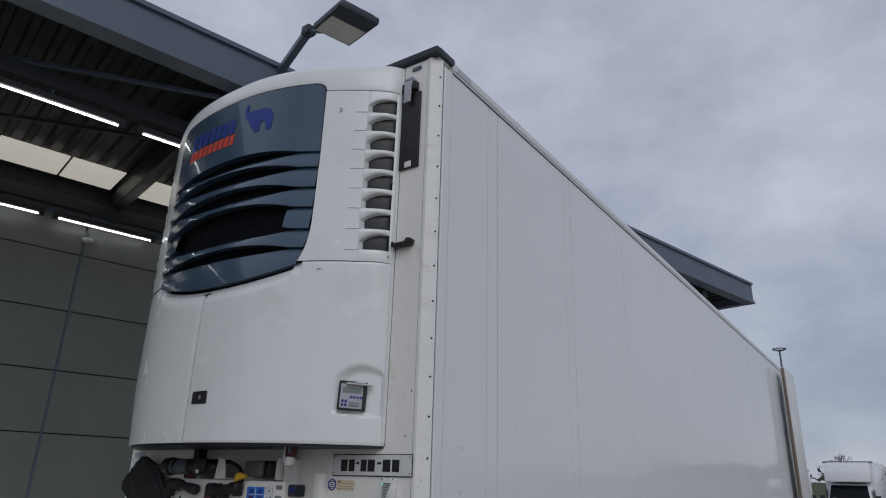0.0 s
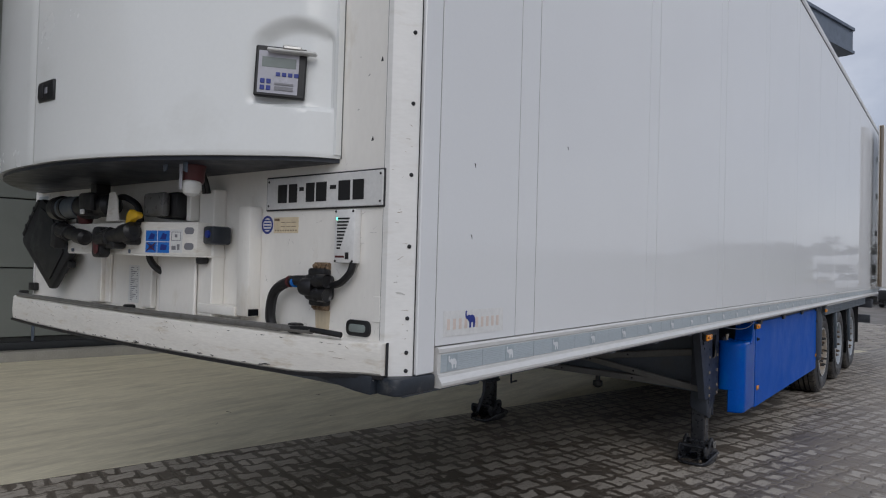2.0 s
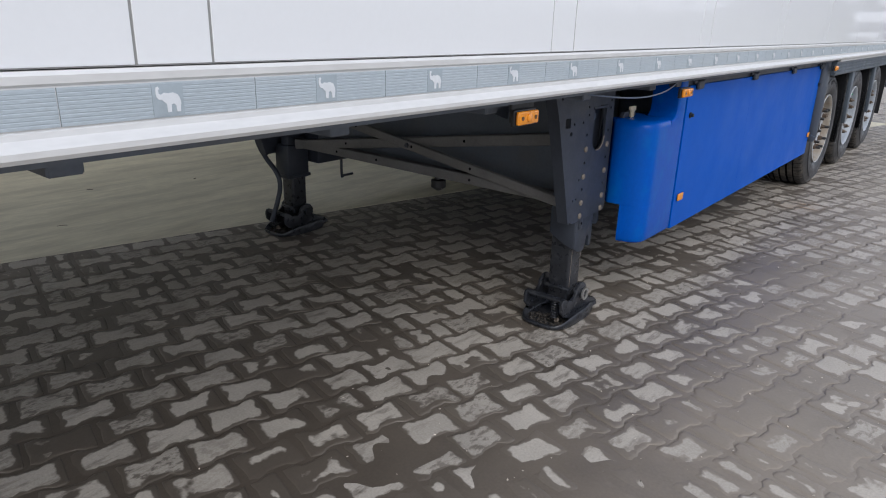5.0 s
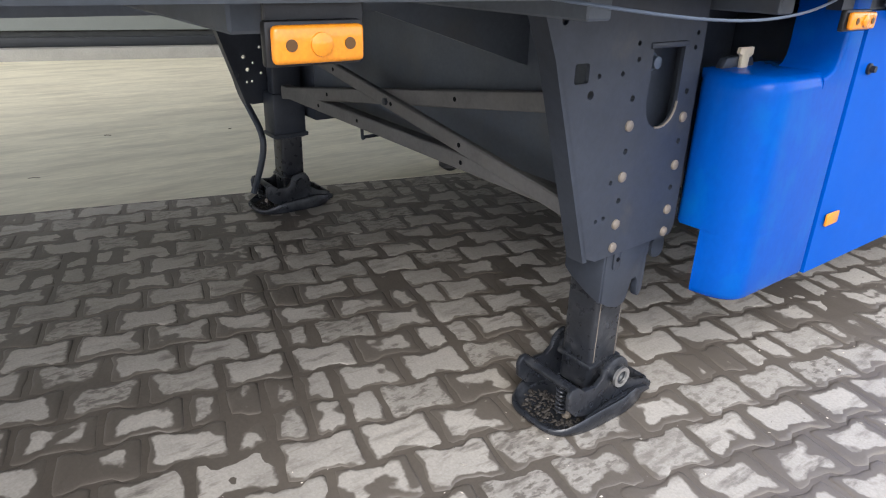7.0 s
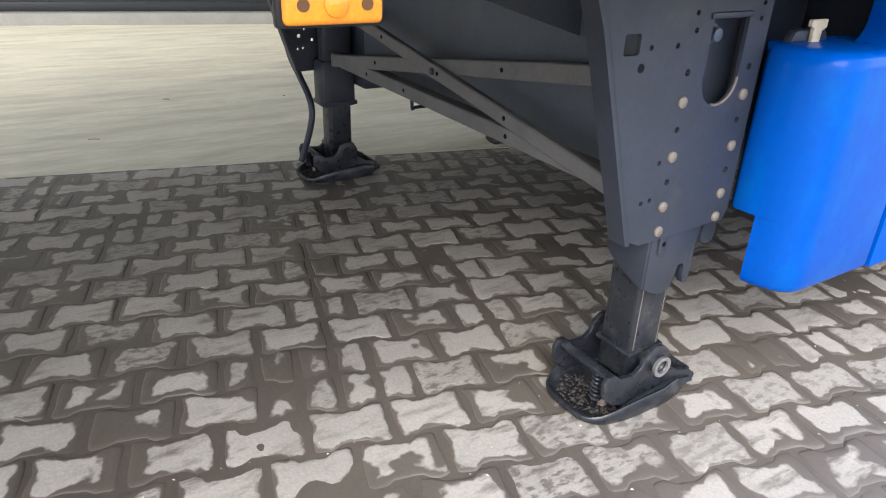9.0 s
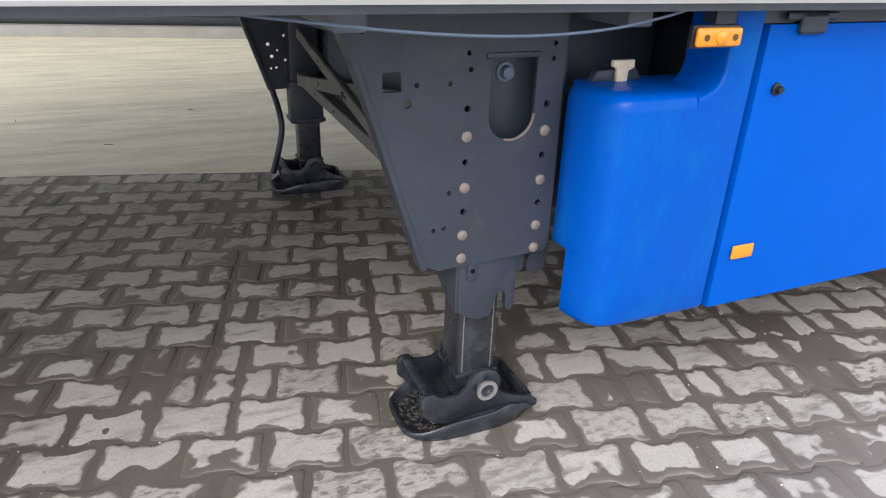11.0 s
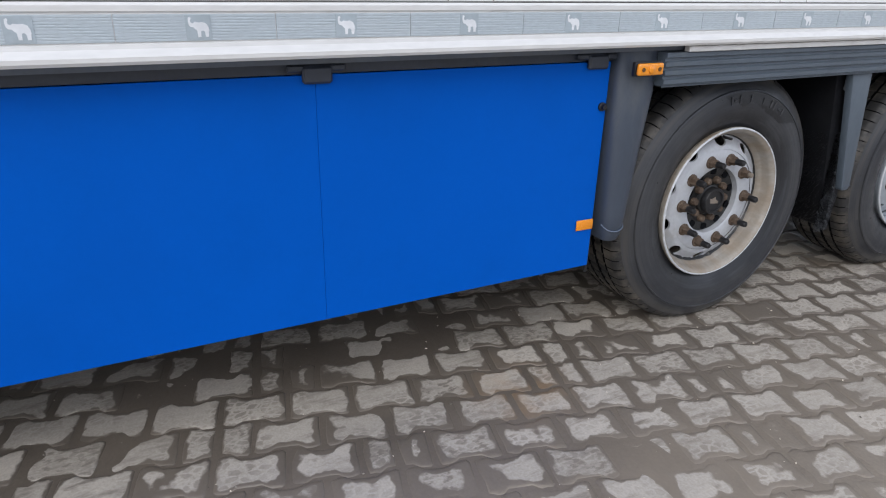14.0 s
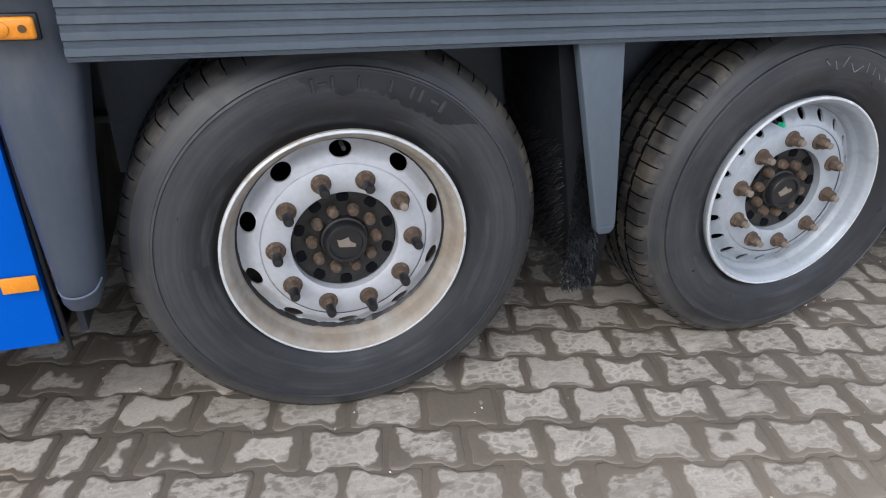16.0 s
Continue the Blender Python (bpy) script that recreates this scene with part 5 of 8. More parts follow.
# ---- wheels ----
AXLES = (7.966, 9.283, 10.606)
def oval_ring(bm, a0, a1, r0, r1, x_of, oc, orad, oan, back):
    """One sector of a disc with a round hand hole through it."""
    n, loop = 8, []
    for k in range(n):
        loop.append((a0 + (a1 - a0) * k / n, r0))
    for k in range(n):
        loop.append((a1, r0 + (r1 - r0) * k / n))
    for k in range(n):
        loop.append((a1 + (a0 - a1) * k / n, r1))
    for k in range(n):
        loop.append((a0, r1 + (r0 - r1) * k / n))
    mid_a = (a0 + a1) / 2
    outer, inner, deep = [], [], []
    for a, r in loop:
        outer.append(bm.verts.new((x_of(r), r * math.cos(a), r * math.sin(a))))
        th = math.atan2((r - oc) / (r1 - r0), (a - mid_a) / (a1 - a0))
        ra, rr = mid_a + oan * math.cos(th), oc + orad * math.sin(th)
        inner.append(bm.verts.new((x_of(rr), rr * math.cos(ra), rr * math.sin(ra))))
        deep.append(bm.verts.new((x_of(rr) - back, rr * math.cos(ra), rr * math.sin(ra))))
    m = len(loop)
    for k in range(m):
        j = (k + 1) % m
        bm.faces.new((outer[k], outer[j], inner[j], inner[k]))
        bm.faces.new((inner[k], inner[j], deep[j], deep[k]))


def wheel_meshes():
    made = {}
    # tyre with grooves and shoulder sipes
    prof = [(-0.060, 0.282), (-0.040, 0.288), (-0.030, 0.300), (-0.012, 0.330), (-0.002, 0.365), (0.0, 0.385), (-0.003, 0.410), (-0.005, 0.4275), (-0.0015, 0.429), (-0.0035, 0.434), (-0.0095, 0.4355), (-0.020, 0.458), (-0.031, 0.476), (-0.039, 0.4875), (-0.047, 0.4945), (-0.056, 0.4990), (-0.066, 0.5015)]
    tread = []
    for a, b in ((0.100, 0.111), (0.150, 0.166), (0.208, 0.223), (0.263, 0.274)):
        tread += [(-a, 0.503), (-a - 0.001, 0.488), (-b + 0.001, 0.488), (-b, 0.503)]
    prof += tread + [(-0.308, 0.5), (-0.325, 0.493), (-0.345, 0.476), (-0.372, 0.42), (-0.378, 0.37), (-0.365, 0.32), (-0.335, 0.282)]
    bm = bmesh.new()
    seg, rings, notch = 560, [], 8
    for i, (a, r) in enumerate(prof):
        ring = []
        for k in range(seg):
            rr = r
            if 12 <= i and k % notch == 0 and r > 0.48 and a > -0.105:
                rr = r - (0.010 if r > 0.495 else 0.005)
            elif r > 0.495 and -0.31 < a <= -0.105 and (k + 2 * (i // 4)) % notch == 0:
                rr = r - 0.006
            q = k % notch
            ang = 2 * math.pi * (k + (0.62 if q == notch - 1 else -0.62 if q == 1 else 0.0)) / seg
            ring.append(bm.verts.new((a, rr * math.cos(ang), rr * math.sin(ang))))
        rings.append(ring)
    for p, q in zip(rings, rings[1:]):
        for k in range(seg):
            bm.faces.new((p[k], p[(k + 1) % seg], q[(k + 1) % seg], q[k]))
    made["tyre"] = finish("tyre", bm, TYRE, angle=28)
    made["tyre"].materials.append(TREAD)
    made["tyre"].materials.append(HOLLOW_SHADE)
    # groove bottoms and sipe faces go near-black: their shade is painted on
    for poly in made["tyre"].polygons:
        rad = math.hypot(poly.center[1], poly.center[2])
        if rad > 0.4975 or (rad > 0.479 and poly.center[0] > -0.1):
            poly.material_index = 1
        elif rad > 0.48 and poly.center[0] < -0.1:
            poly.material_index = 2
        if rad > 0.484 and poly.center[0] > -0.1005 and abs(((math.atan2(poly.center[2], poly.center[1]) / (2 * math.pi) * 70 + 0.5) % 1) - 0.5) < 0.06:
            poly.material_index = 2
    # rim: flange, barrel, dished disc with hand holes
    barrel = lathe([(-0.150, 0.256), (-0.100, 0.258), (-0.092, 0.260), (-0.084, 0.267), (-0.078, 0.269), (-0.056, 0.273), (-0.046, 0.276), (-0.040, 0.281), (-0.034, 0.289), (-0.038, 0.296), (-0.046, 0.296), (-0.050, 0.289), (-0.060, 0.287), (-0.34, 0.287), (-0.34, 0.270)], 96, closed=True)
    made["barrel"] = finish("barrel", barrel, RIM, angle=40)
    made["barrel_dusty"] = made["barrel"].copy()
    made["barrel_dusty"].materials[0] = BARREL
    def x_of(r):
        u = min(1, max(0, (0.2565 - r) / 0.050))
        return -0.122 + 0.030 * (u * u * (3 - 2 * u))
    for kind, holes, high, wide, paint in (("dusty", 10, 0.0175, 0.112, RIM_DUSTY), ("wheel", 20, 0.0170, 0.052, RIM)):
        bm = bmesh.new()
        for k in range(holes):
            oval_ring(bm, 2 * math.pi * k / holes, 2 * math.pi * (k + 1) / holes, 0.203, 0.2568, x_of, 0.2335, high, wide, 0.008)
        lathe([(-0.095, 0.203), (-0.090, 0.196), (-0.090, 0.140), (-0.094, 0.132), (-0.120, 0.131)], 96, bm=bm)
        bm.faces.ensure_lookup_table()
        bmesh.ops.delete(bm, geom=[f for f in bm.faces if len(f.verts) > 12], context="FACES_ONLY")
        bmesh.ops.remove_doubles(bm, verts=bm.verts[:], dist=1e-4)
        made[kind] = finish("wheel", bm, paint, angle=40)
    r = random.Random(17)
    bm = bmesh.new()
    ring = []
    for k in range(120):
        a = 2 * math.pi * k / 120
        low = max(0.0, -math.sin(a + 0.2))
        t = 0.0015 + (0.0045 * low + 0.001) * (0.4 + r.random()) + (r.random() < 0.06) * 0.004 * low
        ring.append([bm.verts.new((x, rr * math.cos(a), rr * math.sin(a))) for x, rr in ((-0.1215, 0.2560 - t * 1.4), (-0.1195 + t * 0.7, 0.2560 - t * 0.5), (-0.1180 + t, 0.2575))])
    for p, q in zip(ring, ring[1:] + ring[:1]):
        for k in range(2):
            bm.faces.new((p[k], q[k], q[k + 1], p[k + 1]))
    made["grime_ring"] = finish("grime_ring", bm, HUB)
    made["rim_edge"] = finish("rim_edge", lathe([(-0.0335, 0.2885), (-0.0325, 0.2905), (-0.0345, 0.2945), (-0.037, 0.2955), (-0.037, 0.2885)], 96, closed=True), RIM_EDGE)
    # near-black disc keeps the view through the hand holes dark
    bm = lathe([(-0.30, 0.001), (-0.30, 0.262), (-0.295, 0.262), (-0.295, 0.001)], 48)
    made["brake_backing"] = finish("brake_backing", bm, HOLLOW_SHADE)
    bm = lathe([(-0.125, 0.131), (-0.115, 0.128), (-0.113, 0.112), (-0.118, 0.100), (-0.118, 0.062), (-0.108, 0.058), (-0.104, 0.050), (-0.104, 0.001)], 60)
    made["hub"] = finish("hub", bm, HUB)
    # hub holes aren't cut: black ovals carry their inner shade
    made["hub_hole"] = finish("hub_hole", prism(rounded(0.024, 0.030, 0.010, 4, 0.113, 0.0), "x", -0.122, -0.1118), HOLLOW_SHADE)
    made["hub_cap"] = finish("hub_cap", lathe([(-0.104, 0.054), (-0.084, 0.052), (-0.080, 0.049), (-0.080, 0.041), (-0.086, 0.039), (-0.087, 0.001)], 40), PLASTIC)
    made["cap_mark"] = finish("cap_mark", prism([(-0.022, 0.012), (-0.012, 0.010), (0.006, 0.016), (0.010, 0.004), (0.024, -0.004), (0.022, -0.012), (0.0, -0.010), (-0.018, -0.008)], "x", -0.087, -0.0855), RIVET)
    made["hub_bolt"] = finish("hub_bolt", lathe([(-0.118, 0.0155), (-0.104, 0.0145), (-0.098, 0.011), (-0.097, 0.001)], 10), RUST)
    nut = lathe([(-0.092, 0.023), (-0.086, 0.023), (-0.083, 0.0185), (-0.062, 0.0165), (-0.058, 0.014), (-0.058, 0.001)], 6)
    lathe([(-0.092, 0.024), (-0.086, 0.024), (-0.083, 0.017)], 16, bm=nut)
    made["wheel_nut"] = finish("wheel_nut", nut, RUST)
    made["nut_cap"] = finish("nut_cap", lathe([(-0.060, 0.0128), (-0.030, 0.0118), (-0.025, 0.009), (-0.0245, 0.001)], 14), PLASTIC)
    made["stud_end"] = finish("stud_end", lathe([(-0.058, 0.0095), (-0.044, 0.0095), (-0.043, 0.006), (-0.043, 0.001)], 12), RIVET)
    made["valve"] = finish("valve", pipe([(-0.10, 0.0, 0.252), (-0.085, 0.0, 0.250), (-0.06, 0.0, 0.25)], 0.005), RUBBER)
    return made


WM = wheel_meshes()
for i, ya in enumerate(AXLES):
    for sg in (1, -1):
        xs = -0.085 if sg == 1 else -WID + 0.085
        m = Matrix.Translation((xs, ya, 0.497)) @ Matrix.Rotation(0 if sg == 1 else math.pi, 4, "Z") @ Matrix.Rotation(radians((0, 27, 10)[i]), 4, "X") @ Matrix.Translation((0.038, 0, 0))
        wh = piece("wheel", WM["dusty" if i == 0 else "wheel"], trailer, m)
        tagged(wh, ("silver steel wheel with pale brown dust" if i == 0 else "clean silver steel wheel with rusty nuts"))
        one, back, lip = Matrix.Identity(4), Matrix.Translation((-0.038, 0, 0)), Matrix.Translation((-0.013, 0, 0))
        piece("barrel", WM["barrel_dusty" if i == 0 else "barrel"], wh, lip)
        piece("rim_edge", WM["rim_edge"], wh, lip)
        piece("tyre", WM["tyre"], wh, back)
        for nm in ("hub", "hub_cap", "cap_mark", "valve", "brake_backing") + (("grime_ring",) if i == 0 else ()):
            piece(nm, WM[nm], wh, one)
        for k in range(10):
            r = Matrix.Rotation(2 * math.pi * k / 10, 4, "X")
            piece("wheel_nut", WM["wheel_nut"], wh, r @ Matrix.Translation((0, 0.167, 0)))
            piece("nut_cap" if i == 0 and k != 1 else "stud_end", WM["nut_cap" if i == 0 and k != 1 else "stud_end"], wh, r @ Matrix.Translation((0, 0.167, 0)))
            piece("hub_bolt", WM["hub_bolt"], wh, Matrix.Rotation(2 * math.pi * k / 10, 4, "X") @ Matrix.Translation((0, 0.079, 0)))
            piece("hub_hole", WM["hub_hole"], wh, Matrix.Rotation(2 * math.pi * (k + 0.5) / 10, 4, "X"))
        if sg == 1 and i == 0:      # worn moulded marks on the sidewall
            rnd = random.Random(31)
            bmk, rows, low = bmesh.new(), [], 0.385
            for k in range(61):
                a = radians(43 + k)
                low = max(0.366, min(0.398, low + rnd.uniform(-0.007, 0.007)))
                fade = min(1.0, k / 10, (60 - k) / 4)
                rows.append([bmk.verts.new((x + 0.0012, q * math.cos(a), q * math.sin(a))) for q in [0.424 + (low - 0.424) * fade * u / 4 for u in range(5)] for x in (0.0 - 0.0031 * max(0.0, q - 0.385) / 0.025 - 0.0022 * max(0.0, 0.385 - q) / 0.02,)])
            for p, q in zip(rows, rows[1:]):
                for u in range(4):
                    bmk.faces.new((p[u], p[u + 1], q[u + 1], q[u]))
            piece("sidewall_band", finish("sidewall_band", bmk, TYRE_DAMP), wh, back)
            for a, half, tall in ((57, 0.004, 0.014), (60, 0.010, 0.004), (65, 0.004, 0.014), (68, 0.004, 0.014), (75, 0.003, 0.012), (85, 0.003, 0.013), (93, 0.004, 0.015), (96, 0.010, 0.004), (99, 0.004, 0.015)):
                bmk = block(-0.003, 0.0026, -tall, tall, -half, half, 0.0009, 1, m=Matrix.Rotation(radians(a), 4, "X") @ Matrix.Translation((0, 0.402, 0)))
                piece("sidewall_mark", finish("sidewall_mark", bmk, TYRE), wh, back)
        if sg == 1 and i == 1:      # chalk strokes and a green valve cap
            rnd = random.Random(8)
            for k in range(13):
                a = radians(44 + 4.2 * k)
                bmk = block(-0.003, 0.0006, -rnd.uniform(0.006, 0.018), rnd.uniform(0.006, 0.018), -0.0008, 0.0008, m=Matrix.Rotation(a, 4, "X") @ Matrix.Translation((0, 0.385 + rnd.uniform(-0.008, 0.008), 0)) @ Matrix.Rotation(rnd.uniform(-0.9, 0.9), 4, "X"))
                piece("chalk_stroke", finish("chalk_stroke", bmk, STICKER_GREY), wh, back @ Matrix.Rotation(radians(-27), 4, "X"))
            piece("valve_cap", finish("valve_cap", lathe([(-0.064, 0.006), (-0.046, 0.006)], 10, at=(0, 0, 0.25)), GREEN_CAP), wh, one)
    part("axle", pipe([(-0.45, ya, 0.497), (-WID + 0.45, ya, 0.497)], 0.07, seg=14), CHASSIS, trailer)
    for xm in (-0.78, -1.82):
        part("trailing_arm", beam((xm, ya - 0.55, 0.62), (xm, ya + 0.1, 0.50), 0.09, 0.09), CHASSIS, trailer)
        part("air_bag", lathe([(0.56, 0.10), (0.58, 0.125), (0.74, 0.125), (0.76, 0.10)], 20, "z", at=(xm, ya + 0.35, 0)), PLASTIC, trailer)

# rear: bumper, lamps, open door folded against the side
part("rear_bumper", block(-WID + 0.1, -0.10, LEN - 0.12, LEN + 0.0, 0.55, 0.70, 0.01), CHASSIS, trailer)
part("rear_lamp_box", block(-0.55, -0.06, LEN - 0.25, LEN + 0.02, 0.84, 1.00, 0.02), CHASSIS, trailer)
part("rear_flap", block(-0.50, -0.08, 11.35, 11.37, 0.35, 1.0), PLASTIC, trailer)
part("rear_buffer", block(-0.22, 0.0, LEN, LEN + 0.10, 0.92, 1.05, 0.015), RUBBER, trailer)
part("rear_marker", pipe([(-0.06, LEN - 0.1, 0.93), (0.10, LEN - 0.05, 0.92)], 0.012), RUBBER, trailer)
part("rear_frame", block(-0.05, 0.012, LEN - 0.06, LEN + 0.04, 1.10, 4.13, 0.01, 1), STEEL, trailer)
door = part("rear_door", block(0.090, 0.175, 12.22, LEN, 1.25, 4.06, 0.008), DOOR_WHITE, trailer, "open white rear door folded against the side wall")
part("door_seal", block(0.094, 0.110, 12.190, 12.219, 1.26, 4.05, 0.004), STEEL, door)
part("door_seal", block(0.111, 0.125, 12.195, 12.219, 1.26, 4.05, 0.008), SEAL_BROWN, door, "worn brown door seal")
part("door_seal", block(0.130, 0.170, 12.200, 12.219, 1.26, 4.05, 0.006), RIVET, door)
for zz in (1.5, 2.2, 2.9, 3.6):
    part("hinge", block(0.015, 0.05, LEN - 0.03, LEN + 0.03, zz, zz + 0.09, 0.01), STEEL, door)

# ---- refrigeration unit on the front wall ----
UX, UW, UZ0, UZ1 = -1.31, 1.05, 1.785, 4.13
UWL = 1.17                                 # half width towards the far side
unit = thing("refrigeration_unit", "white bulging refrigeration unit with a slate-blue louvred grille", "cooling unit", (UX, -0.2, UZ0))


def unit_y(x, z):
    """Front surface of the moulded shell."""
    u = min(1.0, abs(x - UX) / (UW if x > UX else UWL))
    y = -0.055 - 0.405 * (1 - u ** (2.1 if x > UX else 2.6))
    if u > 0.93:
        y += 0.045 * ((u - 0.93) / 0.07) ** 2
    if z > 3.99:
        k = (z - 3.99) / (UZ1 - 3.99)
        y += 0.05 * (1 - math.sqrt(max(0.0, 1 - k * k * 0.98)))
    return y


def shell(x0, x1, zlo, zhi, depth, nx=24, nz=10, off=0.0, bm=None, lift=None):
    """A patch of the shell between two curves, with a rim going back by depth."""
    own = bmesh.new()
    front, back = [], []
    for i in range(nx + 1):
        x = x0 + (x1 - x0) * i / nx
        a, b = (zlo(x) if callable(zlo) else zlo), (zhi(x) if callable(zhi) else zhi)
        fc, bc = [], []
        for j in range(nz + 1):
            z = a + (b - a) * j / nz
            y = unit_y(x, z) + off
            e = 0.0
            if i in (0, nx) or j in (0, nz):
                e = 0.004
            q = lift(x, z, i / nx, j / nz) if lift else 0.0
            fc.append(own.verts.new((x, y + e - q, z)))
            bc.append(own.verts.new((x, min(y + depth, 0.02), z)))
        front.append(fc)
        back.append(bc)
    for i in range(nx):
        for j in range(nz):
            own.faces.new((front[i][j], front[i + 1][j], front[i + 1][j + 1], front[i][j + 1]))
        own.faces.new((front[i][0], front[i + 1][0], back[i + 1][0], back[i][0]))
        own.faces.new((front[i][nz], front[i + 1][nz], back[i + 1][nz], back[i][nz]))
    for j in range(nz):
        own.faces.new((front[0][j], front[0][j + 1], back[0][j + 1], back[0][j]))
        own.faces.new((front[nx][j], front[nx][j + 1], back[nx][j + 1], back[nx][j]))
    loose = [v for v in own.verts if not v.link_faces]
    for v in loose:
        own.verts.remove(v)
    if bm is None:
        return own
    return merge(bm, own)


GX0, GX1 = UX - 0.655, UX + 0.655          # grille edges


def grille_bottom(x):
    u = abs(x - UX) / 0.655
    return 2.685 + 0.115 * min(1, u) ** 2.2


def grille_edge(z):
    """Half width of the grille at a height: narrower towards the bottom."""
    k = max(0.0, min(1.0, (3.45 - z) / 0.7))
    c = max(0.0, min(1.0, (3.05 - z) / 0.29))
    return 0.660 - 0.018 * k - 0.10 * (1 - math.sqrt(1 - c * c))


def low_top(x):
    u = abs(x - UX) / 0.56
    return grille_bottom(x) - 0.014 if u < 1 else 2.787 - 0.0 * u


# lower doors, with a small step where they meet the grille
def door_lift(x, z, u, v):
    # scooped recess round the display
    a = (x + 0.372) / 0.104
    s = max(0.0, min(1.0, (x + 0.476) / 0.208))
    roof = 2.130 + 0.080 * math.sin(math.pi * 0.80 * s ** 0.9)
    sill = 1.942 - 0.022 * s
    if abs(a) < 1 and sill < z < roof:
        def ease(u):
            u = max(0.0, min(1.0, u))
            return u * u * (3 - 2 * u)
        left = ease((x + 0.476) / 0.045)
        return -0.034 * left * ease((-0.268 - x) / 0.022) * ease((z - sill) / 0.016) * ease((roof - z) / 0.050)
    return -0.028 * max(0.0, min(1.0, (z - (low_top(x) - 0.075)) / 0.06)) if abs(x - UX) < 0.62 else 0.0


part("lower_door", shell(-1.357, UX + UW - 0.004, UZ0, lambda x: low_top(x), 0.06, 130, 110, lift=door_lift), WHITE_SHELL, unit, "white moulded service door")
part("lower_door", shell(UX - UWL + 0.004, -1.365, UZ0, lambda x: low_top(x), 0.05, 44, 26, lift=door_lift), WHITE_SHELL, unit, "white moulded service door")
part("door_gap", shell(-1.40, -1.32, UZ0 + 0.01, 2.655, 0.03, 4, 4, 0.02), RUBBER, unit)
# black filler added so that the unit's openings look dark inside
part("core", prism([(UX - UWL + 0.02, 0.0), (UX - 1.0, -0.10), (UX - 0.6, -0.26), (UX, -0.36), (UX + 0.6, -0.21), (UX + 0.90, -0.06), (UX + UW - 0.02, 0.0)], "z", UZ0 + 0.05, UZ1 - 0.06), HOLLOW_SHADE, unit, "black filler behind the grille and vents")
spans = [UX - UWL + 0.006 + (UWL + UW - 0.012) * k / 40 for k in range(41)]
bm = prism([(spans[0], 0.0)] + [(a, unit_y(a, 2) + 0.02) for a in spans] + [(spans[-1], 0.0)], "z", UZ0 - 0.012, UZ0 + 0.004)
part("edge_seal", block(UX + UW - 0.001, UX + UW + 0.0012, -0.0075, -0.003, UZ0, UZ1), SEAM, unit)
part("bottom_tray", bm, TRAY, unit)
# top cap and frame over the grille
def cap_edge(x):
    d = max(0.0, min(1.0, (abs(x - UX) - 0.592) / 0.072))
    return 3.985 - 0.060 * (1 - math.sqrt(1 - d * d))


part("top_cap", shell(UX - UWL, UX + UW, lambda x: cap_edge(x), UZ1, 0.3, 220, 10), WHITE_SHELL, unit, "white moulded top cap")
bm = prism([(spans[0], 0.02)] + [(a, unit_y(a, UZ1) + 0.008) for a in spans] + [(spans[-1], 0.02)], "z", UZ1 - 0.012, UZ1 - 0.001)
part("top_lid", bm, WHITE_SHELL, unit)

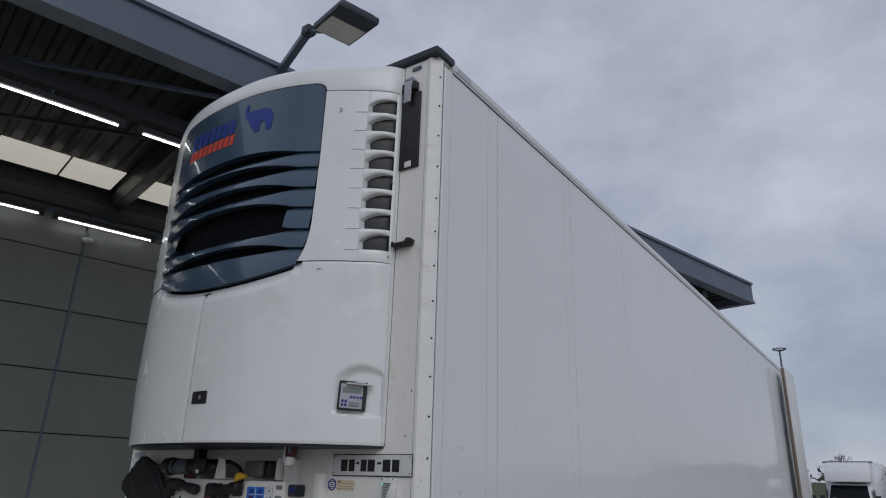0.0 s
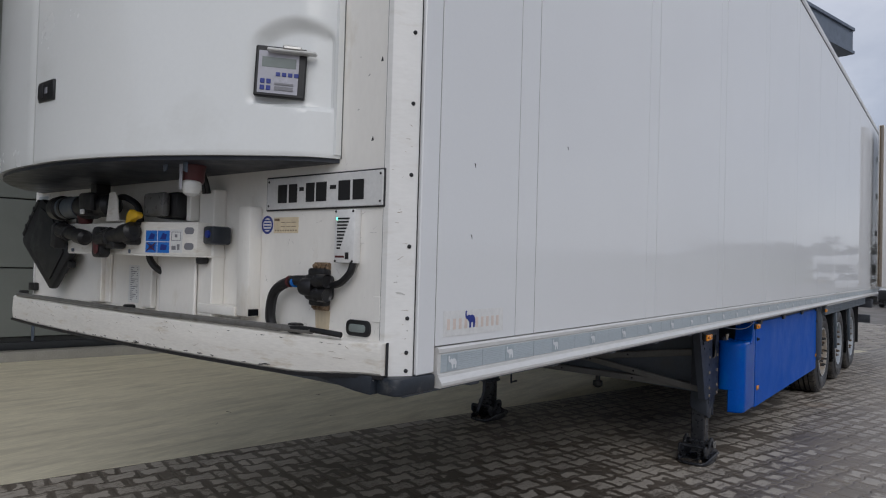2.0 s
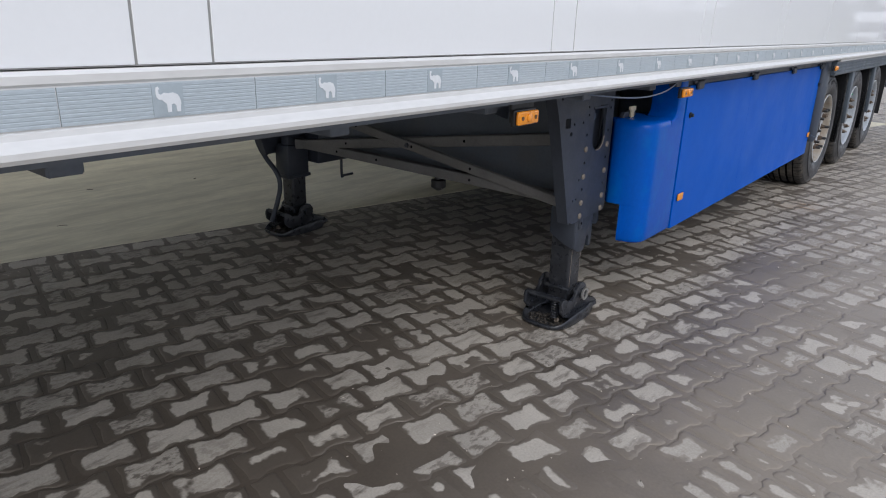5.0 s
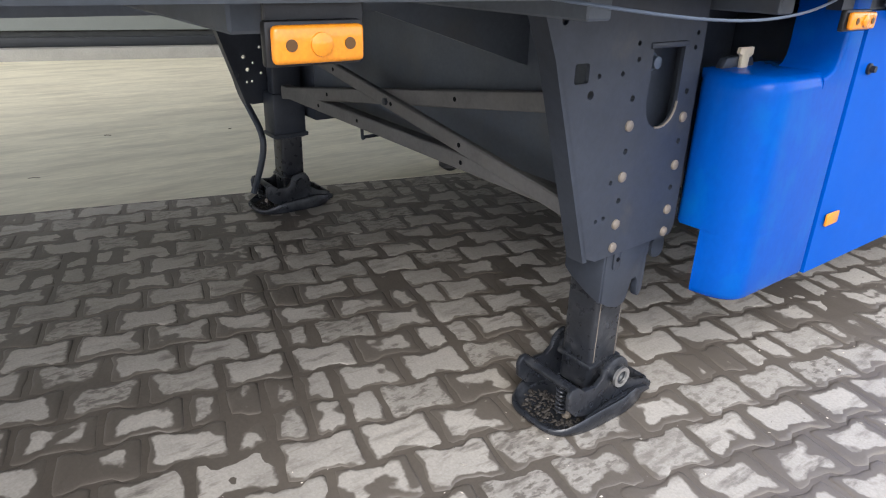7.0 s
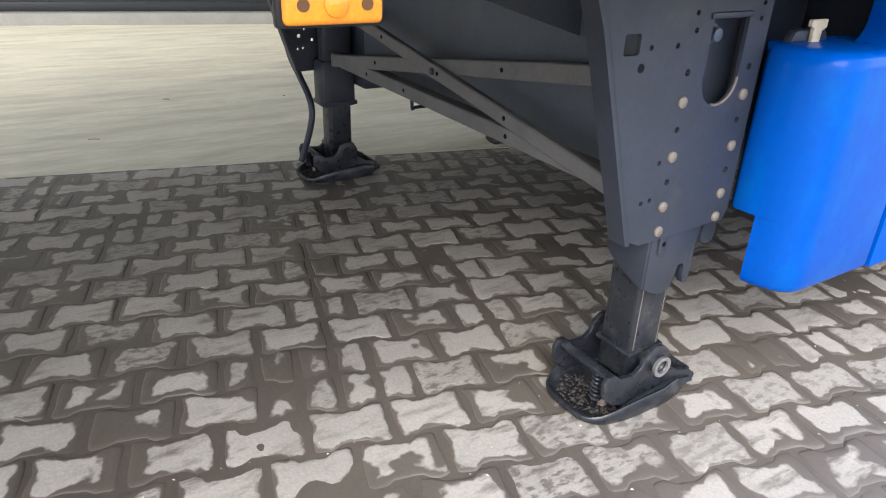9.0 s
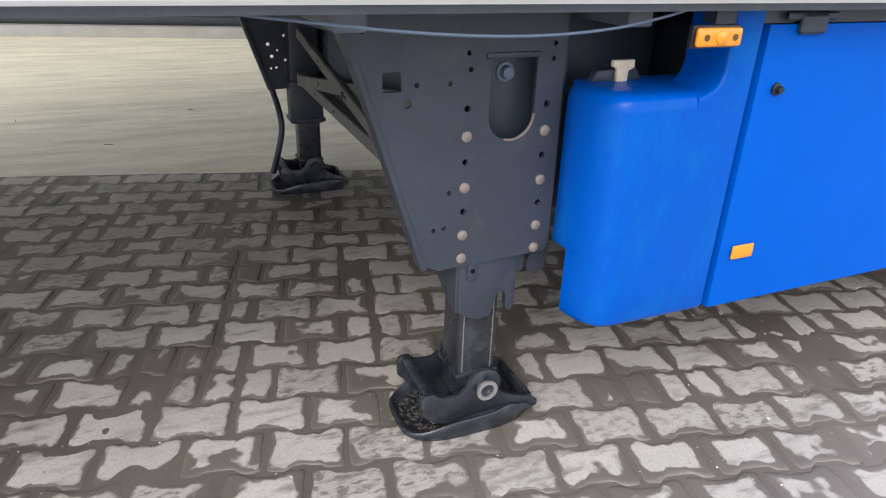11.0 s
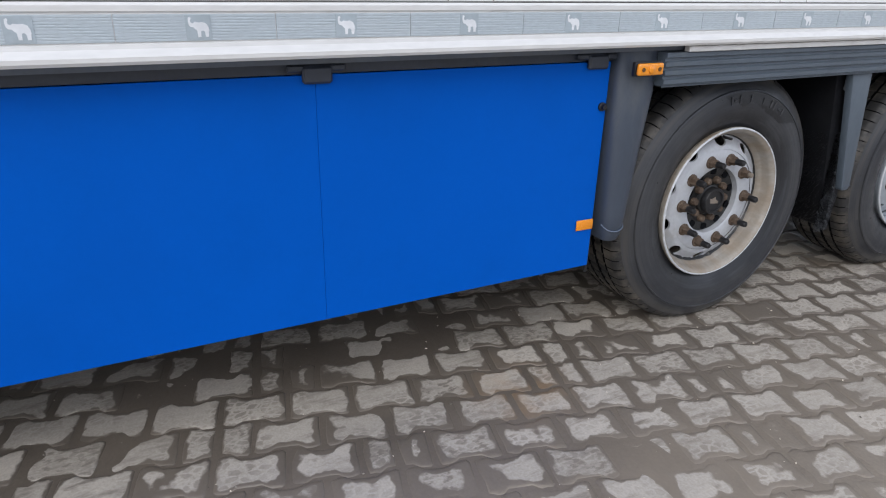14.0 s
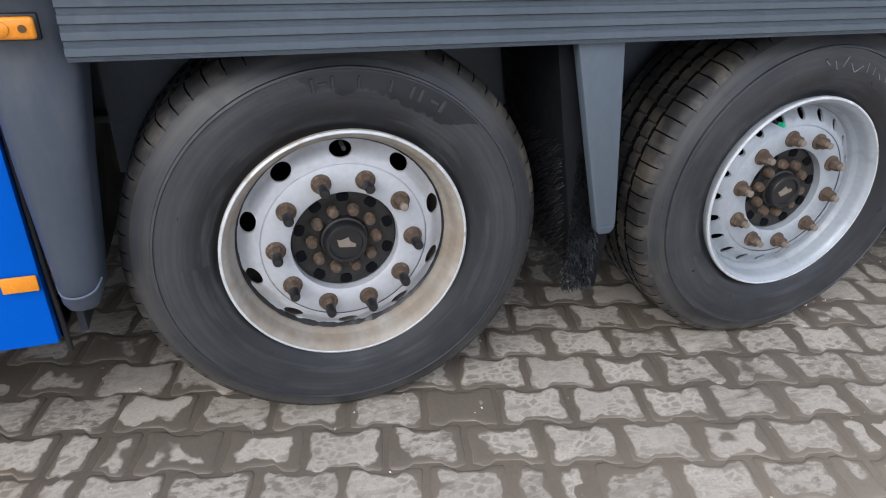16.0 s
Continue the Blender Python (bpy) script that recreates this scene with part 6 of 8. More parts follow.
# side shells with eight arched vents each
VENTS = [3.815 - 0.129 * k for k in range(8)]
for sg in (1, -1):
    def xs(d):
        """Distance from the shell's outer edge inwards."""
        return UX + sg * ((UW + (0.02 if d > 0.03 else 0.0) if sg == 1 else UWL) - d)
    bm = bmesh.new()
    n = 40
    own = bmesh.new()
    cols = []
    for j in range(n + 1):
        z = 2.792 + (3.918 - 2.792) * j / n
        xa = UX + sg * (grille_edge(z) + 0.006)
        row = []
        for i in range(9):
            x = xa + (xs(0.170) - xa) * i / 8
            row.append(own.verts.new((x, unit_y(x, z), z)))
        row.append(own.verts.new((row[-1].co.x, row[-1].co.y + 0.05, z)))
        row.insert(0, own.verts.new((xa, unit_y(xa, z) + 0.05, z)))
        cols.append(row)
    for a, b in zip(cols, cols[1:]):
        for i in range(len(a) - 1):
            own.faces.new((a[i], a[i + 1], b[i + 1], b[i]))
    merge(bm, own)
    lo, hi = min(xs(0.040), xs(0.0)), max(xs(0.040), xs(0.0))
    shell(lo, hi, 2.792, 3.918, 0.06, 4, 30, bm=bm)
    lo, hi = min(xs(0.170), xs(0.040)), max(xs(0.170), xs(0.040))
    def arch(zc):
        def top(x):
            u = (xs(0) - x) * sg
            k = max(0.0, min(1.0, (u - 0.04) / 0.13))
            return zc - 0.046 + 0.094 * (1 - k ** 2.2) ** 0.55
        return top
    def flat(zc):
        return lambda x: zc - 0.050
    tops = [arch(z) for z in VENTS]
    def hood(x, z, u, v):
        return 0.009 * math.sin(math.pi * min(1, v * 1.0)) ** 0.6
    shell(lo, hi, tops[0], 3.918, 0.06, 14, 6, bm=bm)
    for k in range(7):
        shell(lo, hi, tops[k + 1], flat(VENTS[k]), 0.06, 14, 5, bm=bm, lift=hood)
    shell(lo, hi, 2.792, flat(VENTS[7]), 0.06, 14, 5, bm=bm)
    for zc in VENTS:
        a, b = sorted((xs(0.235), xs(0.170)))
        shell(a, b, zc - 0.054, zc - 0.046, 0.02, 6, 2, -0.006, bm=bm)
    side = part("vent_shell", bm, WHITE_SHELL, unit, "white side shell with eight arched vents")
    for zc in VENTS:
        a, b = sorted((xs(0.165), xs(0.045)))
        # black sheet stands in for the unlit inside of the vent
        part("vent_louvre", shell(a, b, zc - 0.055, zc + 0.052, 0.01, 6, 3, 0.034), PLASTIC, side)
    for zz in (2.83, 3.30, 3.80):
        xx = xs(0.018)
        part("shell_bolt", lathe([(0, 0.008), (-0.006, 0.008), (-0.008, 0.004)], 12, "y", at=(xx, unit_y(xx, zz), zz)), STEEL, side)
    xx = UX + sg * 0.755
    part("shell_bolt", lathe([(0.0, 0.016), (-0.004, 0.016), (-0.005, 0.010), (0.0, 0.009)], 16, "y", at=(xx, unit_y(xx, 3.78) + 0.001, 3.78)), STEEL, side)
    part("shell_edge", shell(*sorted((UX + sg * 0.60, xs(0.002))), 2.786, 2.794, 0.03, 20, 2, 0.012), RUBBER, unit)
    part("flank", block(*sorted((xs(0.012), xs(0.0))), -0.03, 0.0, UZ0 + 0.01, UZ1 - 0.02), WHITE_SHELL, unit)

# grille: head panel and louvre slats with tapering slots between them
SLOTS = [3.497, 3.391, 3.258, 3.128, 2.990, 2.872]


def slot_h(x, k):
    v = min(1.0, abs(x - UX) / 0.54)
    return (0.032, 0.037, 0.040, 0.044, 0.040, 0.032)[k] * (1 - v ** 2.8) + 0.0018


def slot_mid(x, k):
    return SLOTS[k] + 0.012 * (1 - (abs(x - UX) / 0.655) ** 2)


def slat(zlo, zhi, bm, off=0.0, x0=None, x1=None):
    n = 44
    own = bmesh.new()
    cols = []
    for i in range(n + 1):
        t = -1 + 2 * i / n
        row = []
        for j in range(7):
            x = UX + t * 0.655
            a, b = zlo(x), zhi(x)
            z = a + (b - a) * j / 6
            w = grille_edge(z)
            x = UX + t * w if x0 is None else x0 + (x1 - x0) * i / n
            a, b = zlo(x), zhi(x)
            z = a + (b - a) * j / 6
            u = j / 6
            row.append(own.verts.new((x, unit_y(x, z) + off + 0.022 * u ** 1.5 - 0.004, z)))
        row.append(own.verts.new((row[-1].co.x, row[-1].co.y + 0.04, row[-1].co.z)))
        row.insert(0, own.verts.new((row[0].co.x, row[0].co.y + 0.05, row[0].co.z)))
        cols.append(row)
    for a, b in zip(cols, cols[1:]):
        for j in range(len(a) - 1):
            own.faces.new((a[j], b[j], b[j + 1], a[j + 1]))
    merge(bm, own)


# black sheet behind the slats carries the shade of the grille's inside
grille = part("grille_backing", shell(GX0 + 0.01, GX1 - 0.01, lambda x: grille_bottom(x) + 0.01, 3.97, 0.02, 30, 10, 0.055), HOLLOW_SHADE, unit)
bm = bmesh.new()
n = 120
head_cols = []
for i in range(n + 1):
    t = -1 + 2 * i / n
    row = []
    for j in range(9):
        x = UX + t * 0.655
        a = slot_mid(x, 0) + slot_h(x, 0)
        b = 3.977 - 0.060 * (1 - math.sqrt(1 - max(0.0, (abs(t) - 0.895) / 0.105) ** 2))
        z = a + (b - a) * j / 8
        x = UX + t * grille_edge(z)
        row.append(bm.verts.new((x, unit_y(x, z) + 0.002, z)))
    row.insert(0, bm.verts.new((row[0].co.x, row[0].co.y + 0.05, row[0].co.z)))
    head_cols.append(row)
for a, b in zip(head_cols, head_cols[1:]):
    for j in range(len(a) - 1):
        bm.faces.new((a[j], b[j], b[j + 1], a[j + 1]))
head = part("grille_head", bm, GRILLE, unit, "slate-blue grille head panel")
for k in range(6):
    bm = bmesh.new()
    low = (lambda x, k=k: slot_mid(x, k + 1) + slot_h(x, k + 1)) if k < 5 else (lambda x: grille_bottom(x))
    top = lambda x, k=k: slot_mid(x, k) - slot_h(x, k)
    if k == 3:
        slat(low, top, bm, 0.0, UX + 0.49, UX + 0.645)
        part("louvre_slat", bm, GRILLE, unit, "short slate-blue louvre stub")
        bm = bmesh.new()
        slat(low, top, bm, 0.0, UX - 0.645, UX - 0.46)
    else:
        slat(low, top, bm)
    part("louvre_slat", bm, GRILLE, unit, "slate-blue curved louvre slat")


def shell_print(outline, mat, nm, parent, lift=0.0035):
    """A flat print that follows the shell. Outline in x, z."""
    bm = bmesh.new()
    bm.faces.new([bm.verts.new((x, 0, z)) for x, z in outline])
    bmesh.ops.triangulate(bm, faces=bm.faces[:])
    bmesh.ops.subdivide_edges(bm, edges=bm.edges[:], cuts=4, use_grid_fill=True)
    for v in bm.verts:
        v.co.y = unit_y(v.co.x, v.co.z) - lift + 0.002
    return part(nm, bm, mat, parent)


for k in range(7):
    a = -1.775 + 0.069 * k
    shell_print([(a, 3.742), (a + 0.050, 3.742), (a + 0.066, 3.846), (a + 0.016, 3.846)], INK_BLUE, "brand_bar", head)
for k in range(9):
    a = -1.785 + 0.055 * k
    shell_print([(a, 3.655), (a + 0.043, 3.655), (a + 0.055, 3.728), (a + 0.012, 3.728)], INK_RED, "brand_bar", head)
shell_print(beast(-1.222, -0.975, 3.690, 3.915), INK_BLUE, "brand_shape", head)

# door handle, display with flap, recess
hx, hz = -1.255, 2.03
hd = part("door_latch", block(hx - 0.062, hx + 0.062, unit_y(hx, hz) - 0.006, unit_y(hx, hz) + 0.02, hz - 0.036, hz + 0.036, 0.006), PLASTIC, unit, "black recessed door latch")
part("latch_button", block(hx + 0.0, hx + 0.02, unit_y(hx, hz) - 0.009, unit_y(hx, hz) - 0.005, hz - 0.012, hz + 0.012, 0.002, 1), STICKER_GREY, hd)
part("latch_pull", block(hx - 0.055, hx - 0.015, unit_y(hx, hz) - 0.010, unit_y(hx, hz) - 0.004, hz - 0.025, hz + 0.025, 0.003), RUBBER, hd)
ang = math.atan2(unit_y(-0.30, 2) - unit_y(-0.46, 2), 0.16)
M_D = Matrix.Translation((-0.392, unit_y(-0.392, 2.03) + 0.022, 2.035)) @ Matrix.Rotation(ang * 1.25, 4, "Z") @ Matrix.Rotation(radians(2.0), 4, "Y")
disp = part("control_panel", block(-0.080, 0.070, -0.022, 0.0, -0.076, 0.076, 0.004, 1), PLASTIC, unit, "small grey display with keys under a raised flap")
disp.matrix_basis = M_D
part("display", block(-0.060, 0.040, -0.0245, -0.0236, 0.012, 0.042), SCREEN, disp)
part("display_label", block(-0.070, 0.048, -0.0235, -0.0221, -0.066, 0.060), KEY_PLATE, disp)
for k in range(4):
    part("key", block(-0.018 + 0.018 * k, -0.005 + 0.018 * k, -0.026, -0.0233, -0.014, -0.002, 0.001, 1), INK_BLUE, disp)
for k in range(2):
    for j in range(2):
        part("key", block(-0.062 + 0.018 * k, -0.049 + 0.018 * k, -0.026, -0.0233, -0.058 + 0.02 * j, -0.044 + 0.02 * j, 0.001, 1), INK_BLUE, disp)
part("label_bar", block(-0.02, 0.035, -0.026, -0.0233, -0.056, -0.045), STICKER_GREY, disp)
part("label_bar", block(-0.02, 0.035, -0.026, -0.0233, -0.040, -0.034), STICKER_GREY, disp)
part("flap", block(-0.045, 0.10, -0.050, -0.020, 0.055, 0.064, 0.003, 1), LENS_CLEAR, disp, "raised clear flap")
part("flap", block(0.0, 0.055, -0.053, -0.018, 0.062, 0.074, 0.003, 1), STEEL, disp)
part("side_decal", shell(UX - UW + 0.01, UX - UW + 0.10, 1.90, 2.30, 0.001, 4, 4, -0.002), STICKER, unit)
part("scratch", prism([(-0.66, 2.735), (-0.60, 2.742), (-0.55, 2.738), (-0.60, 2.736)], "y", unit_y(-0.6, 2.7) - 0.002, unit_y(-0.6, 2.7) + 0.0), STICKER_GREY, unit)

# the far flank leans out above the lower corner
for ob in unit.children_recursive:
    for v in ob.data.vertices:
        if v.co.x < UX:
            k = max(0.0, min(1.0, (v.co.z - UZ0) / 0.5))
            v.co.x = UX - (UX - v.co.x) * (1 + 0.036 * k * k * (3 - 2 * k))

# ---- equipment on the front wall (parts of the trailer) ----
def fpart(nm, bm, mat, label=""):
    return part(nm, bm, mat, trailer, label)


np_ = fpart("number_plate", block(-0.610, -0.072, -0.014, -0.004, 1.637, 1.742, 0.003, 1), PLATE, "white number plate with black bars")
part("plate_edge", block(-0.614, -0.068, -0.012, -0.005, 1.633, 1.746, 0.003, 1), INK, np_)
for a, b in ((-0.548, -0.503), (-0.492, -0.452), (-0.440, -0.420), (-0.408, -0.368), (-0.360, -0.312), (-0.296, -0.270), (-0.258, -0.208), (-0.196, -0.150)):
    tall = (b - a) > 0.03
    part("plate_bar", block(a, b, -0.0155, -0.0141, 1.658 if tall else 1.694, 1.718 if tall else 1.706), INK, np_)
for a in (-0.598, -0.084):
    for z in (1.650, 1.730):
        part("plate_screw", lathe([(-0.014, 0.004), (-0.016, 0.003)], 8, "y", at=(a, 0, z)), INK, np_)
# signal device below the plate
dv = fpart("fill_indicator", block(-0.250, -0.165, -0.034, -0.004, 1.468, 1.628, 0.005), STICKER, "white ten-bar indicator box")
for k in range(10):
    w = 0.052 - 0.0042 * k
    part("indicator_bar", block(-0.237, -0.237 + w, -0.0352, -0.0341, 1.598 - 0.0098 * k, 1.603 - 0.0098 * k), INK, dv)
part("indicator_led", block(-0.240, -0.236, -0.0356, -0.0352, 1.597, 1.604), LED_GREEN, dv)
part("indicator_mark", block(-0.243, -0.205, -0.0352, -0.0341, 1.484, 1.490), RED, dv)
part("indicator_mark", block(-0.200, -0.186, -0.0352, -0.0341, 1.480, 1.500), INK, dv)
for a in (-0.244, -0.171):
    for z in (1.474, 1.622):
        part("indicator_screw", lathe([(-0.034, 0.004), (-0.036, 0.003)], 8, "y", at=(a, 0, z)), INK, dv)
# stickers
st = fpart("round_sticker", lathe([(-0.0052, 0.001), (-0.0052, 0.030), (-0.004, 0.030)], 24, "y", at=(-0.612, 0, 1.588)), STICKER, "round blue and white sticker")
part("sticker_ring", lathe([(-0.0058, 0.031), (-0.0058, 0.023), (-0.0053, 0.023), (-0.0053, 0.031)], 24, "y", at=(-0.612, 0, 1.588), closed=True), INK_BLUE, st)
for k in range(4):
    part("sticker_bar", block(-0.630, -0.594, -0.0060, -0.0053, 1.571 + 0.010 * k, 1.575 + 0.010 * k), INK_BLUE, st)
st = fpart("type_sticker", block(-0.578, -0.452, -0.0052, -0.004, 1.560, 1.612), STICKER_BEIGE, "small beige type sticker")
for k in range(9):
    part("sticker_bar", block(-0.570 + 0.013 * k, -0.563 + 0.013 * k, -0.0058, -0.0053, 1.566, 1.571), SCRATCH, st)
for k in range(6):
    part("sticker_bar", block(-0.540 + 0.027 * (k % 3), -0.518 + 0.027 * (k % 3), -0.0058, -0.0053, 1.580 + 0.014 * (k // 3), 1.5825 + 0.014 * (k // 3)), SCRATCH, st)
part("sticker_bar", block(-0.575, -0.548, -0.0058, -0.0053, 1.600, 1.608), BRASS, st)
# junction box with hoses
jb = fpart("junction_box", block(-0.408, -0.300, -0.050, -0.004, 1.350, 1.432, 0.018, 3), PLASTIC, "black junction box with corrugated hoses")
for z in (1.370, 1.412):
    part("box_gland", lathe([(-0.295, 0.016), (-0.290, 0.021), (-0.315, 0.021), (-0.345, 0.019)][::-1], 18, at=(0, -0.052, z)), PLASTIC, jb)
    part("box_gland", lathe([(-0.050, 0.020), (-0.066, 0.019), (-0.070, 0.013), (-0.070, 0.001)], 18, "y", at=(-0.325, 0, z)), PLASTIC, jb)
part("box_bulge", lathe([(-0.410, 0.018), (-0.402, 0.027), (-0.365, 0.029), (-0.350, 0.022)], 18, at=(0, -0.046, 1.392)), PLASTIC, jb)
for z in (1.444, 1.320):
    tb = part("terminal_block", block(-0.388, -0.326, -0.022, -0.004, z, z + 0.024, 0.003, 1), BRASS, jb)
    for k in range(3):
        part("terminal_nut", lathe([(-0.022, 0.007), (-0.030, 0.007), (-0.031, 0.004)], 8, "y", at=(-0.378 + 0.021 * k, 0, z + 0.012)), BRASS, tb)
part("box_lid", block(-0.396, -0.324, -0.040, -0.004, 1.424, 1.450, 0.008), PLASTIC, jb)
part("box_lid", block(-0.392, -0.322, -0.038, -0.004, 1.334, 1.356, 0.008), PLASTIC, jb)
part("run_mark", prism([(-0.395, 1.319), (-0.325, 1.319), (-0.330, 1.25), (-0.340, 1.245), (-0.372, 1.246), (-0.388, 1.25)], "y", -0.0050, -0.004), RUN, jb)
part("hose", pipe([(-0.30, -0.03, 1.398), (-0.255, -0.03, 1.410), (-0.220, -0.028, 1.440), (-0.210, -0.025, 1.470)], 0.011), PLASTIC, jb)
part("hose", pipe([(-0.405, -0.035, 1.41), (-0.47, -0.045, 1.405), (-0.545, -0.045, 1.370), (-0.572, -0.04, 1.300), (-0.565, -0.035, 1.250)], 0.0165), PLASTIC, jb)
part("hose_clip", lathe([(-0.475, 0.019), (-0.465, 0.019)], 14, at=(0, -0.044, 1.405)), RED, jb)
part("hose_clip", lathe([(-0.455, 0.018), (-0.445, 0.018)], 14, at=(0, -0.042, 1.405)), STICKER_BLUE, jb)
part("hose_end", block(-0.590, -0.510, -0.050, -0.01, 1.236, 1.262, 0.006), PLASTIC, jb)
jb.location.x = 0.036
# lamp, rod, upright, shelf
lp = fpart("oval_lamp", prism(rounded(0.100, 0.048, 0.018, 5, -0.162, 1.278), "y", -0.012, -0.004, 0.003), PLASTIC, "small oval lamp in a black frame")
part("lamp_lens", prism(rounded(0.068, 0.024, 0.010, 5, -0.162, 1.278), "y", -0.016, -0.0121, 0.003), SCREEN, lp)
fpart("grab_rod", pipe([(-2.50, -0.090, 1.2565), (-1.29, -0.108, 1.2575), (-0.30, -0.066, 1.262)], 0.0105), ROD_GREY, "long grey metal rod along the channel")
fpart("rod_hook", pipe([(-0.39, -0.072, 1.263), (-0.33, -0.070, 1.266), (-0.24, -0.060, 1.262), (-0.19, -0.05, 1.258)], 0.0085), PLASTIC)
for a in (-2.50, -1.36, -0.40):
    fpart("rod_clip", block(a - 0.022, a + 0.022, bumper_y(a) + 0.012, bumper_y(a) + 0.045, 1.2455, 1.277, 0.006), PLASTIC)
fpart("rod_shelf", block(-2.55, -0.24, -0.030, -0.004, 1.2455, 1.2545), WHITE_FRONT)
fpart("inspection_plate", block(-0.108, -0.078, -0.008, -0.004, 1.30, 1.375, 0.002, 1), WHITE_FRONT)
fpart("corner_lamp", block(-2.545, -2.475, -0.03, -0.004, 1.275, 1.315, 0.006), PLASTIC)
fpart("cable_duct", block(-0.706, -0.640, -0.055, -0.004, 1.277, 1.648, 0.006), WHITE_FRONT, "white vertical cable duct")
fpart("cable_duct", block(-0.934, -0.706, -0.060, -0.004, 1.274, 1.308, 0.005), WHITE_FRONT)
# open end of the duct: a black block carries the shade inside
fpart("duct_end", block(-0.6399, -0.636, -0.052, -0.012, 1.280, 1.303, 0.001, 1), HOLLOW_SHADE)
for a, b, z0, z1, d in ((-1.857, -1.735, 1.262, 1.475, 0.035), (-1.735, -1.69, 1.262, 1.475, 0.018), (-1.385, -1.315, 1.262, 1.475, 0.030), (-0.948, -0.853, 1.262, 1.716, 0.055)):
    fpart("wall_post", block(a, b, -d, -0.004, z0, z1, 0.004, 1), WHITE_FRONT)
fpart("hanging_panel", block(-1.173, -0.935, -0.072, -0.059, 1.258, 1.473, 0.004, 1), WHITE_FRONT, "white hanging metal panel")
for a, z0, z1 in ((-1.545, 1.272, 1.430), (-1.295, 1.258, 1.440)):
    dc = fpart("data_sticker", block(a, a + 0.085, -0.0056, -0.004, z0, z1), STICKER, "white data sticker with grey print")
    for k in range(18):
        part("sticker_bar", block(a + 0.016, a + 0.030 + 0.011 * ((k * 5) % 4), -0.0064, -0.0057, z0 + 0.010 + 0.008 * k, z0 + 0.0130 + 0.008 * k), STICKER_GREY, dc)
        if k % 3:
            part("sticker_bar", block(a + 0.066, a + 0.074, -0.0064, -0.0057, z0 + 0.010 + 0.008 * k, z0 + 0.0130 + 0.008 * k), STICKER_GREY, dc)
for z0, z1 in ((1.66, 1.70), (1.715, 1.765)):
    dc = fpart("corner_sticker", block(-2.53, -2.38, -0.0056, -0.004, z0, z1), STICKER)
    part("sticker_bar", block(-2.51, -2.40, -0.0064, -0.0057, z0 + 0.01, z1 - 0.01), STRIP, dc)
# coupling bracket
HAT = [(-1.765, -0.004), (-1.765, -0.165), (-1.110, -0.172), (-0.862, -0.112), (-0.862, -0.004)]      # bent in plan
SLOPE = Matrix.Translation((-1.110, -0.172, 0)) @ Matrix.Rotation(math.atan2(0.060, 0.248), 4, "Z")
br = fpart("coupling_bracket", prism(HAT, "z", 1.478, 1.595, 0.003), WHITE_WORN, "white bent bracket with couplings and sockets")
part("bracket_return", prism([(-1.762, -0.004), (-1.762, -0.162), (-1.110, -0.169), (-0.868, -0.110), (-0.850, -0.080), (-0.850, -0.004)], "z", 1.472, 1.4779), WHITE_WORN, br)
def on_slope(name, bm, mat, under=None, label=""):
    ob = part(name, bm, mat, under or br, label)
    if under is None:
        ob.matrix_local = SLOPE
    return ob


# slots aren't cut: flat grey patches carry their inner shade
for z in (1.509, 1.564):
    on_slope("slot_hole", prism(rounded(0.044, 0.024, 0.0115, 4, 0.219, z), "y", -0.0012, -0.0002), STICKER_GREY)
lb = on_slope("bracket_label", block(0.010, 0.126, -0.0012, -0.0002, 1.484, 1.564), STICKER_BLUE, None, "blue pictogram sticker")
for a in (0.012, 0.070):
    on_slope("label_field", prism([(a + 0.012, 1.494), (a + 0.042, 1.494), (a + 0.044, 1.512), (a + 0.016, 1.516)], "y", -0.0020, -0.0013), INK_BLUE, lb)
    on_slope("label_field", prism([(a + 0.010, 1.532), (a + 0.038, 1.532), (a + 0.044, 1.550), (a + 0.024, 1.556)], "y", -0.0020, -0.0013), INK_BLUE, lb)
on_slope("label_line", block(0.010, 0.126, -0.0022, -0.0013, 1.5225, 1.5250), STICKER, lb)
on_slope("label_line", block(0.0668, 0.0690, -0.0022, -0.0013, 1.484, 1.564), STICKER, lb)
on_slope("label_cross", beam((0.016, -0.0026, 1.490), (0.060, -0.0026, 1.520), 0.001, 0.004, bev=0), RED, lb)
on_slope("label_cross", beam((0.016, -0.0026, 1.520), (0.060, -0.0026, 1.490), 0.001, 0.004, bev=0), RED, lb)
lw = on_slope("test_label", block(0.130, 0.188, -0.0012, -0.0002, 1.486, 1.568), STICKER, None, "white test sticker")
for a, b, z0, z1 in ((0.136, 0.180, 1.528, 1.5300), (0.136, 0.180, 1.558, 1.5600), (0.136, 0.138, 1.528, 1.560), (0.178, 0.180, 1.528, 1.560), (0.152, 0.164, 1.540, 1.551), (0.138, 0.158, 1.496, 1.510), (0.164, 0.176, 1.496, 1.516)):
    on_slope("label_line", block(a, b, -0.0018, -0.0013, z0, z1), STICKER_GREY, lw)


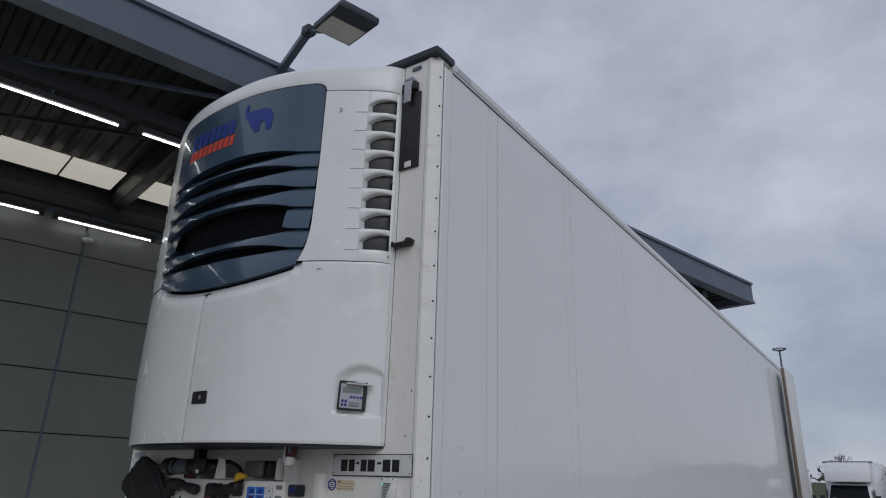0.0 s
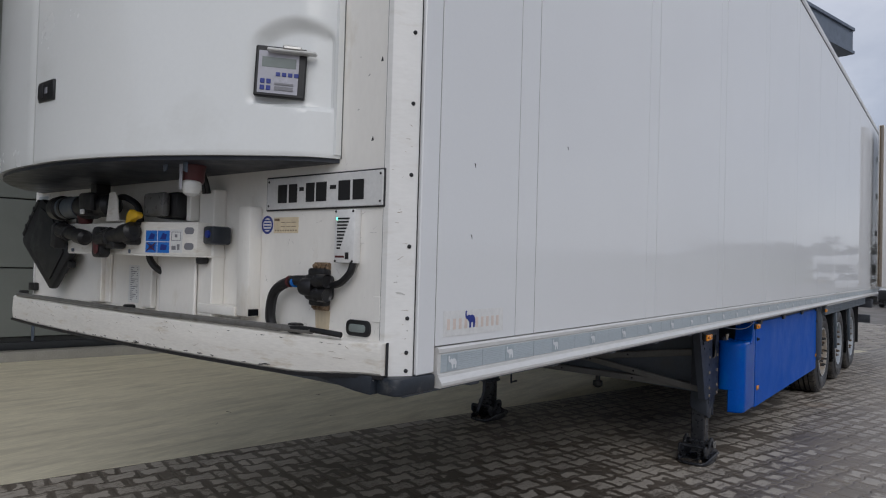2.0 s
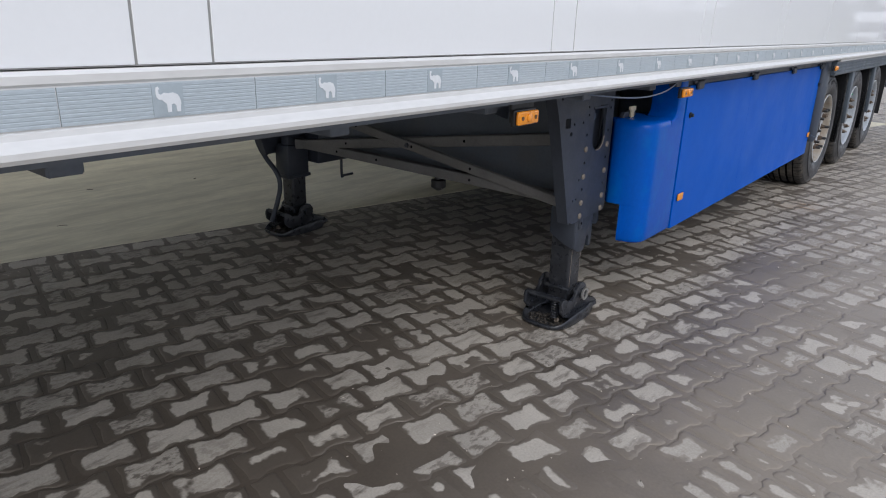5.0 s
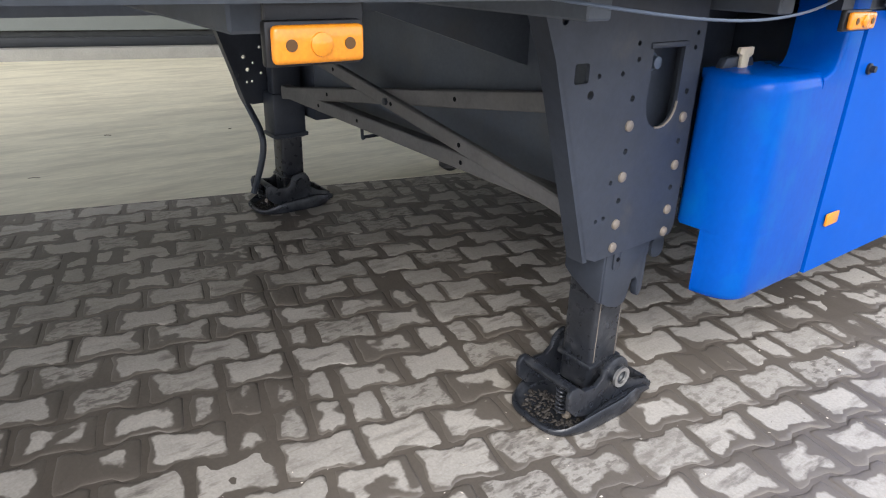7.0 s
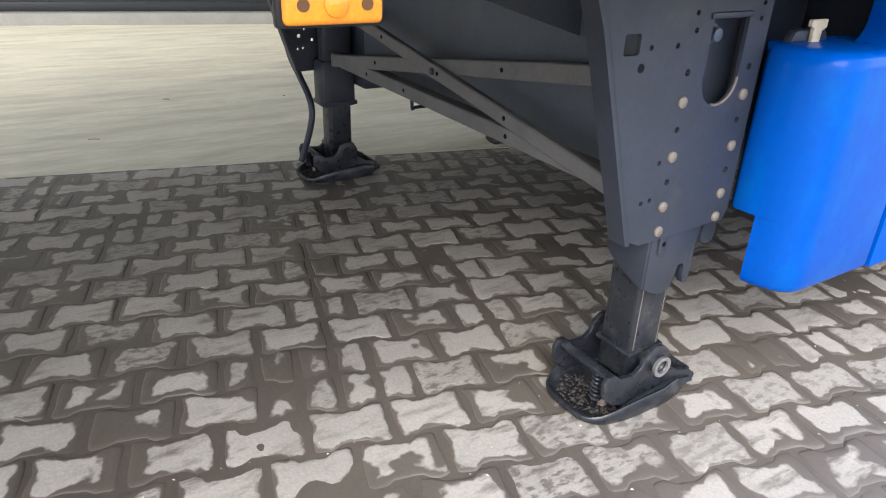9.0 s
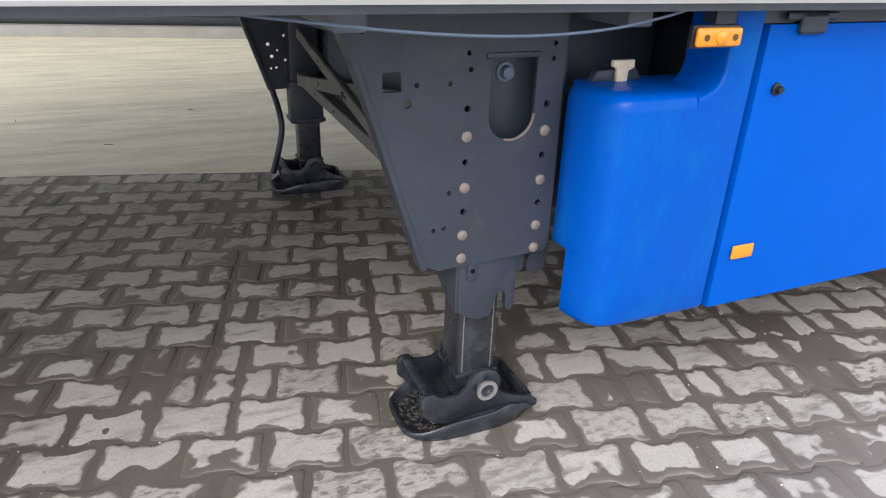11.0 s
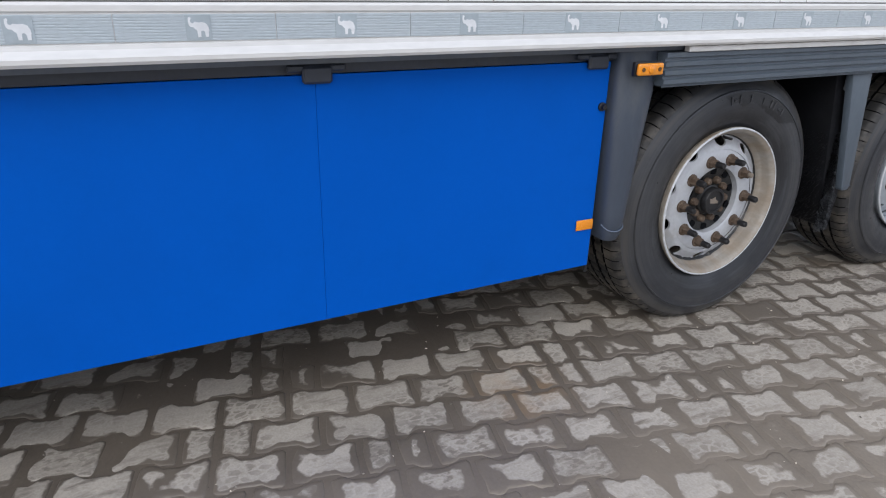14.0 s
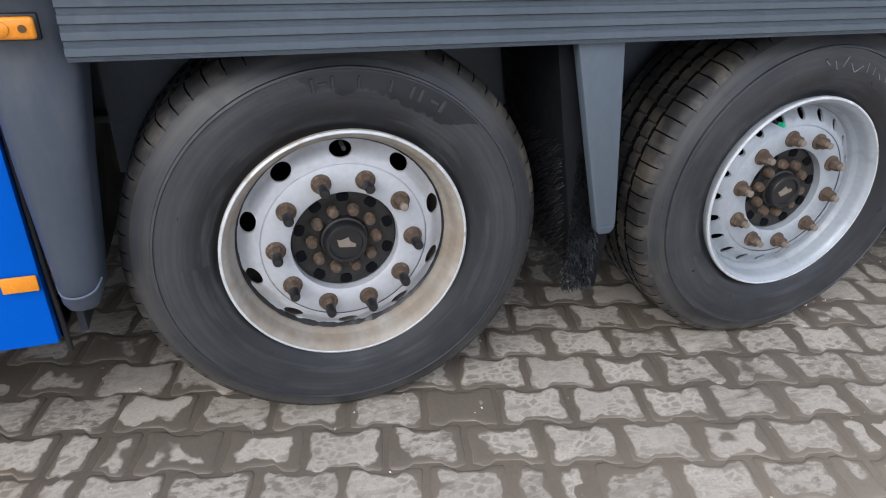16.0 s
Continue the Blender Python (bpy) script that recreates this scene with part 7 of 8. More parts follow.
def coupling(x0, x1, y, z, r, mats, bm_parent, turn=0.0):
    d = x1 - x0
    bm = lathe([(-d / 2, r * 0.5), (-d / 2 + 0.01, r), (-0.15 * d, r), (-0.14 * d, r * 0.78), (0.2 * d, r * 0.78), (0.21 * d, r * 0.95), (d / 2 - 0.01, r * 0.95), (d / 2, r * 0.5)], 20)
    place = Matrix.Translation(((x0 + x1) / 2, y, z)) @ Matrix.Rotation(radians(turn), 4, "Y")
    bmesh.ops.transform(bm, matrix=place, verts=bm.verts[:])
    body = part("coupling", bm, mats, bm_parent)
    for k in range(6):
        part("grip_rib", block(-0.42 * d, -0.18 * d, -0.005, 0.005, r * 0.9, r * 1.08, 0.002, 1, m=place @ Matrix.Rotation(k * math.pi / 3, 4, "X")), mats, body)
    return body


coupling(-1.74, -1.50, -0.205, 1.551, 0.032, PLASTIC, br, 8)
part("coupling_cap", prism([(-1.785, 1.50), (-1.74, 1.49), (-1.725, 1.57), (-1.74, 1.60), (-1.775, 1.59)], "y", -0.23, -0.18, 0.008), PLASTIC, br)
coupling(-1.365, -1.115, -0.208, 1.544, 0.036, PLASTIC, br, -8)
part("coupling_cap", prism(rounded(0.072, 0.118, 0.024, 4, -1.360, 1.519), "y", -0.232, -0.188, 0.008), PLASTIC, br)
part("coupling_foot", block(-1.315, -1.24, -0.225, -0.168, 1.495, 1.535, 0.012), PLASTIC, br)
part("coupling_foot", block(-1.18, -1.13, -0.215, -0.168, 1.51, 1.54, 0.010), PLASTIC, br)
part("red_cover", prism(rounded(0.040, 0.060, 0.018, 4, -1.350, 1.503), "y", -0.239, -0.2325, 0.004), RED, br)
part("red_cover", lathe([(1.596, 0.024), (1.63, 0.034), (1.655, 0.022), (1.66, 0.006)], 14, "z", at=(-1.64, -0.15, 0)), RED, br)
part("yellow_knob", prism([(-1.172, 1.580), (-1.150, 1.584), (-1.128, 1.600), (-1.092, 1.606), (-1.082, 1.618), (-1.095, 1.630), (-1.130, 1.632), (-1.140, 1.641), (-1.166, 1.622)], "y", -0.215, -0.190, 0.006), YELLOW, br, "yellow valve knob")
part("knob_stem", lathe([(-0.190, 0.010), (-0.165, 0.010)], 12, "y", at=(-1.145, 0, 1.592)), PLASTIC, br)
# round socket above the bracket
part("round_socket", lathe([(-1.955, 0.030), (-1.945, 0.050), (-1.90, 0.054), (-1.885, 0.054), (-1.88, 0.044), (-1.66, 0.044), (-1.655, 0.052), (-1.60, 0.052), (-1.58, 0.045), (-1.45, 0.045), (-1.43, 0.030)], 24, at=(0.05, -0.158, 1.666)), PLASTIC, br, "round black trailer socket")
part("socket_body", lathe([(-1.865, 0.0465), (-1.70, 0.0465)], 24, at=(0.05, -0.158, 1.666)), CHASSIS_GREY, br)
part("socket_hinge", block(-1.57, -1.49, -0.215, -0.12, 1.625, 1.650, 0.010), PLASTIC, br)
part("socket_hinge", block(-1.55, -1.44, -0.222, -0.19, 1.64, 1.715, 0.012), PLASTIC, br)
part("socket_tab", block(-1.51, -1.48, -0.230, -0.2225, 1.628, 1.648, 0.003, 1), STICKER, br)
part("socket_plate", prism([(-1.385, 1.600), (-1.285, 1.600), (-1.298, 1.685), (-1.315, 1.712), (-1.365, 1.712)], "y", -0.185, -0.179, 0.003), WHITE_WORN, br)
part("socket_stem", block(-1.735, -1.68, -0.095, -0.03, 1.705, 1.80, 0.008), PLASTIC, br)
part("socket_foot", block(-1.71, -1.68, -0.16, -0.12, 1.598, 1.63, 0.006), PLASTIC, br)
for a in (-1.83, -1.66):
    part("socket_band", lathe([(a - 0.012, 0.046), (a - 0.012, 0.049), (a + 0.012, 0.049), (a + 0.012, 0.046)], 24, at=(0.05, -0.158, 1.666)), PLASTIC, br)
part("plate_foot", block(-1.385, -1.285, -0.179, -0.12, 1.600, 1.606, 0.002, 1), WHITE_WORN, br)
part("power_socket", block(-1.135, -0.985, -0.122, -0.004, 1.612, 1.706, 0.014), PLASTIC, br, "black power socket with a grey lid")
part("socket_lid", block(-1.165, -1.020, -0.155, -0.1221, 1.616, 1.704, 0.014), LID_GREY, br, "grey translucent socket lid")
part("socket_back", block(-0.984, -0.958, -0.085, -0.004, 1.601, 1.722, 0.004, 1), WHITE_FRONT, br)
part("end_socket", block(-0.862, -0.800, -0.092, -0.014, 1.518, 1.582, 0.010), BLACK_TRIM, br, "dark blue end socket")
part("end_socket_cap", lathe([(-0.0921, 0.014), (-0.098, 0.013), (-0.099, 0.001)], 16, "y", at=(-0.826, 0, 1.553)), INK_BLUE, br)
part("loop_hose", pipe([(-1.38, -0.150, 1.690), (-1.31, -0.150, 1.695), (-1.22, -0.145, 1.660), (-1.19, -0.145, 1.60)], 0.012), PLASTIC, br)
part("loop_hose", pipe([(-1.205, -0.10, 1.475), (-1.200, -0.095, 1.45), (-1.18, -0.075, 1.42), (-1.145, -0.035, 1.395), (-1.11, -0.025, 1.38)], 0.013), PLASTIC, br)
part("bracket_foot", lathe([(1.447, 0.012), (1.452, 0.020), (1.468, 0.022), (1.474, 0.016)], 12, "z", at=(-0.885, -0.075, 0)), PLASTIC, br)
part("cable", pipe([(-0.905, -0.062, 1.70), (-0.905, -0.07, 1.74), (-0.915, -0.09, 1.80)], 0.008), PLASTIC, br)
part("cable", pipe([(-0.880, -0.060, 1.70), (-0.882, -0.07, 1.74), (-0.89, -0.09, 1.80)], 0.007), PLASTIC, br)
for a in (-1.70, -1.215):
    part("bracket_bolt", lathe([(-0.169, 0.009), (-0.174, 0.008), (-0.176, 0.004)], 6, "y", at=(a, 0, 1.487)), STEEL_GREY, br)
# lamp under the unit
bc = fpart("lamp_cup", lathe([(1.670, 0.001), (1.672, 0.014), (1.680, 0.026), (1.696, 0.032), (1.718, 0.031), (1.730, 0.020)], 28, "z", at=(-0.752, -0.205, 0)), LENS_CLEAR, "clear white lamp cup under the unit")
part("lamp_base", lathe([(1.714, 0.031), (1.724, 0.036), (1.752, 0.037), (1.774, 0.042), (1.796, 0.041)], 28, "z", at=(-0.756, -0.198, 0)), RED, bc)
part("lamp_stay", prism([(-0.762, 1.800), (-0.742, 1.800), (-0.746, 1.690), (-0.758, 1.690)], "y", -0.246, -0.242, 0.001), KEY_PLATE, bc)
part("lamp_plate", block(-0.835, -0.690, -0.262, -0.130, 1.797, 1.806, 0.002, 1), STEEL_GREY, bc)
part("lamp_plate", prism([(-0.835, 1.797), (-0.805, 1.797), (-0.812, 1.755), (-0.828, 1.750)], "y", -0.262, -0.256, 0.001), STEEL_GREY, bc)
part("lamp_plate", prism([(-0.715, 1.797), (-0.690, 1.797), (-0.692, 1.740), (-0.708, 1.745)], "y", -0.262, -0.256, 0.001), STEEL_GREY, bc)
# slanted black document case
CASE = [(-2.295, 1.728), (-2.275, 1.730), (-2.125, 1.668), (-2.105, 1.655), (-1.955, 1.478), (-1.950, 1.455), (-2.125, 1.305), (-2.150, 1.300), (-2.485, 1.510), (-2.495, 1.535), (-2.480, 1.560)]
cs = fpart("document_case", prism(CASE, "y", -0.085, -0.048, 0.012), CASE_DARK, "slanted black plastic document case")
part("case_lid", prism([(-2.270, 1.690), (-2.13, 1.640), (-1.995, 1.475), (-2.135, 1.345), (-2.38, 1.50)], "y", -0.092, -0.0851, 0.004), CASE_DARK, cs)
part("case_back", prism([(-2.30, 1.66), (-2.16, 1.62), (-2.05, 1.47), (-2.15, 1.37), (-2.40, 1.52)], "y", -0.0479, -0.004, 0.006), CASE_DARK, cs)
part("case_rim", beam((-2.475, -0.070, 1.555), (-2.300, -0.070, 1.722), 0.040, 0.022), CASE_DARK, cs)
for u in (0.25, 0.5, 0.75):
    a, b = Vector((-2.475, -0.088, 1.555)), Vector((-2.300, -0.088, 1.722))
    p = a + (b - a) * u
    part("case_rib", block(p.x - 0.005, p.x + 0.005, -0.095, -0.080, p.z - 0.014, p.z + 0.014, 0.002, 1), PLASTIC, cs)
part("case_catch", block(-1.985, -1.955, -0.075, -0.045, 1.405, 1.435, 0.006), PLASTIC, cs)
part("case_catch", block(-2.12, -2.08, -0.080, -0.045, 1.655, 1.680, 0.006), PLASTIC, cs)
# strapped pouch near the roof
po = fpart("strap_pad", block(-0.262, -0.118, -0.020, -0.004, 3.385, 3.905, 0.006), CASE_DARK, "long black strapped pad near the roof")
part("strap_buckle", prism([(-0.228, 3.83), (-0.174, 3.83), (-0.172, 3.94), (-0.162, 3.985), (-0.225, 3.985), (-0.226, 3.94)], "y", -0.050, -0.040, 0.003), KEY_PLATE, po, "grey metal strap buckle")
part("strap_buckle", block(-0.215, -0.165, -0.026, -0.020, 3.39, 3.43, 0.003, 1), STICKER, po)
part("strap_hook", block(-0.250, -0.140, -0.045, -0.004, 3.915, 3.975, 0.008), PLASTIC, po)
part("strap_head", block(-0.222, -0.160, -0.055, -0.004, 3.982, 4.005, 0.006), KEY_PLATE, po)
fpart("wall_hook", prism([(-0.260, 2.885), (-0.130, 2.885), (-0.122, 2.918), (-0.150, 2.925), (-0.165, 2.905), (-0.235, 2.905), (-0.255, 2.920)], "y", -0.055, -0.004, 0.004), PLASTIC, "black plastic wall hook")
for a, z in ((-0.105, 2.06), (-0.135, 1.83), (-0.30, 1.80)):
    fpart("paint_chip", prism([(a, z), (a + 0.010, z), (a + 0.006, z + 0.014)], "y", -0.0050, -0.004), INK)

# scratches, rubbed patches and chips on the front
def flecks(name, count, place, across, up, size, mat, seed, label, warp=None):
    """Thin irregular flakes on a flat face: place gives the corner, across and up span it."""
    r = random.Random(seed)
    place, across, up = Vector(place), Vector(across), Vector(up)
    nrm = up.cross(across).normalized()
    if nrm.y > 0:
        nrm = -nrm
    ea, eu = across.normalized(), up.normalized()
    bm = bmesh.new()
    for _ in range(count):
        c = place + across * r.random() + up * r.random() + nrm * 0.0006
        ln, wd, tilt = size[0] * r.uniform(0.25, 1.0) ** 1.5, size[1] * r.uniform(0.4, 1.0), r.gauss(0, size[2])
        d = ea * math.cos(tilt) + eu * math.sin(tilt)
        e = eu * math.cos(tilt) - ea * math.sin(tilt)
        n = 5
        top = [c + d * ln * (k / n - 0.5) + e * wd * r.uniform(0.2, 1.0) * (k not in (0, n)) for k in range(n + 1)]
        low = [c + d * ln * (k / n - 0.5) - e * wd * r.uniform(0.1, 1.0) * (k not in (0, n)) for k in range(1, n)]
        bm.faces.new([bm.verts.new(p + Vector((0, warp(p.x), 0)) if warp else p) for p in top + low[::-1]])
    tagged(part(name, bm, mat, trailer), label, kind="stuff")


flecks("post_scratches", 16, (-0.048, -0.0015, 1.18), (0.040, 0.054, 0.0), (0, 0, 0.75), (0.030, 0.0011, 0.25), SCRATCH, 3, "brown scratches on the corner post")
flecks("post_rubs", 5, (-0.048, -0.0015, 1.18), (0.040, 0.054, 0.0), (0, 0, 2.3), (0.034, 0.0045, 0.3), SCRATCH_GREY, 4, "grey rubbed patches on the corner post")
flecks("channel_scratches", 36, (-2.57, -0.0555, 1.165), (2.45, 0, 0), (0, 0, 0.068), (0.060, 0.0010, 0.35), SCRATCH, 5, "brown scratches along the bumper channel", warp=lambda x: bumper_y(x) + 0.0525)
flecks("channel_chips", 44, (-2.57, -0.0555, 1.138), (2.10, 0, 0), (0, 0, 0.007), (0.034, 0.0034, 0.08), CHIP, 6, "dark chips along the bumper's lower edge", warp=lambda x: bumper_y(x) + 0.0525)
flecks("channel_chips", 26, (-2.57, -0.0555, 1.230), (2.45, 0, 0), (0, 0, 0.005), (0.030, 0.0016, 0.08), CHIP, 7, "dark chips along the bumper's upper edge", warp=lambda x: bumper_y(x) + 0.0525)
flecks("wall_scratches", 60, (-0.62, -0.0045, 1.27), (0.54, 0, 0), (0, 0, 0.50), (0.040, 0.0009, 0.9), SCRATCH_GREY, 8, "grey scratches on the front wall")
flecks("wall_scratches", 7, (-0.22, -0.0045, 1.75), (0.12, 0, 0), (0, 0, 1.6), (0.018, 0.0016, 0.5), CHIP, 9, "small dark nicks on the front wall")
flecks("cap_scuffs", 16, (-0.40, -0.0305, 1.12), (0.32, 0, 0), (0, 0, 0.022), (0.05, 0.0014, 0.3), SCRATCH_GREY, 10, "pale scuffs on the corner cap")

# ---- far yard: parked vehicles, lamp post, bank, trees ----
def box_van(x, y, yaw, tall=3.25, wide=2.0, length=6.2, label="white box van with a roof deflector parked in the yard"):
    """Built facing -y, then turned."""
    van = thing("box_van", label, "van", (0, 0, 0), "parked vans in the yard")
    h = wide / 2
    part("cargo_box", block(-h - 0.04, h + 0.04, 1.75, length, 0.75, tall, 0.03), VAN_WHITE, van)
    part("box_trim", block(-h - 0.05, h + 0.05, 1.74, 1.78, tall - 0.07, tall + 0.01, 0.01), STEEL_GREY, van)
    bm = bmesh.new()
    rings = []
    for yy, z0, z1, ww in ((0.0, 0.42, 0.98, 0.84), (0.06, 0.38, 1.12, 0.93), (0.55, 0.36, 1.32, 1.0), (0.72, 0.36, 1.42, 1.0), (1.30, 0.36, 2.22, 0.93), (1.80, 0.36, 2.30, 0.95)):
        ring = []
        for k, (a, b) in enumerate(rounded(2, 2, 0.35, 4)):
            ring.append(bm.verts.new((a * h * ww * (1.0 if b < 0 else 1.0 - 0.07 * b), yy, z0 + (b + 1) / 2 * (z1 - z0))))
        rings.append(ring)
    for a, b in zip(rings, rings[1:]):
        for k in range(len(a)):
            bm.faces.new((a[k], a[(k + 1) % len(a)], b[(k + 1) % len(a)], b[k]))
    bm.faces.new(rings[0])
    bm.faces.new(rings[-1])
    cab = part("cab", bm, VAN_WHITE, van)
    bm = bmesh.new()
    bm.faces.new([bm.verts.new(p) for p in ((-0.84 * h, 0.695, 1.45), (0.84 * h, 0.695, 1.45), (0.74 * h, 1.205, 2.16), (-0.74 * h, 1.205, 2.16))])
    bmesh.ops.solidify(bm, geom=bm.faces[:], thickness=0.03)
    part("windscreen", bm, GLASS_DARK, van, "dark windscreen with a white note")
    part("windscreen_note", block(-0.72 * h, -0.45 * h, 0.690, 0.694, 1.50, 1.58), STICKER, van)
    for sg in (1, -1):
        part("side_window", block(min(sg * h * 0.96, sg * h * 0.985), max(sg * h * 0.96, sg * h * 0.985), 1.05, 1.62, 1.50, 1.98, 0.005, 1), GLASS_DARK, van)
        hl = part("headlight", prism([(-0.12, 0.88), (0.14, 0.92), (0.20, 1.18), (0.02, 1.08), (-0.13, 0.98)] if sg == 1 else [(0.12, 0.88), (-0.14, 0.92), (-0.20, 1.18), (-0.02, 1.08), (0.13, 0.98)], "y", -0.02, 0.12, 0.01), LENS_CLEAR, van)
        hl.location.x = sg * h * 0.72
        mr = part("mirror", block(min(sg * (h + 0.02), sg * (h + 0.24)), max(sg * (h + 0.02), sg * (h + 0.24)), 0.85, 0.97, 1.40, 1.72, 0.03), PLASTIC, van)
        for yy in (0.75, length - 1.6):
            w = part("wheel", lathe([(-0.10, 0.20), (-0.10, 0.30), (-0.07, 0.335), (0.07, 0.335), (0.10, 0.30), (0.10, 0.20)], 28), TYRE, van)
            w.location = (sg * (h - 0.10), yy, 0.335)
            part("hubcap", lathe([(sg * 0.06, 0.20), (sg * 0.095, 0.19), (sg * 0.10, 0.001)], 20), RIM, w)
    part("grille", block(-0.55 * h, 0.55 * h, -0.02, 0.08, 0.82, 1.06, 0.02), PLASTIC, van)
    for k in range(3):
        part("grille_bar", block(-0.5 * h, 0.5 * h, -0.03, -0.021, 0.855 + 0.06 * k, 0.87 + 0.06 * k), STEEL, van)
    part("badge_shape", lathe([(-0.04, 0.001), (-0.04, 0.07), (-0.03, 0.08)], 4, "y", at=(0, 0, 1.02)), STEEL, van)
    part("bumper", block(-0.95 * h, 0.95 * h, -0.08, 0.4, 0.30, 0.80, 0.10, 4), PLASTIC, van)
    part("plate_bar", block(-0.26, 0.26, -0.095, -0.081, 0.56, 0.67), YELLOW, van)
    part("roof_deflector", prism([(0.95, 2.30), (1.05, 2.75), (1.30, tall - 0.12), (1.74, tall - 0.02), (1.74, 2.32)], "x", -h * 0.95, h * 0.95, 0.06), VAN_WHITE, van)
    van.matrix_basis = Matrix.Translation((x, y, -0.05)) @ Matrix.Rotation(radians(yaw), 4, "Z")
    return van


first_van = box_van(-0.72, 34.0, -4)
for x, y, yaw in ((-4.6, 47.0, 6), (5.0, 66.0, -8), (7.4, 70.0, 4), (9.6, 74.0, -3)):
    copy_thing(first_van, Matrix.Translation((x, y, -0.05)) @ Matrix.Rotation(radians(yaw), 4, "Z"))


def parked_car(x, y, yaw):
    car = thing("parked_car", "small pale car parked far off in the yard", "car", (0, 0, 0), "parked cars in the yard")
    body = bmesh.new()
    rings = []
    for yy, z0, z1, ww in ((0.0, 0.35, 0.70, 0.70), (0.1, 0.25, 0.80, 0.80), (1.0, 0.22, 0.95, 0.86), (3.4, 0.22, 1.0, 0.86), (4.1, 0.28, 0.95, 0.82), (4.2, 0.4, 0.8, 0.75)):
        rings.append([body.verts.new((a * ww, yy, z0 + (b + 1) / 2 * (z1 - z0))) for a, b in rounded(2, 2, 0.4, 4)])
    for a, b in zip(rings, rings[1:]):
        for k in range(len(a)):
            body.faces.new((a[k], a[(k + 1) % len(a)], b[(k + 1) % len(a)], b[k]))
    body.faces.new(rings[0])
    body.faces.new(rings[-1])
    part("body", body, VAN_WHITE, car)
    part("cabin", prism([(0.95, 0.92), (1.55, 1.42), (2.9, 1.47), (3.7, 0.98)], "x", -0.68, 0.68, 0.07), GLASS_DARK, car)
    part("car_roof", block(-0.62, 0.62, 1.6, 2.9, 1.43, 1.50, 0.02), VAN_WHITE, car)
    for sg in (1, -1):
        part("headlight", block(sg * 0.55 - 0.12, sg * 0.55 + 0.12, -0.01, 0.1, 0.62, 0.72, 0.02), LENS_CLEAR, car)
        for yy in (0.75, 3.4):
            part("wheel", lathe([(sg * 0.68, 0.18), (sg * 0.68, 0.31), (sg * 0.86, 0.31), (sg * 0.87, 0.18)], 20, at=(0, yy, 0.31)), TYRE, car)
    car.matrix_basis = Matrix.Translation((x, y, -0.05)) @ Matrix.Rotation(radians(yaw), 4, "Z")
    return car


first_car = parked_car(-2.6, 40.0, 5)
for x, y, yaw in ((-3.6, 36.5, -20), (3.6, 60.0, 10), (6.2, 62.0, 0)):
    copy_thing(first_car, Matrix.Translation((x, y, -0.05)) @ Matrix.Rotation(radians(yaw), 4, "Z"))

lamp_post = thing("street_lamp", "tall far street lamp with a round spoked head", "street lamp", (-3.0, 37.2, 0))
part("pole", lathe([(-0.05, 0.09), (4, 0.07), (9.05, 0.045)], 14, "z", at=(-3.0, 37.2, 0)), STEEL_GREY, lamp_post)
bm = bmesh.new()
for k in range(10):
    a = 2 * math.pi * k / 10
    pipe([(-3.0, 37.2, 9.0), (-3.0 + 0.34 * math.cos(a), 37.2 + 0.34 * math.sin(a), 9.12)], 0.02, bm, 6)
part("spokes", bm, STEEL_GREY, lamp_post)
part("lamp_ring", lathe([(9.11, 0.30), (9.15, 0.30), (9.15, 0.36), (9.11, 0.36)], 28, "z", at=(-3.0, 37.2, 0), closed=True), STEEL_GREY, lamp_post)

# grassy bank and far hedge round the yard
bm = bmesh.new()
rnd = random.Random(3)
cols = []
for k in range(141):
    a = radians(-75 + 150 * k / 140)
    r = 95 + 6 * math.sin(k * 0.21)
    c = []
    for d, z in ((0, -0.05), (6, 1.9 + 0.5 * math.sin(k * 0.37)), (10, 2.9 + 0.5 * math.sin(k * 0.23)), (16, 3.1 + 0.4 * math.sin(k * 0.31)), (40, -0.05)):
        c.append(bm.verts.new(((r + d) * math.sin(a), (r + d) * math.cos(a), z)))
    cols.append(c)
for a, b in zip(cols, cols[1:]):
    for j in range(4):
        bm.faces.new((a[j], b[j], b[j + 1], a[j + 1]))
tagged(part("grass_bank", bm, GRASS), "dull green grass bank behind the yard", "bank", kind="structure")
bm = bmesh.new()
for k in range(2600):
    a = radians(rnd.uniform(-70, 75))
    r = rnd.uniform(112, 120)
    hgt = rnd.uniform(1.2, 3.0) * (0.7 + 0.5 * noise.noise(Vector((a * 9, 0, 0)))) + rnd.random() ** 6 * 3
    s0 = rnd.uniform(0.25, 0.8)
    z = 2.4 + hgt * rnd.random()
    p = Vector((r * math.sin(a), r * math.cos(a), z))
    for j in range(3):
        q = [p + Vector((rnd.uniform(-1, 1), rnd.uniform(-1, 1), rnd.uniform(-1, 1))) * s0 for _ in range(3)]
        bm.faces.new([bm.verts.new(v) for v in q])
tagged(part("far_hedge", bm, HEDGE), "brown winter hedge along the far bank", "hedge", kind="stuff")


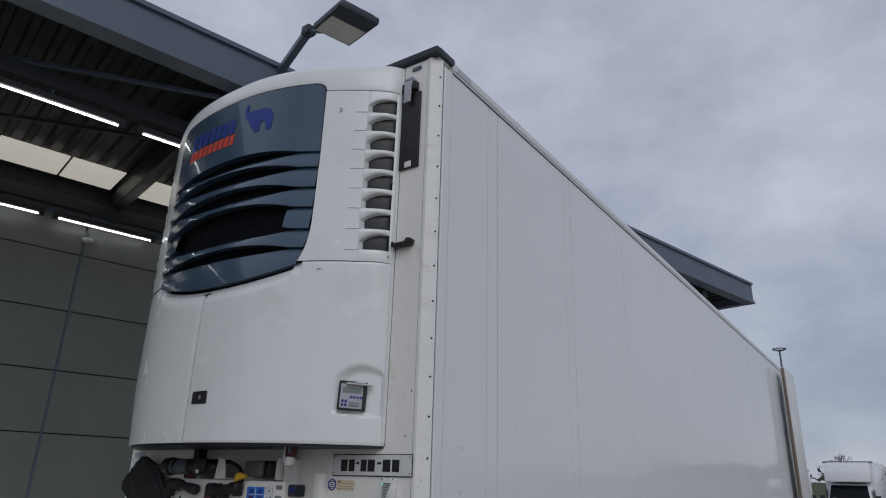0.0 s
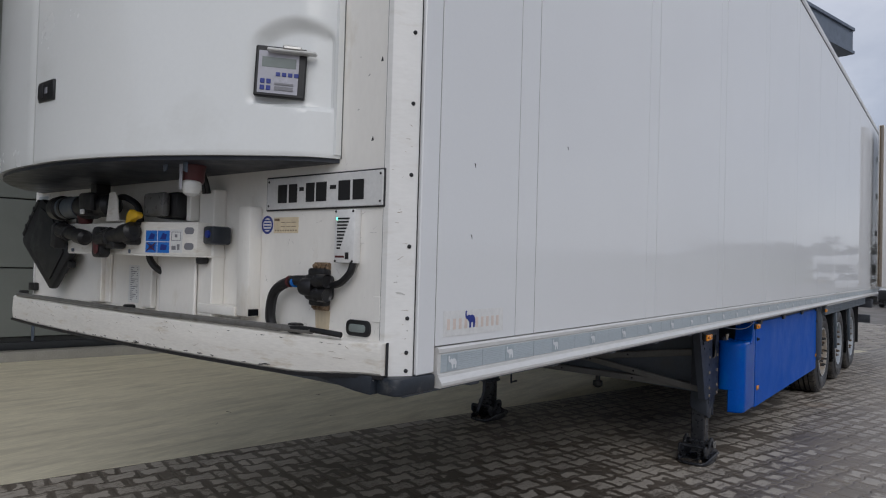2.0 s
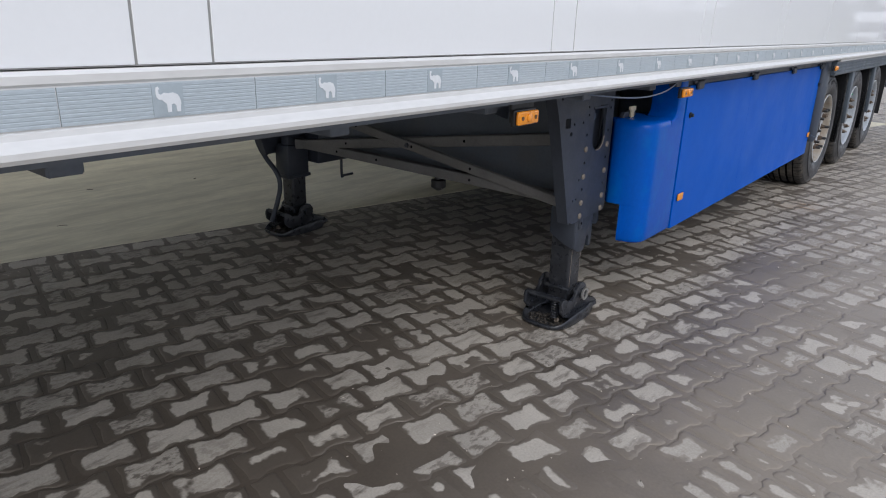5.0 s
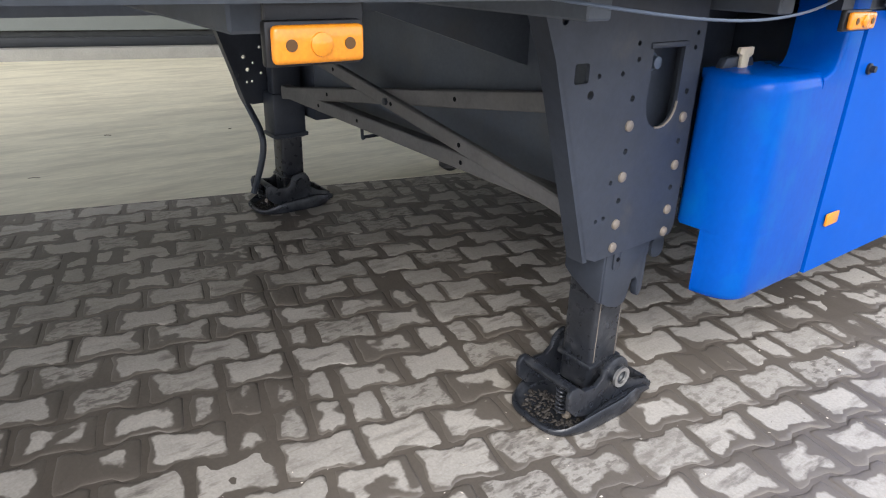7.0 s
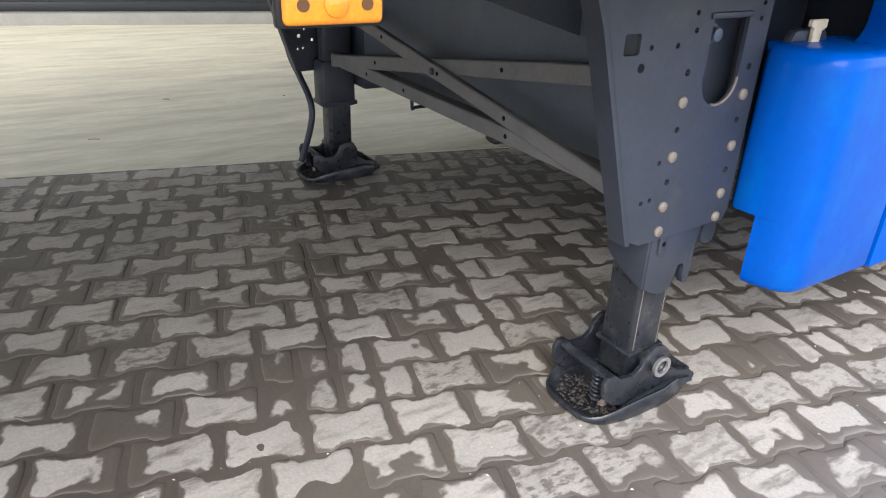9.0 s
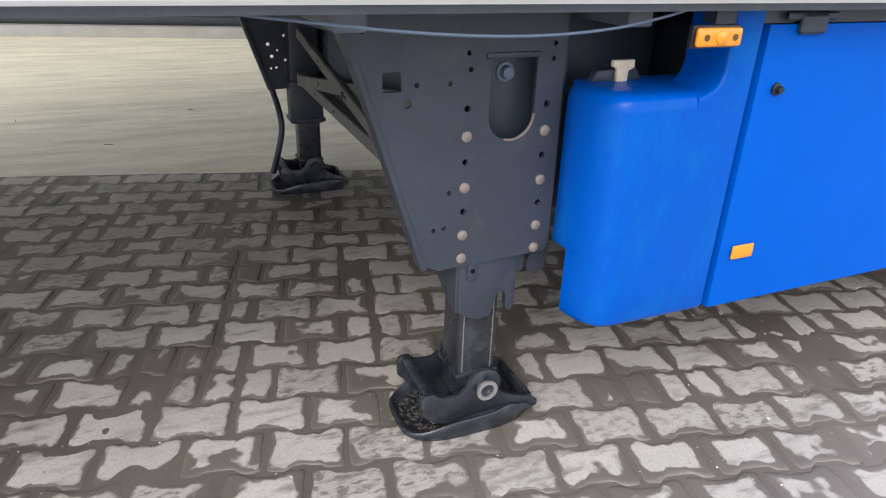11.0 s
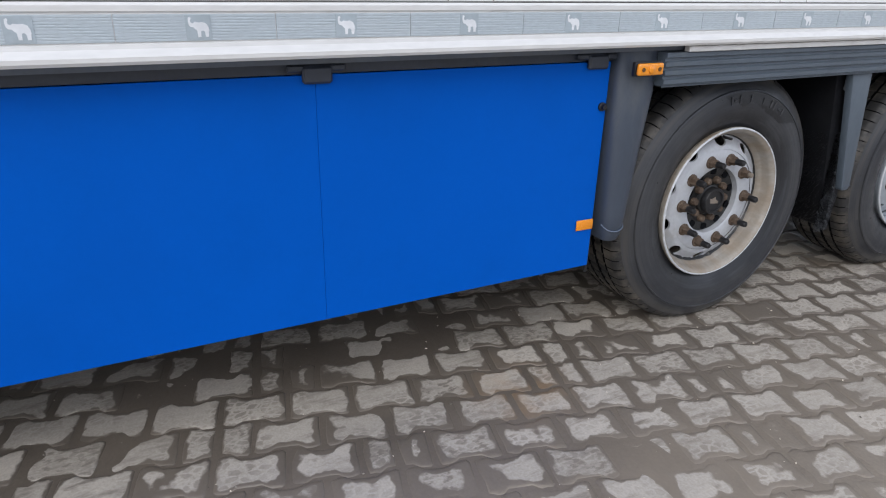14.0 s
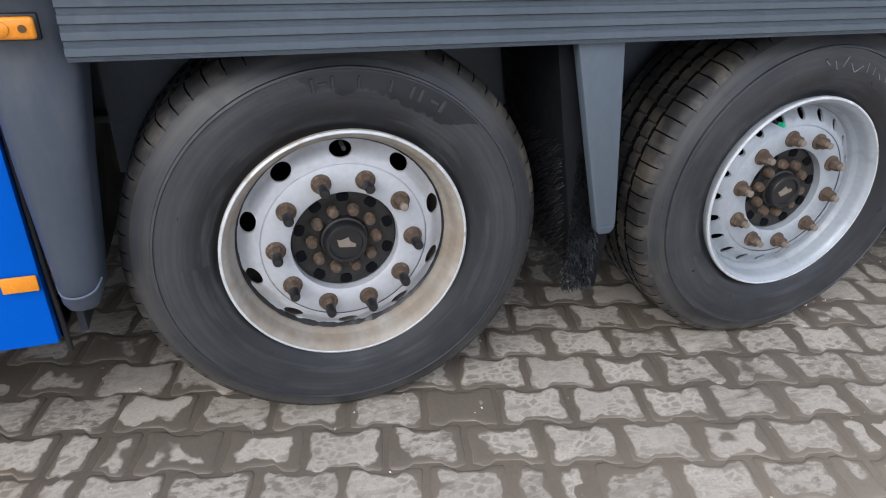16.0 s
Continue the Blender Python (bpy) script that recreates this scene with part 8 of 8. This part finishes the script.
def bare_tree(x, y, hgt, seed):
    tree = thing("bare_tree", "leafless winter tree with a fine crown of twigs on the bank", "tree", (x, y, 2.6), "bare trees on the bank")
    r = random.Random(seed)
    trunk, crown = bmesh.new(), bmesh.new()
    def grow(bm, p, d, length, rad, depth):
        q = p + d * length
        pipe([p, (p + q) / 2 + Vector((r.uniform(-1, 1), r.uniform(-1, 1), 0)) * length * 0.05, q], rad, bm if depth < 2 else crown, 5)
        if depth < 5:
            for _ in range(3 if depth else 4):
                nd = (d + Vector((r.uniform(-1, 1), r.uniform(-1, 1), r.uniform(-0.2, 0.7))) * 0.75).normalized()
                grow(bm, p + (q - p) * r.uniform(0.55, 1.0), nd, length * r.uniform(0.55, 0.8), rad * 0.6, depth + 1)
    grow(trunk, Vector((x, y, 2.4)), Vector((0, 0, 1)), hgt * 0.33, hgt * 0.017, 0)
    part("trunk", trunk, BARK, tree)
    part("crown", crown, BARK, tree)
    return tree


first_tree = bare_tree(-6.4, 108, 6.5, 1)
second_tree = bare_tree(1.0, 110, 5.0, 2)
for x, y, sc, tr in ((4.5, 112, 0.9, first_tree), (-1.8, 115, 0.8, second_tree), (9.0, 109, 1.0, second_tree), (14.0, 112, 1.1, first_tree), (22.0, 108, 0.9, second_tree), (31.0, 105, 1.0, first_tree)):
    copy_thing(tr, Matrix.Translation((x, y, 2.6)) @ Matrix.Rotation(x, 4, "Z"))

# far tree belt and low buildings beyond the open side of the yard
bm = bmesh.new()
rnd = random.Random(8)
for k in range(9000):
    a = radians(rnd.uniform(1, 40) if k % 4 == 0 else rnd.uniform(1, 20))
    r = rnd.uniform(122, 134)
    top = 5.6 + 2.2 * noise.noise(Vector((a * 14, 1.3, 0))) + 1.2 * noise.noise(Vector((a * 60, 4.3, 0)))
    top *= min(1.0, max(0.18, (22 - math.degrees(a)) / 7))
    z = top * rnd.random() ** 0.7 + 0.4
    s0 = rnd.uniform(0.3, 0.9)
    p = Vector((r * math.sin(a), r * math.cos(a), z))
    q = [p + Vector((rnd.uniform(-1, 1), rnd.uniform(-1, 1), rnd.uniform(-1, 1))) * s0 for _ in range(3)]
    bm.faces.new([bm.verts.new(v) for v in q])
tagged(part("far_trees", bm, HEDGE), "far belt of brown winter trees round the yard", "trees", kind="stuff")

# ---- paving: interlocking double-T concrete pavers with mud in the joints ----
P_L, P_W = 0.205, 0.1455               # pitch along and across the rows
W_EDGE = -3.436                        # where the rows meet the concrete
def lattice(n0, n1, seed):
    return np.random.RandomState(seed).rand(n0, n1)


def soft_noise(s, w, size, seed):
    """Smooth value noise over the plan."""
    g = lattice(257, 257, seed)
    a, b = s / size + 60, w / size + 60
    i, j = np.floor(a).astype(int), np.floor(b).astype(int)
    u, v = a - i, b - j
    u, v = u * u * (3 - 2 * u), v * v * (3 - 2 * v)
    i, j = i % 256, j % 256
    return (g[i, j] * (1 - u) + g[i + 1, j] * u) * (1 - v) + (g[i, j + 1] * (1 - u) + g[i + 1, j + 1] * u) * v


paving = struct("pavement", block(-3.435, 3.6, -4.0, 17.0, -0.16, -0.045, m=SITE), MUD, "grey interlocking concrete pavers with dark mud in the joints", "pavement")

# outline of one paver: wide ends, narrow waist; and of the two halves of a cut one
HL, HE, HW = P_L / 2 - 0.004, P_W / 2 + 0.006, P_W / 2 - 0.011
CUT = 0.009
OUT = [(-HL, -HE + CUT), (-HL + CUT, -HE), (-HL * 0.58, -HE), (-HL * 0.36, -HW), (HL * 0.36, -HW), (HL * 0.58, -HE), (HL - CUT, -HE), (HL, -HE + CUT)]
OUT += [(-a, -b) for a, b in OUT]
HALF = [(-HL, -HE + CUT), (-HL + CUT, -HE), (-HL * 0.58, -HE), (-HL * 0.36, -HW), (-0.006, -HW), (-0.006, HW), (-HL * 0.36, HW), (-HL * 0.58, HE), (-HL + CUT, HE), (-HL, HE - CUT)]


def paver_coords(seed, outline):
    """Worn, chipped outline with a rounded top edge; rim is the distance in from the edge."""
    r = random.Random(seed)
    fine = []
    for (a0, b0), (a1, b1) in zip(outline, outline[1:] + outline[:1]):
        m = 3 if math.hypot(a1 - a0, b1 - b0) > 0.05 else 2 if math.hypot(a1 - a0, b1 - b0) > 0.03 else 1
        fine += [(a0 + (a1 - a0) * k / m, b0 + (b1 - b0) * k / m) for k in range(m)]
    n = len(fine)
    lo, hi = min(a for a, b in fine), max(a for a, b in fine)
    mid, half = (lo + hi) / 2, (hi - lo) / 2
    chip = [max(0.0, r.gauss(0.0005, 0.0014)) + (r.random() < 0.07) * r.uniform(0.003, 0.007) for _ in fine]
    verts, rim = [], []
    for inset, z, j in ((0.0, -0.05, 0.0), (0.0, -0.006, 0.0005), (0.004, -0.0016, 0.0008), (0.010, 0.0, 0.001), (0.024, 0.0004, 0.0), (0.044, 0.0004, 0.0)):
        for (a, b), c in zip(fine, chip):
            d = inset + (c if -0.04 < z < 0.0003 else 0.0)
            la = mid + (a - mid) * (half - d) / half
            lb = b * (HE - d) / HE
            verts.append((lb + r.gauss(0, j), la + r.gauss(0, j), z))          # local x is w, local y is s
            rim.append(inset)
    faces = [(k * n + i, k * n + (i + 1) % n, (k + 1) * n + (i + 1) % n, (k + 1) * n + i) for k in range(5) for i in range(n)]
    faces.append(tuple(5 * n + i for i in range(n)))
    return verts, faces, rim


def paver_mesh(name, verts, faces, rim):
    me = bpy.data.meshes.new(name)
    me.from_pydata(verts, [], faces)
    me.attributes.new("rim", "FLOAT", "POINT").data.foreach_set("value", np.asarray(rim, dtype=np.float32))
    me.polygons.foreach_set("use_smooth", [True] * len(faces))
    me.materials.append(PAVER)
    return me


OTHER = [(-a, b) for a, b in HALF][::-1]
WHOLE = [paver_coords(k, OUT) for k in range(8)]
CUTS = [(paver_coords(20 + k, HALF), paver_coords(30 + k, OTHER)) for k in range(3)]
WHOLE_MESH = [paver_mesh("paver", *v) for v in WHOLE]
CUT_MESH = [[paver_mesh("paver", *v) for v in pair] for pair in CUTS]
rnd = random.Random(11)
big_v, big_f, big_rim, count = [], [], [], 0
for r_ in range(int((3.4 - W_EDGE) / P_W)):
    w = W_EDGE + P_W * (r_ + 0.5)
    for c in range(int(20.5 / P_L)):
        s = -3.8 + P_L * (c + (0.5 if r_ % 2 else 0.0))
        p = site(s, w)
        cut = rnd.random() < (0.34 if soft_noise(np.array(s), np.array(w), 0.8, 9) > 0.66 else 0.09)
        k = rnd.randrange(3 if cut else 8)
        for which in range(2 if cut else 1):
            tilt = Matrix.Rotation(rnd.gauss(0, 0.007), 4, "X") @ Matrix.Rotation(rnd.gauss(0, 0.007), 4, "Y") @ Matrix.Rotation(rnd.gauss(0, 0.011), 4, "Z")
            m = SITE @ Matrix.Translation((w + rnd.gauss(0, 0.0014), s + rnd.gauss(0, 0.0018), rnd.gauss(0.0, 0.0008))) @ tilt
            if -0.62 < p.x < 0.58 and 2.9 < p.y < 9.1 and count < 300:
                ob = new("paver", CUT_MESH[k][which] if cut else WHOLE_MESH[k])
                ob.parent, ob.matrix_basis = paving, m
                count += 1
            else:
                verts, faces, rim = CUTS[k][which] if cut else WHOLE[k]
                base = len(big_v)
                big_v += [tuple(m @ Vector(v)) for v in verts]
                big_f += [tuple(base + i for i in f) for f in faces]
                big_rim += rim
rest = new("pavers", paver_mesh("pavers", big_v, big_f, big_rim))
rest.parent = paving
tagged(rest, "field of grey interlocking concrete pavers", kind="stuff")

# mud: an uneven sheet that fills the joints almost flush
def mud_height(S, W):
    return -0.0016 + 0.0026 * (soft_noise(S, W, 0.7, 1) - 0.5) + 0.0020 * (soft_noise(S, W, 0.16, 2) - 0.5) + 0.0012 * (soft_noise(S, W, 0.05, 3) - 0.5)


def sheet(s0, s1, w0, w1, step):
    S, W = np.meshgrid(np.arange(s0, s1 + step / 2, step), np.arange(w0, w1 + step / 2, step), indexing="ij")
    co = np.stack([0.245 * S + 0.9695 * W, 0.9695 * S - 0.245 * W, mud_height(S, W)], -1).reshape(-1, 3)
    idx = np.arange(S.size).reshape(S.shape)
    return co, np.stack([idx[:-1, :-1], idx[1:, :-1], idx[1:, 1:], idx[:-1, 1:]], -1).reshape(-1, 4)


# fine sheet where one walks past, a coarser one round it
S0, S1, W0, W1 = 2.4, 10.4, -3.2, 0.8
cos, quads, base = [], [], 0
for box in ((S0, S1, W0, W1, 0.016), (-3.9, S0, -3.44, 3.5, 0.03), (S1, 16.9, -3.44, 3.5, 0.03), (S0, S1, W1, 3.5, 0.03), (S0, S1, -3.44, W0, 0.02)):
    c, q = sheet(*box)
    cos.append(c)
    quads.append(q + base)
    base += len(c)
co, quads = np.concatenate(cos), np.concatenate(quads)
me = bpy.data.meshes.new("mud")
me.vertices.add(len(co))
me.vertices.foreach_set("co", co.astype(np.float32).ravel())
me.loops.add(quads.size)
me.loops.foreach_set("vertex_index", quads.astype(np.int32).ravel())
me.polygons.add(len(quads))
me.polygons.foreach_set("loop_start", np.arange(0, quads.size, 4, dtype=np.int32))
me.polygons.foreach_set("loop_total", np.full(len(quads), 4, dtype=np.int32))
me.polygons.foreach_set("use_smooth", np.ones(len(quads), dtype=bool))
me.update(calc_edges=True)
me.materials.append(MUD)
mud = new("mud", me)
mud.parent = paving
tagged(mud, "dark damp mud between the pavers", kind="stuff")

# crumbs, grit and bits of leaf on the paving
rnd = random.Random(21)
cv, cf = [], []
for k in range(1400):
    x, y = rnd.uniform(-0.6, 2.2), rnd.uniform(0.5, 10.5)
    r0 = rnd.choice((0.0012, 0.0016, 0.002, 0.003)) * (2.2 if k % 90 == 0 else 1)
    a, st = rnd.uniform(0, 6.28), rnd.uniform(1, 2.4)
    base = len(cv)
    for dx, dy, dz in ((1, 0, 0), (0, 1, 0), (-1, 0, 0), (0, -1, 0), (0, 0, 1), (0, 0, -1)):
        px, py = dx * r0 * st, dy * r0
        cv.append((x + px * math.cos(a) - py * math.sin(a), y + px * math.sin(a) + py * math.cos(a), 0.0012 + dz * r0))
    cf += [tuple(base + i for i in f) for f in ((0, 1, 4), (1, 2, 4), (2, 3, 4), (3, 0, 4), (1, 0, 5), (2, 1, 5), (3, 2, 5), (0, 3, 5))]
me = bpy.data.meshes.new("grit")
me.from_pydata(cv, [], cf)
me.materials.append(CRUMB)
grit = new("grit", me)
grit.parent = paving
tagged(grit, "scattered pale grit and crumbs", kind="stuff")

# the yard's paving further out: plainer pavers in one sheet
SIMPLE = [(-HL, -HE), (-HL * 0.55, -HE), (-HL * 0.40, -HW), (HL * 0.40, -HW), (HL * 0.55, -HE), (HL, -HE), (HL, HE), (HL * 0.55, HE), (HL * 0.40, HW), (-HL * 0.40, HW), (-HL * 0.55, HE), (-HL, HE)]
rnd = random.Random(31)
ov, of = [], []
for s_lo, s_hi, w_lo, w_hi in ((-9.0, -3.9, -3.43, 8.0), (-3.9, 17.0, 3.42, 8.0), (17.0, 21.0, -3.43, 8.0), (APRON_END + 0.1, 21.0, -9.2, -3.44)):
    w = w_lo + P_W / 2
    r_ = 0
    while w < w_hi - P_W / 2:
        s = s_lo + P_L * (1.0 if r_ % 2 else 0.5)
        while s < s_hi - P_L / 2:
            base, dz = len(ov), rnd.gauss(-0.001, 0.0015)
            for inset, z in ((0.002, -0.02), (0.012, dz)):
                for a, b in SIMPLE:
                    ov.append(tuple(site(s + math.copysign(max(abs(a) - inset * 0.5, 0), a), w + math.copysign(abs(b) - inset, b), z)))
            of += [(base + i, base + (i + 1) % 12, base + 12 + (i + 1) % 12, base + 12 + i) for i in range(12)] + [tuple(base + 12 + i for i in range(12))]
            s += P_L
        w += P_W
        r_ += 1
outer = new("outer_pavers", paver_mesh("outer_pavers", ov, of, ([0.0] * 12 + [0.03] * 12) * (len(ov) // 24)))
outer.parent = paving
tagged(outer, "further field of muddy concrete pavers", kind="stuff")
bm = block(-3.44, 8.1, -9.1, -3.9, -0.05, -0.0045)
for a, b, c, d in ((3.5, 8.1, -3.9, 17.0), (-3.44, 8.1, 16.9, 21.1), (-9.2, -3.44, APRON_END, 21.1)):
    block(a, b, c, d, -0.05, -0.0045 - 0.0004 * (a > 3), bm=bm)
bmesh.ops.transform(bm, matrix=SITE, verts=bm.verts[:])
tagged(part("outer_mud", bm, MUD, paving), "damp mud bed of the further pavers", kind="stuff")

# dark bits of twig on the apron
rnd = random.Random(41)
bm = bmesh.new()
for k in range(18):
    p = site(rnd.uniform(0.5, 12.5), rnd.uniform(-8.4, -3.6), 0.003)
    a, r0 = rnd.uniform(0, 6.28), rnd.uniform(0.006, 0.03) * (2.0 if k % 9 == 0 else 1)
    d = Vector((math.cos(a), math.sin(a), 0)) * r0
    pipe([p - d, p + Vector((0, 0, 0.002)), p + d], 0.0015 + 0.0015 * rnd.random(), bm, 5)
tagged(part("twigs", bm, BARK, apron), "bits of dark twig", kind="stuff")
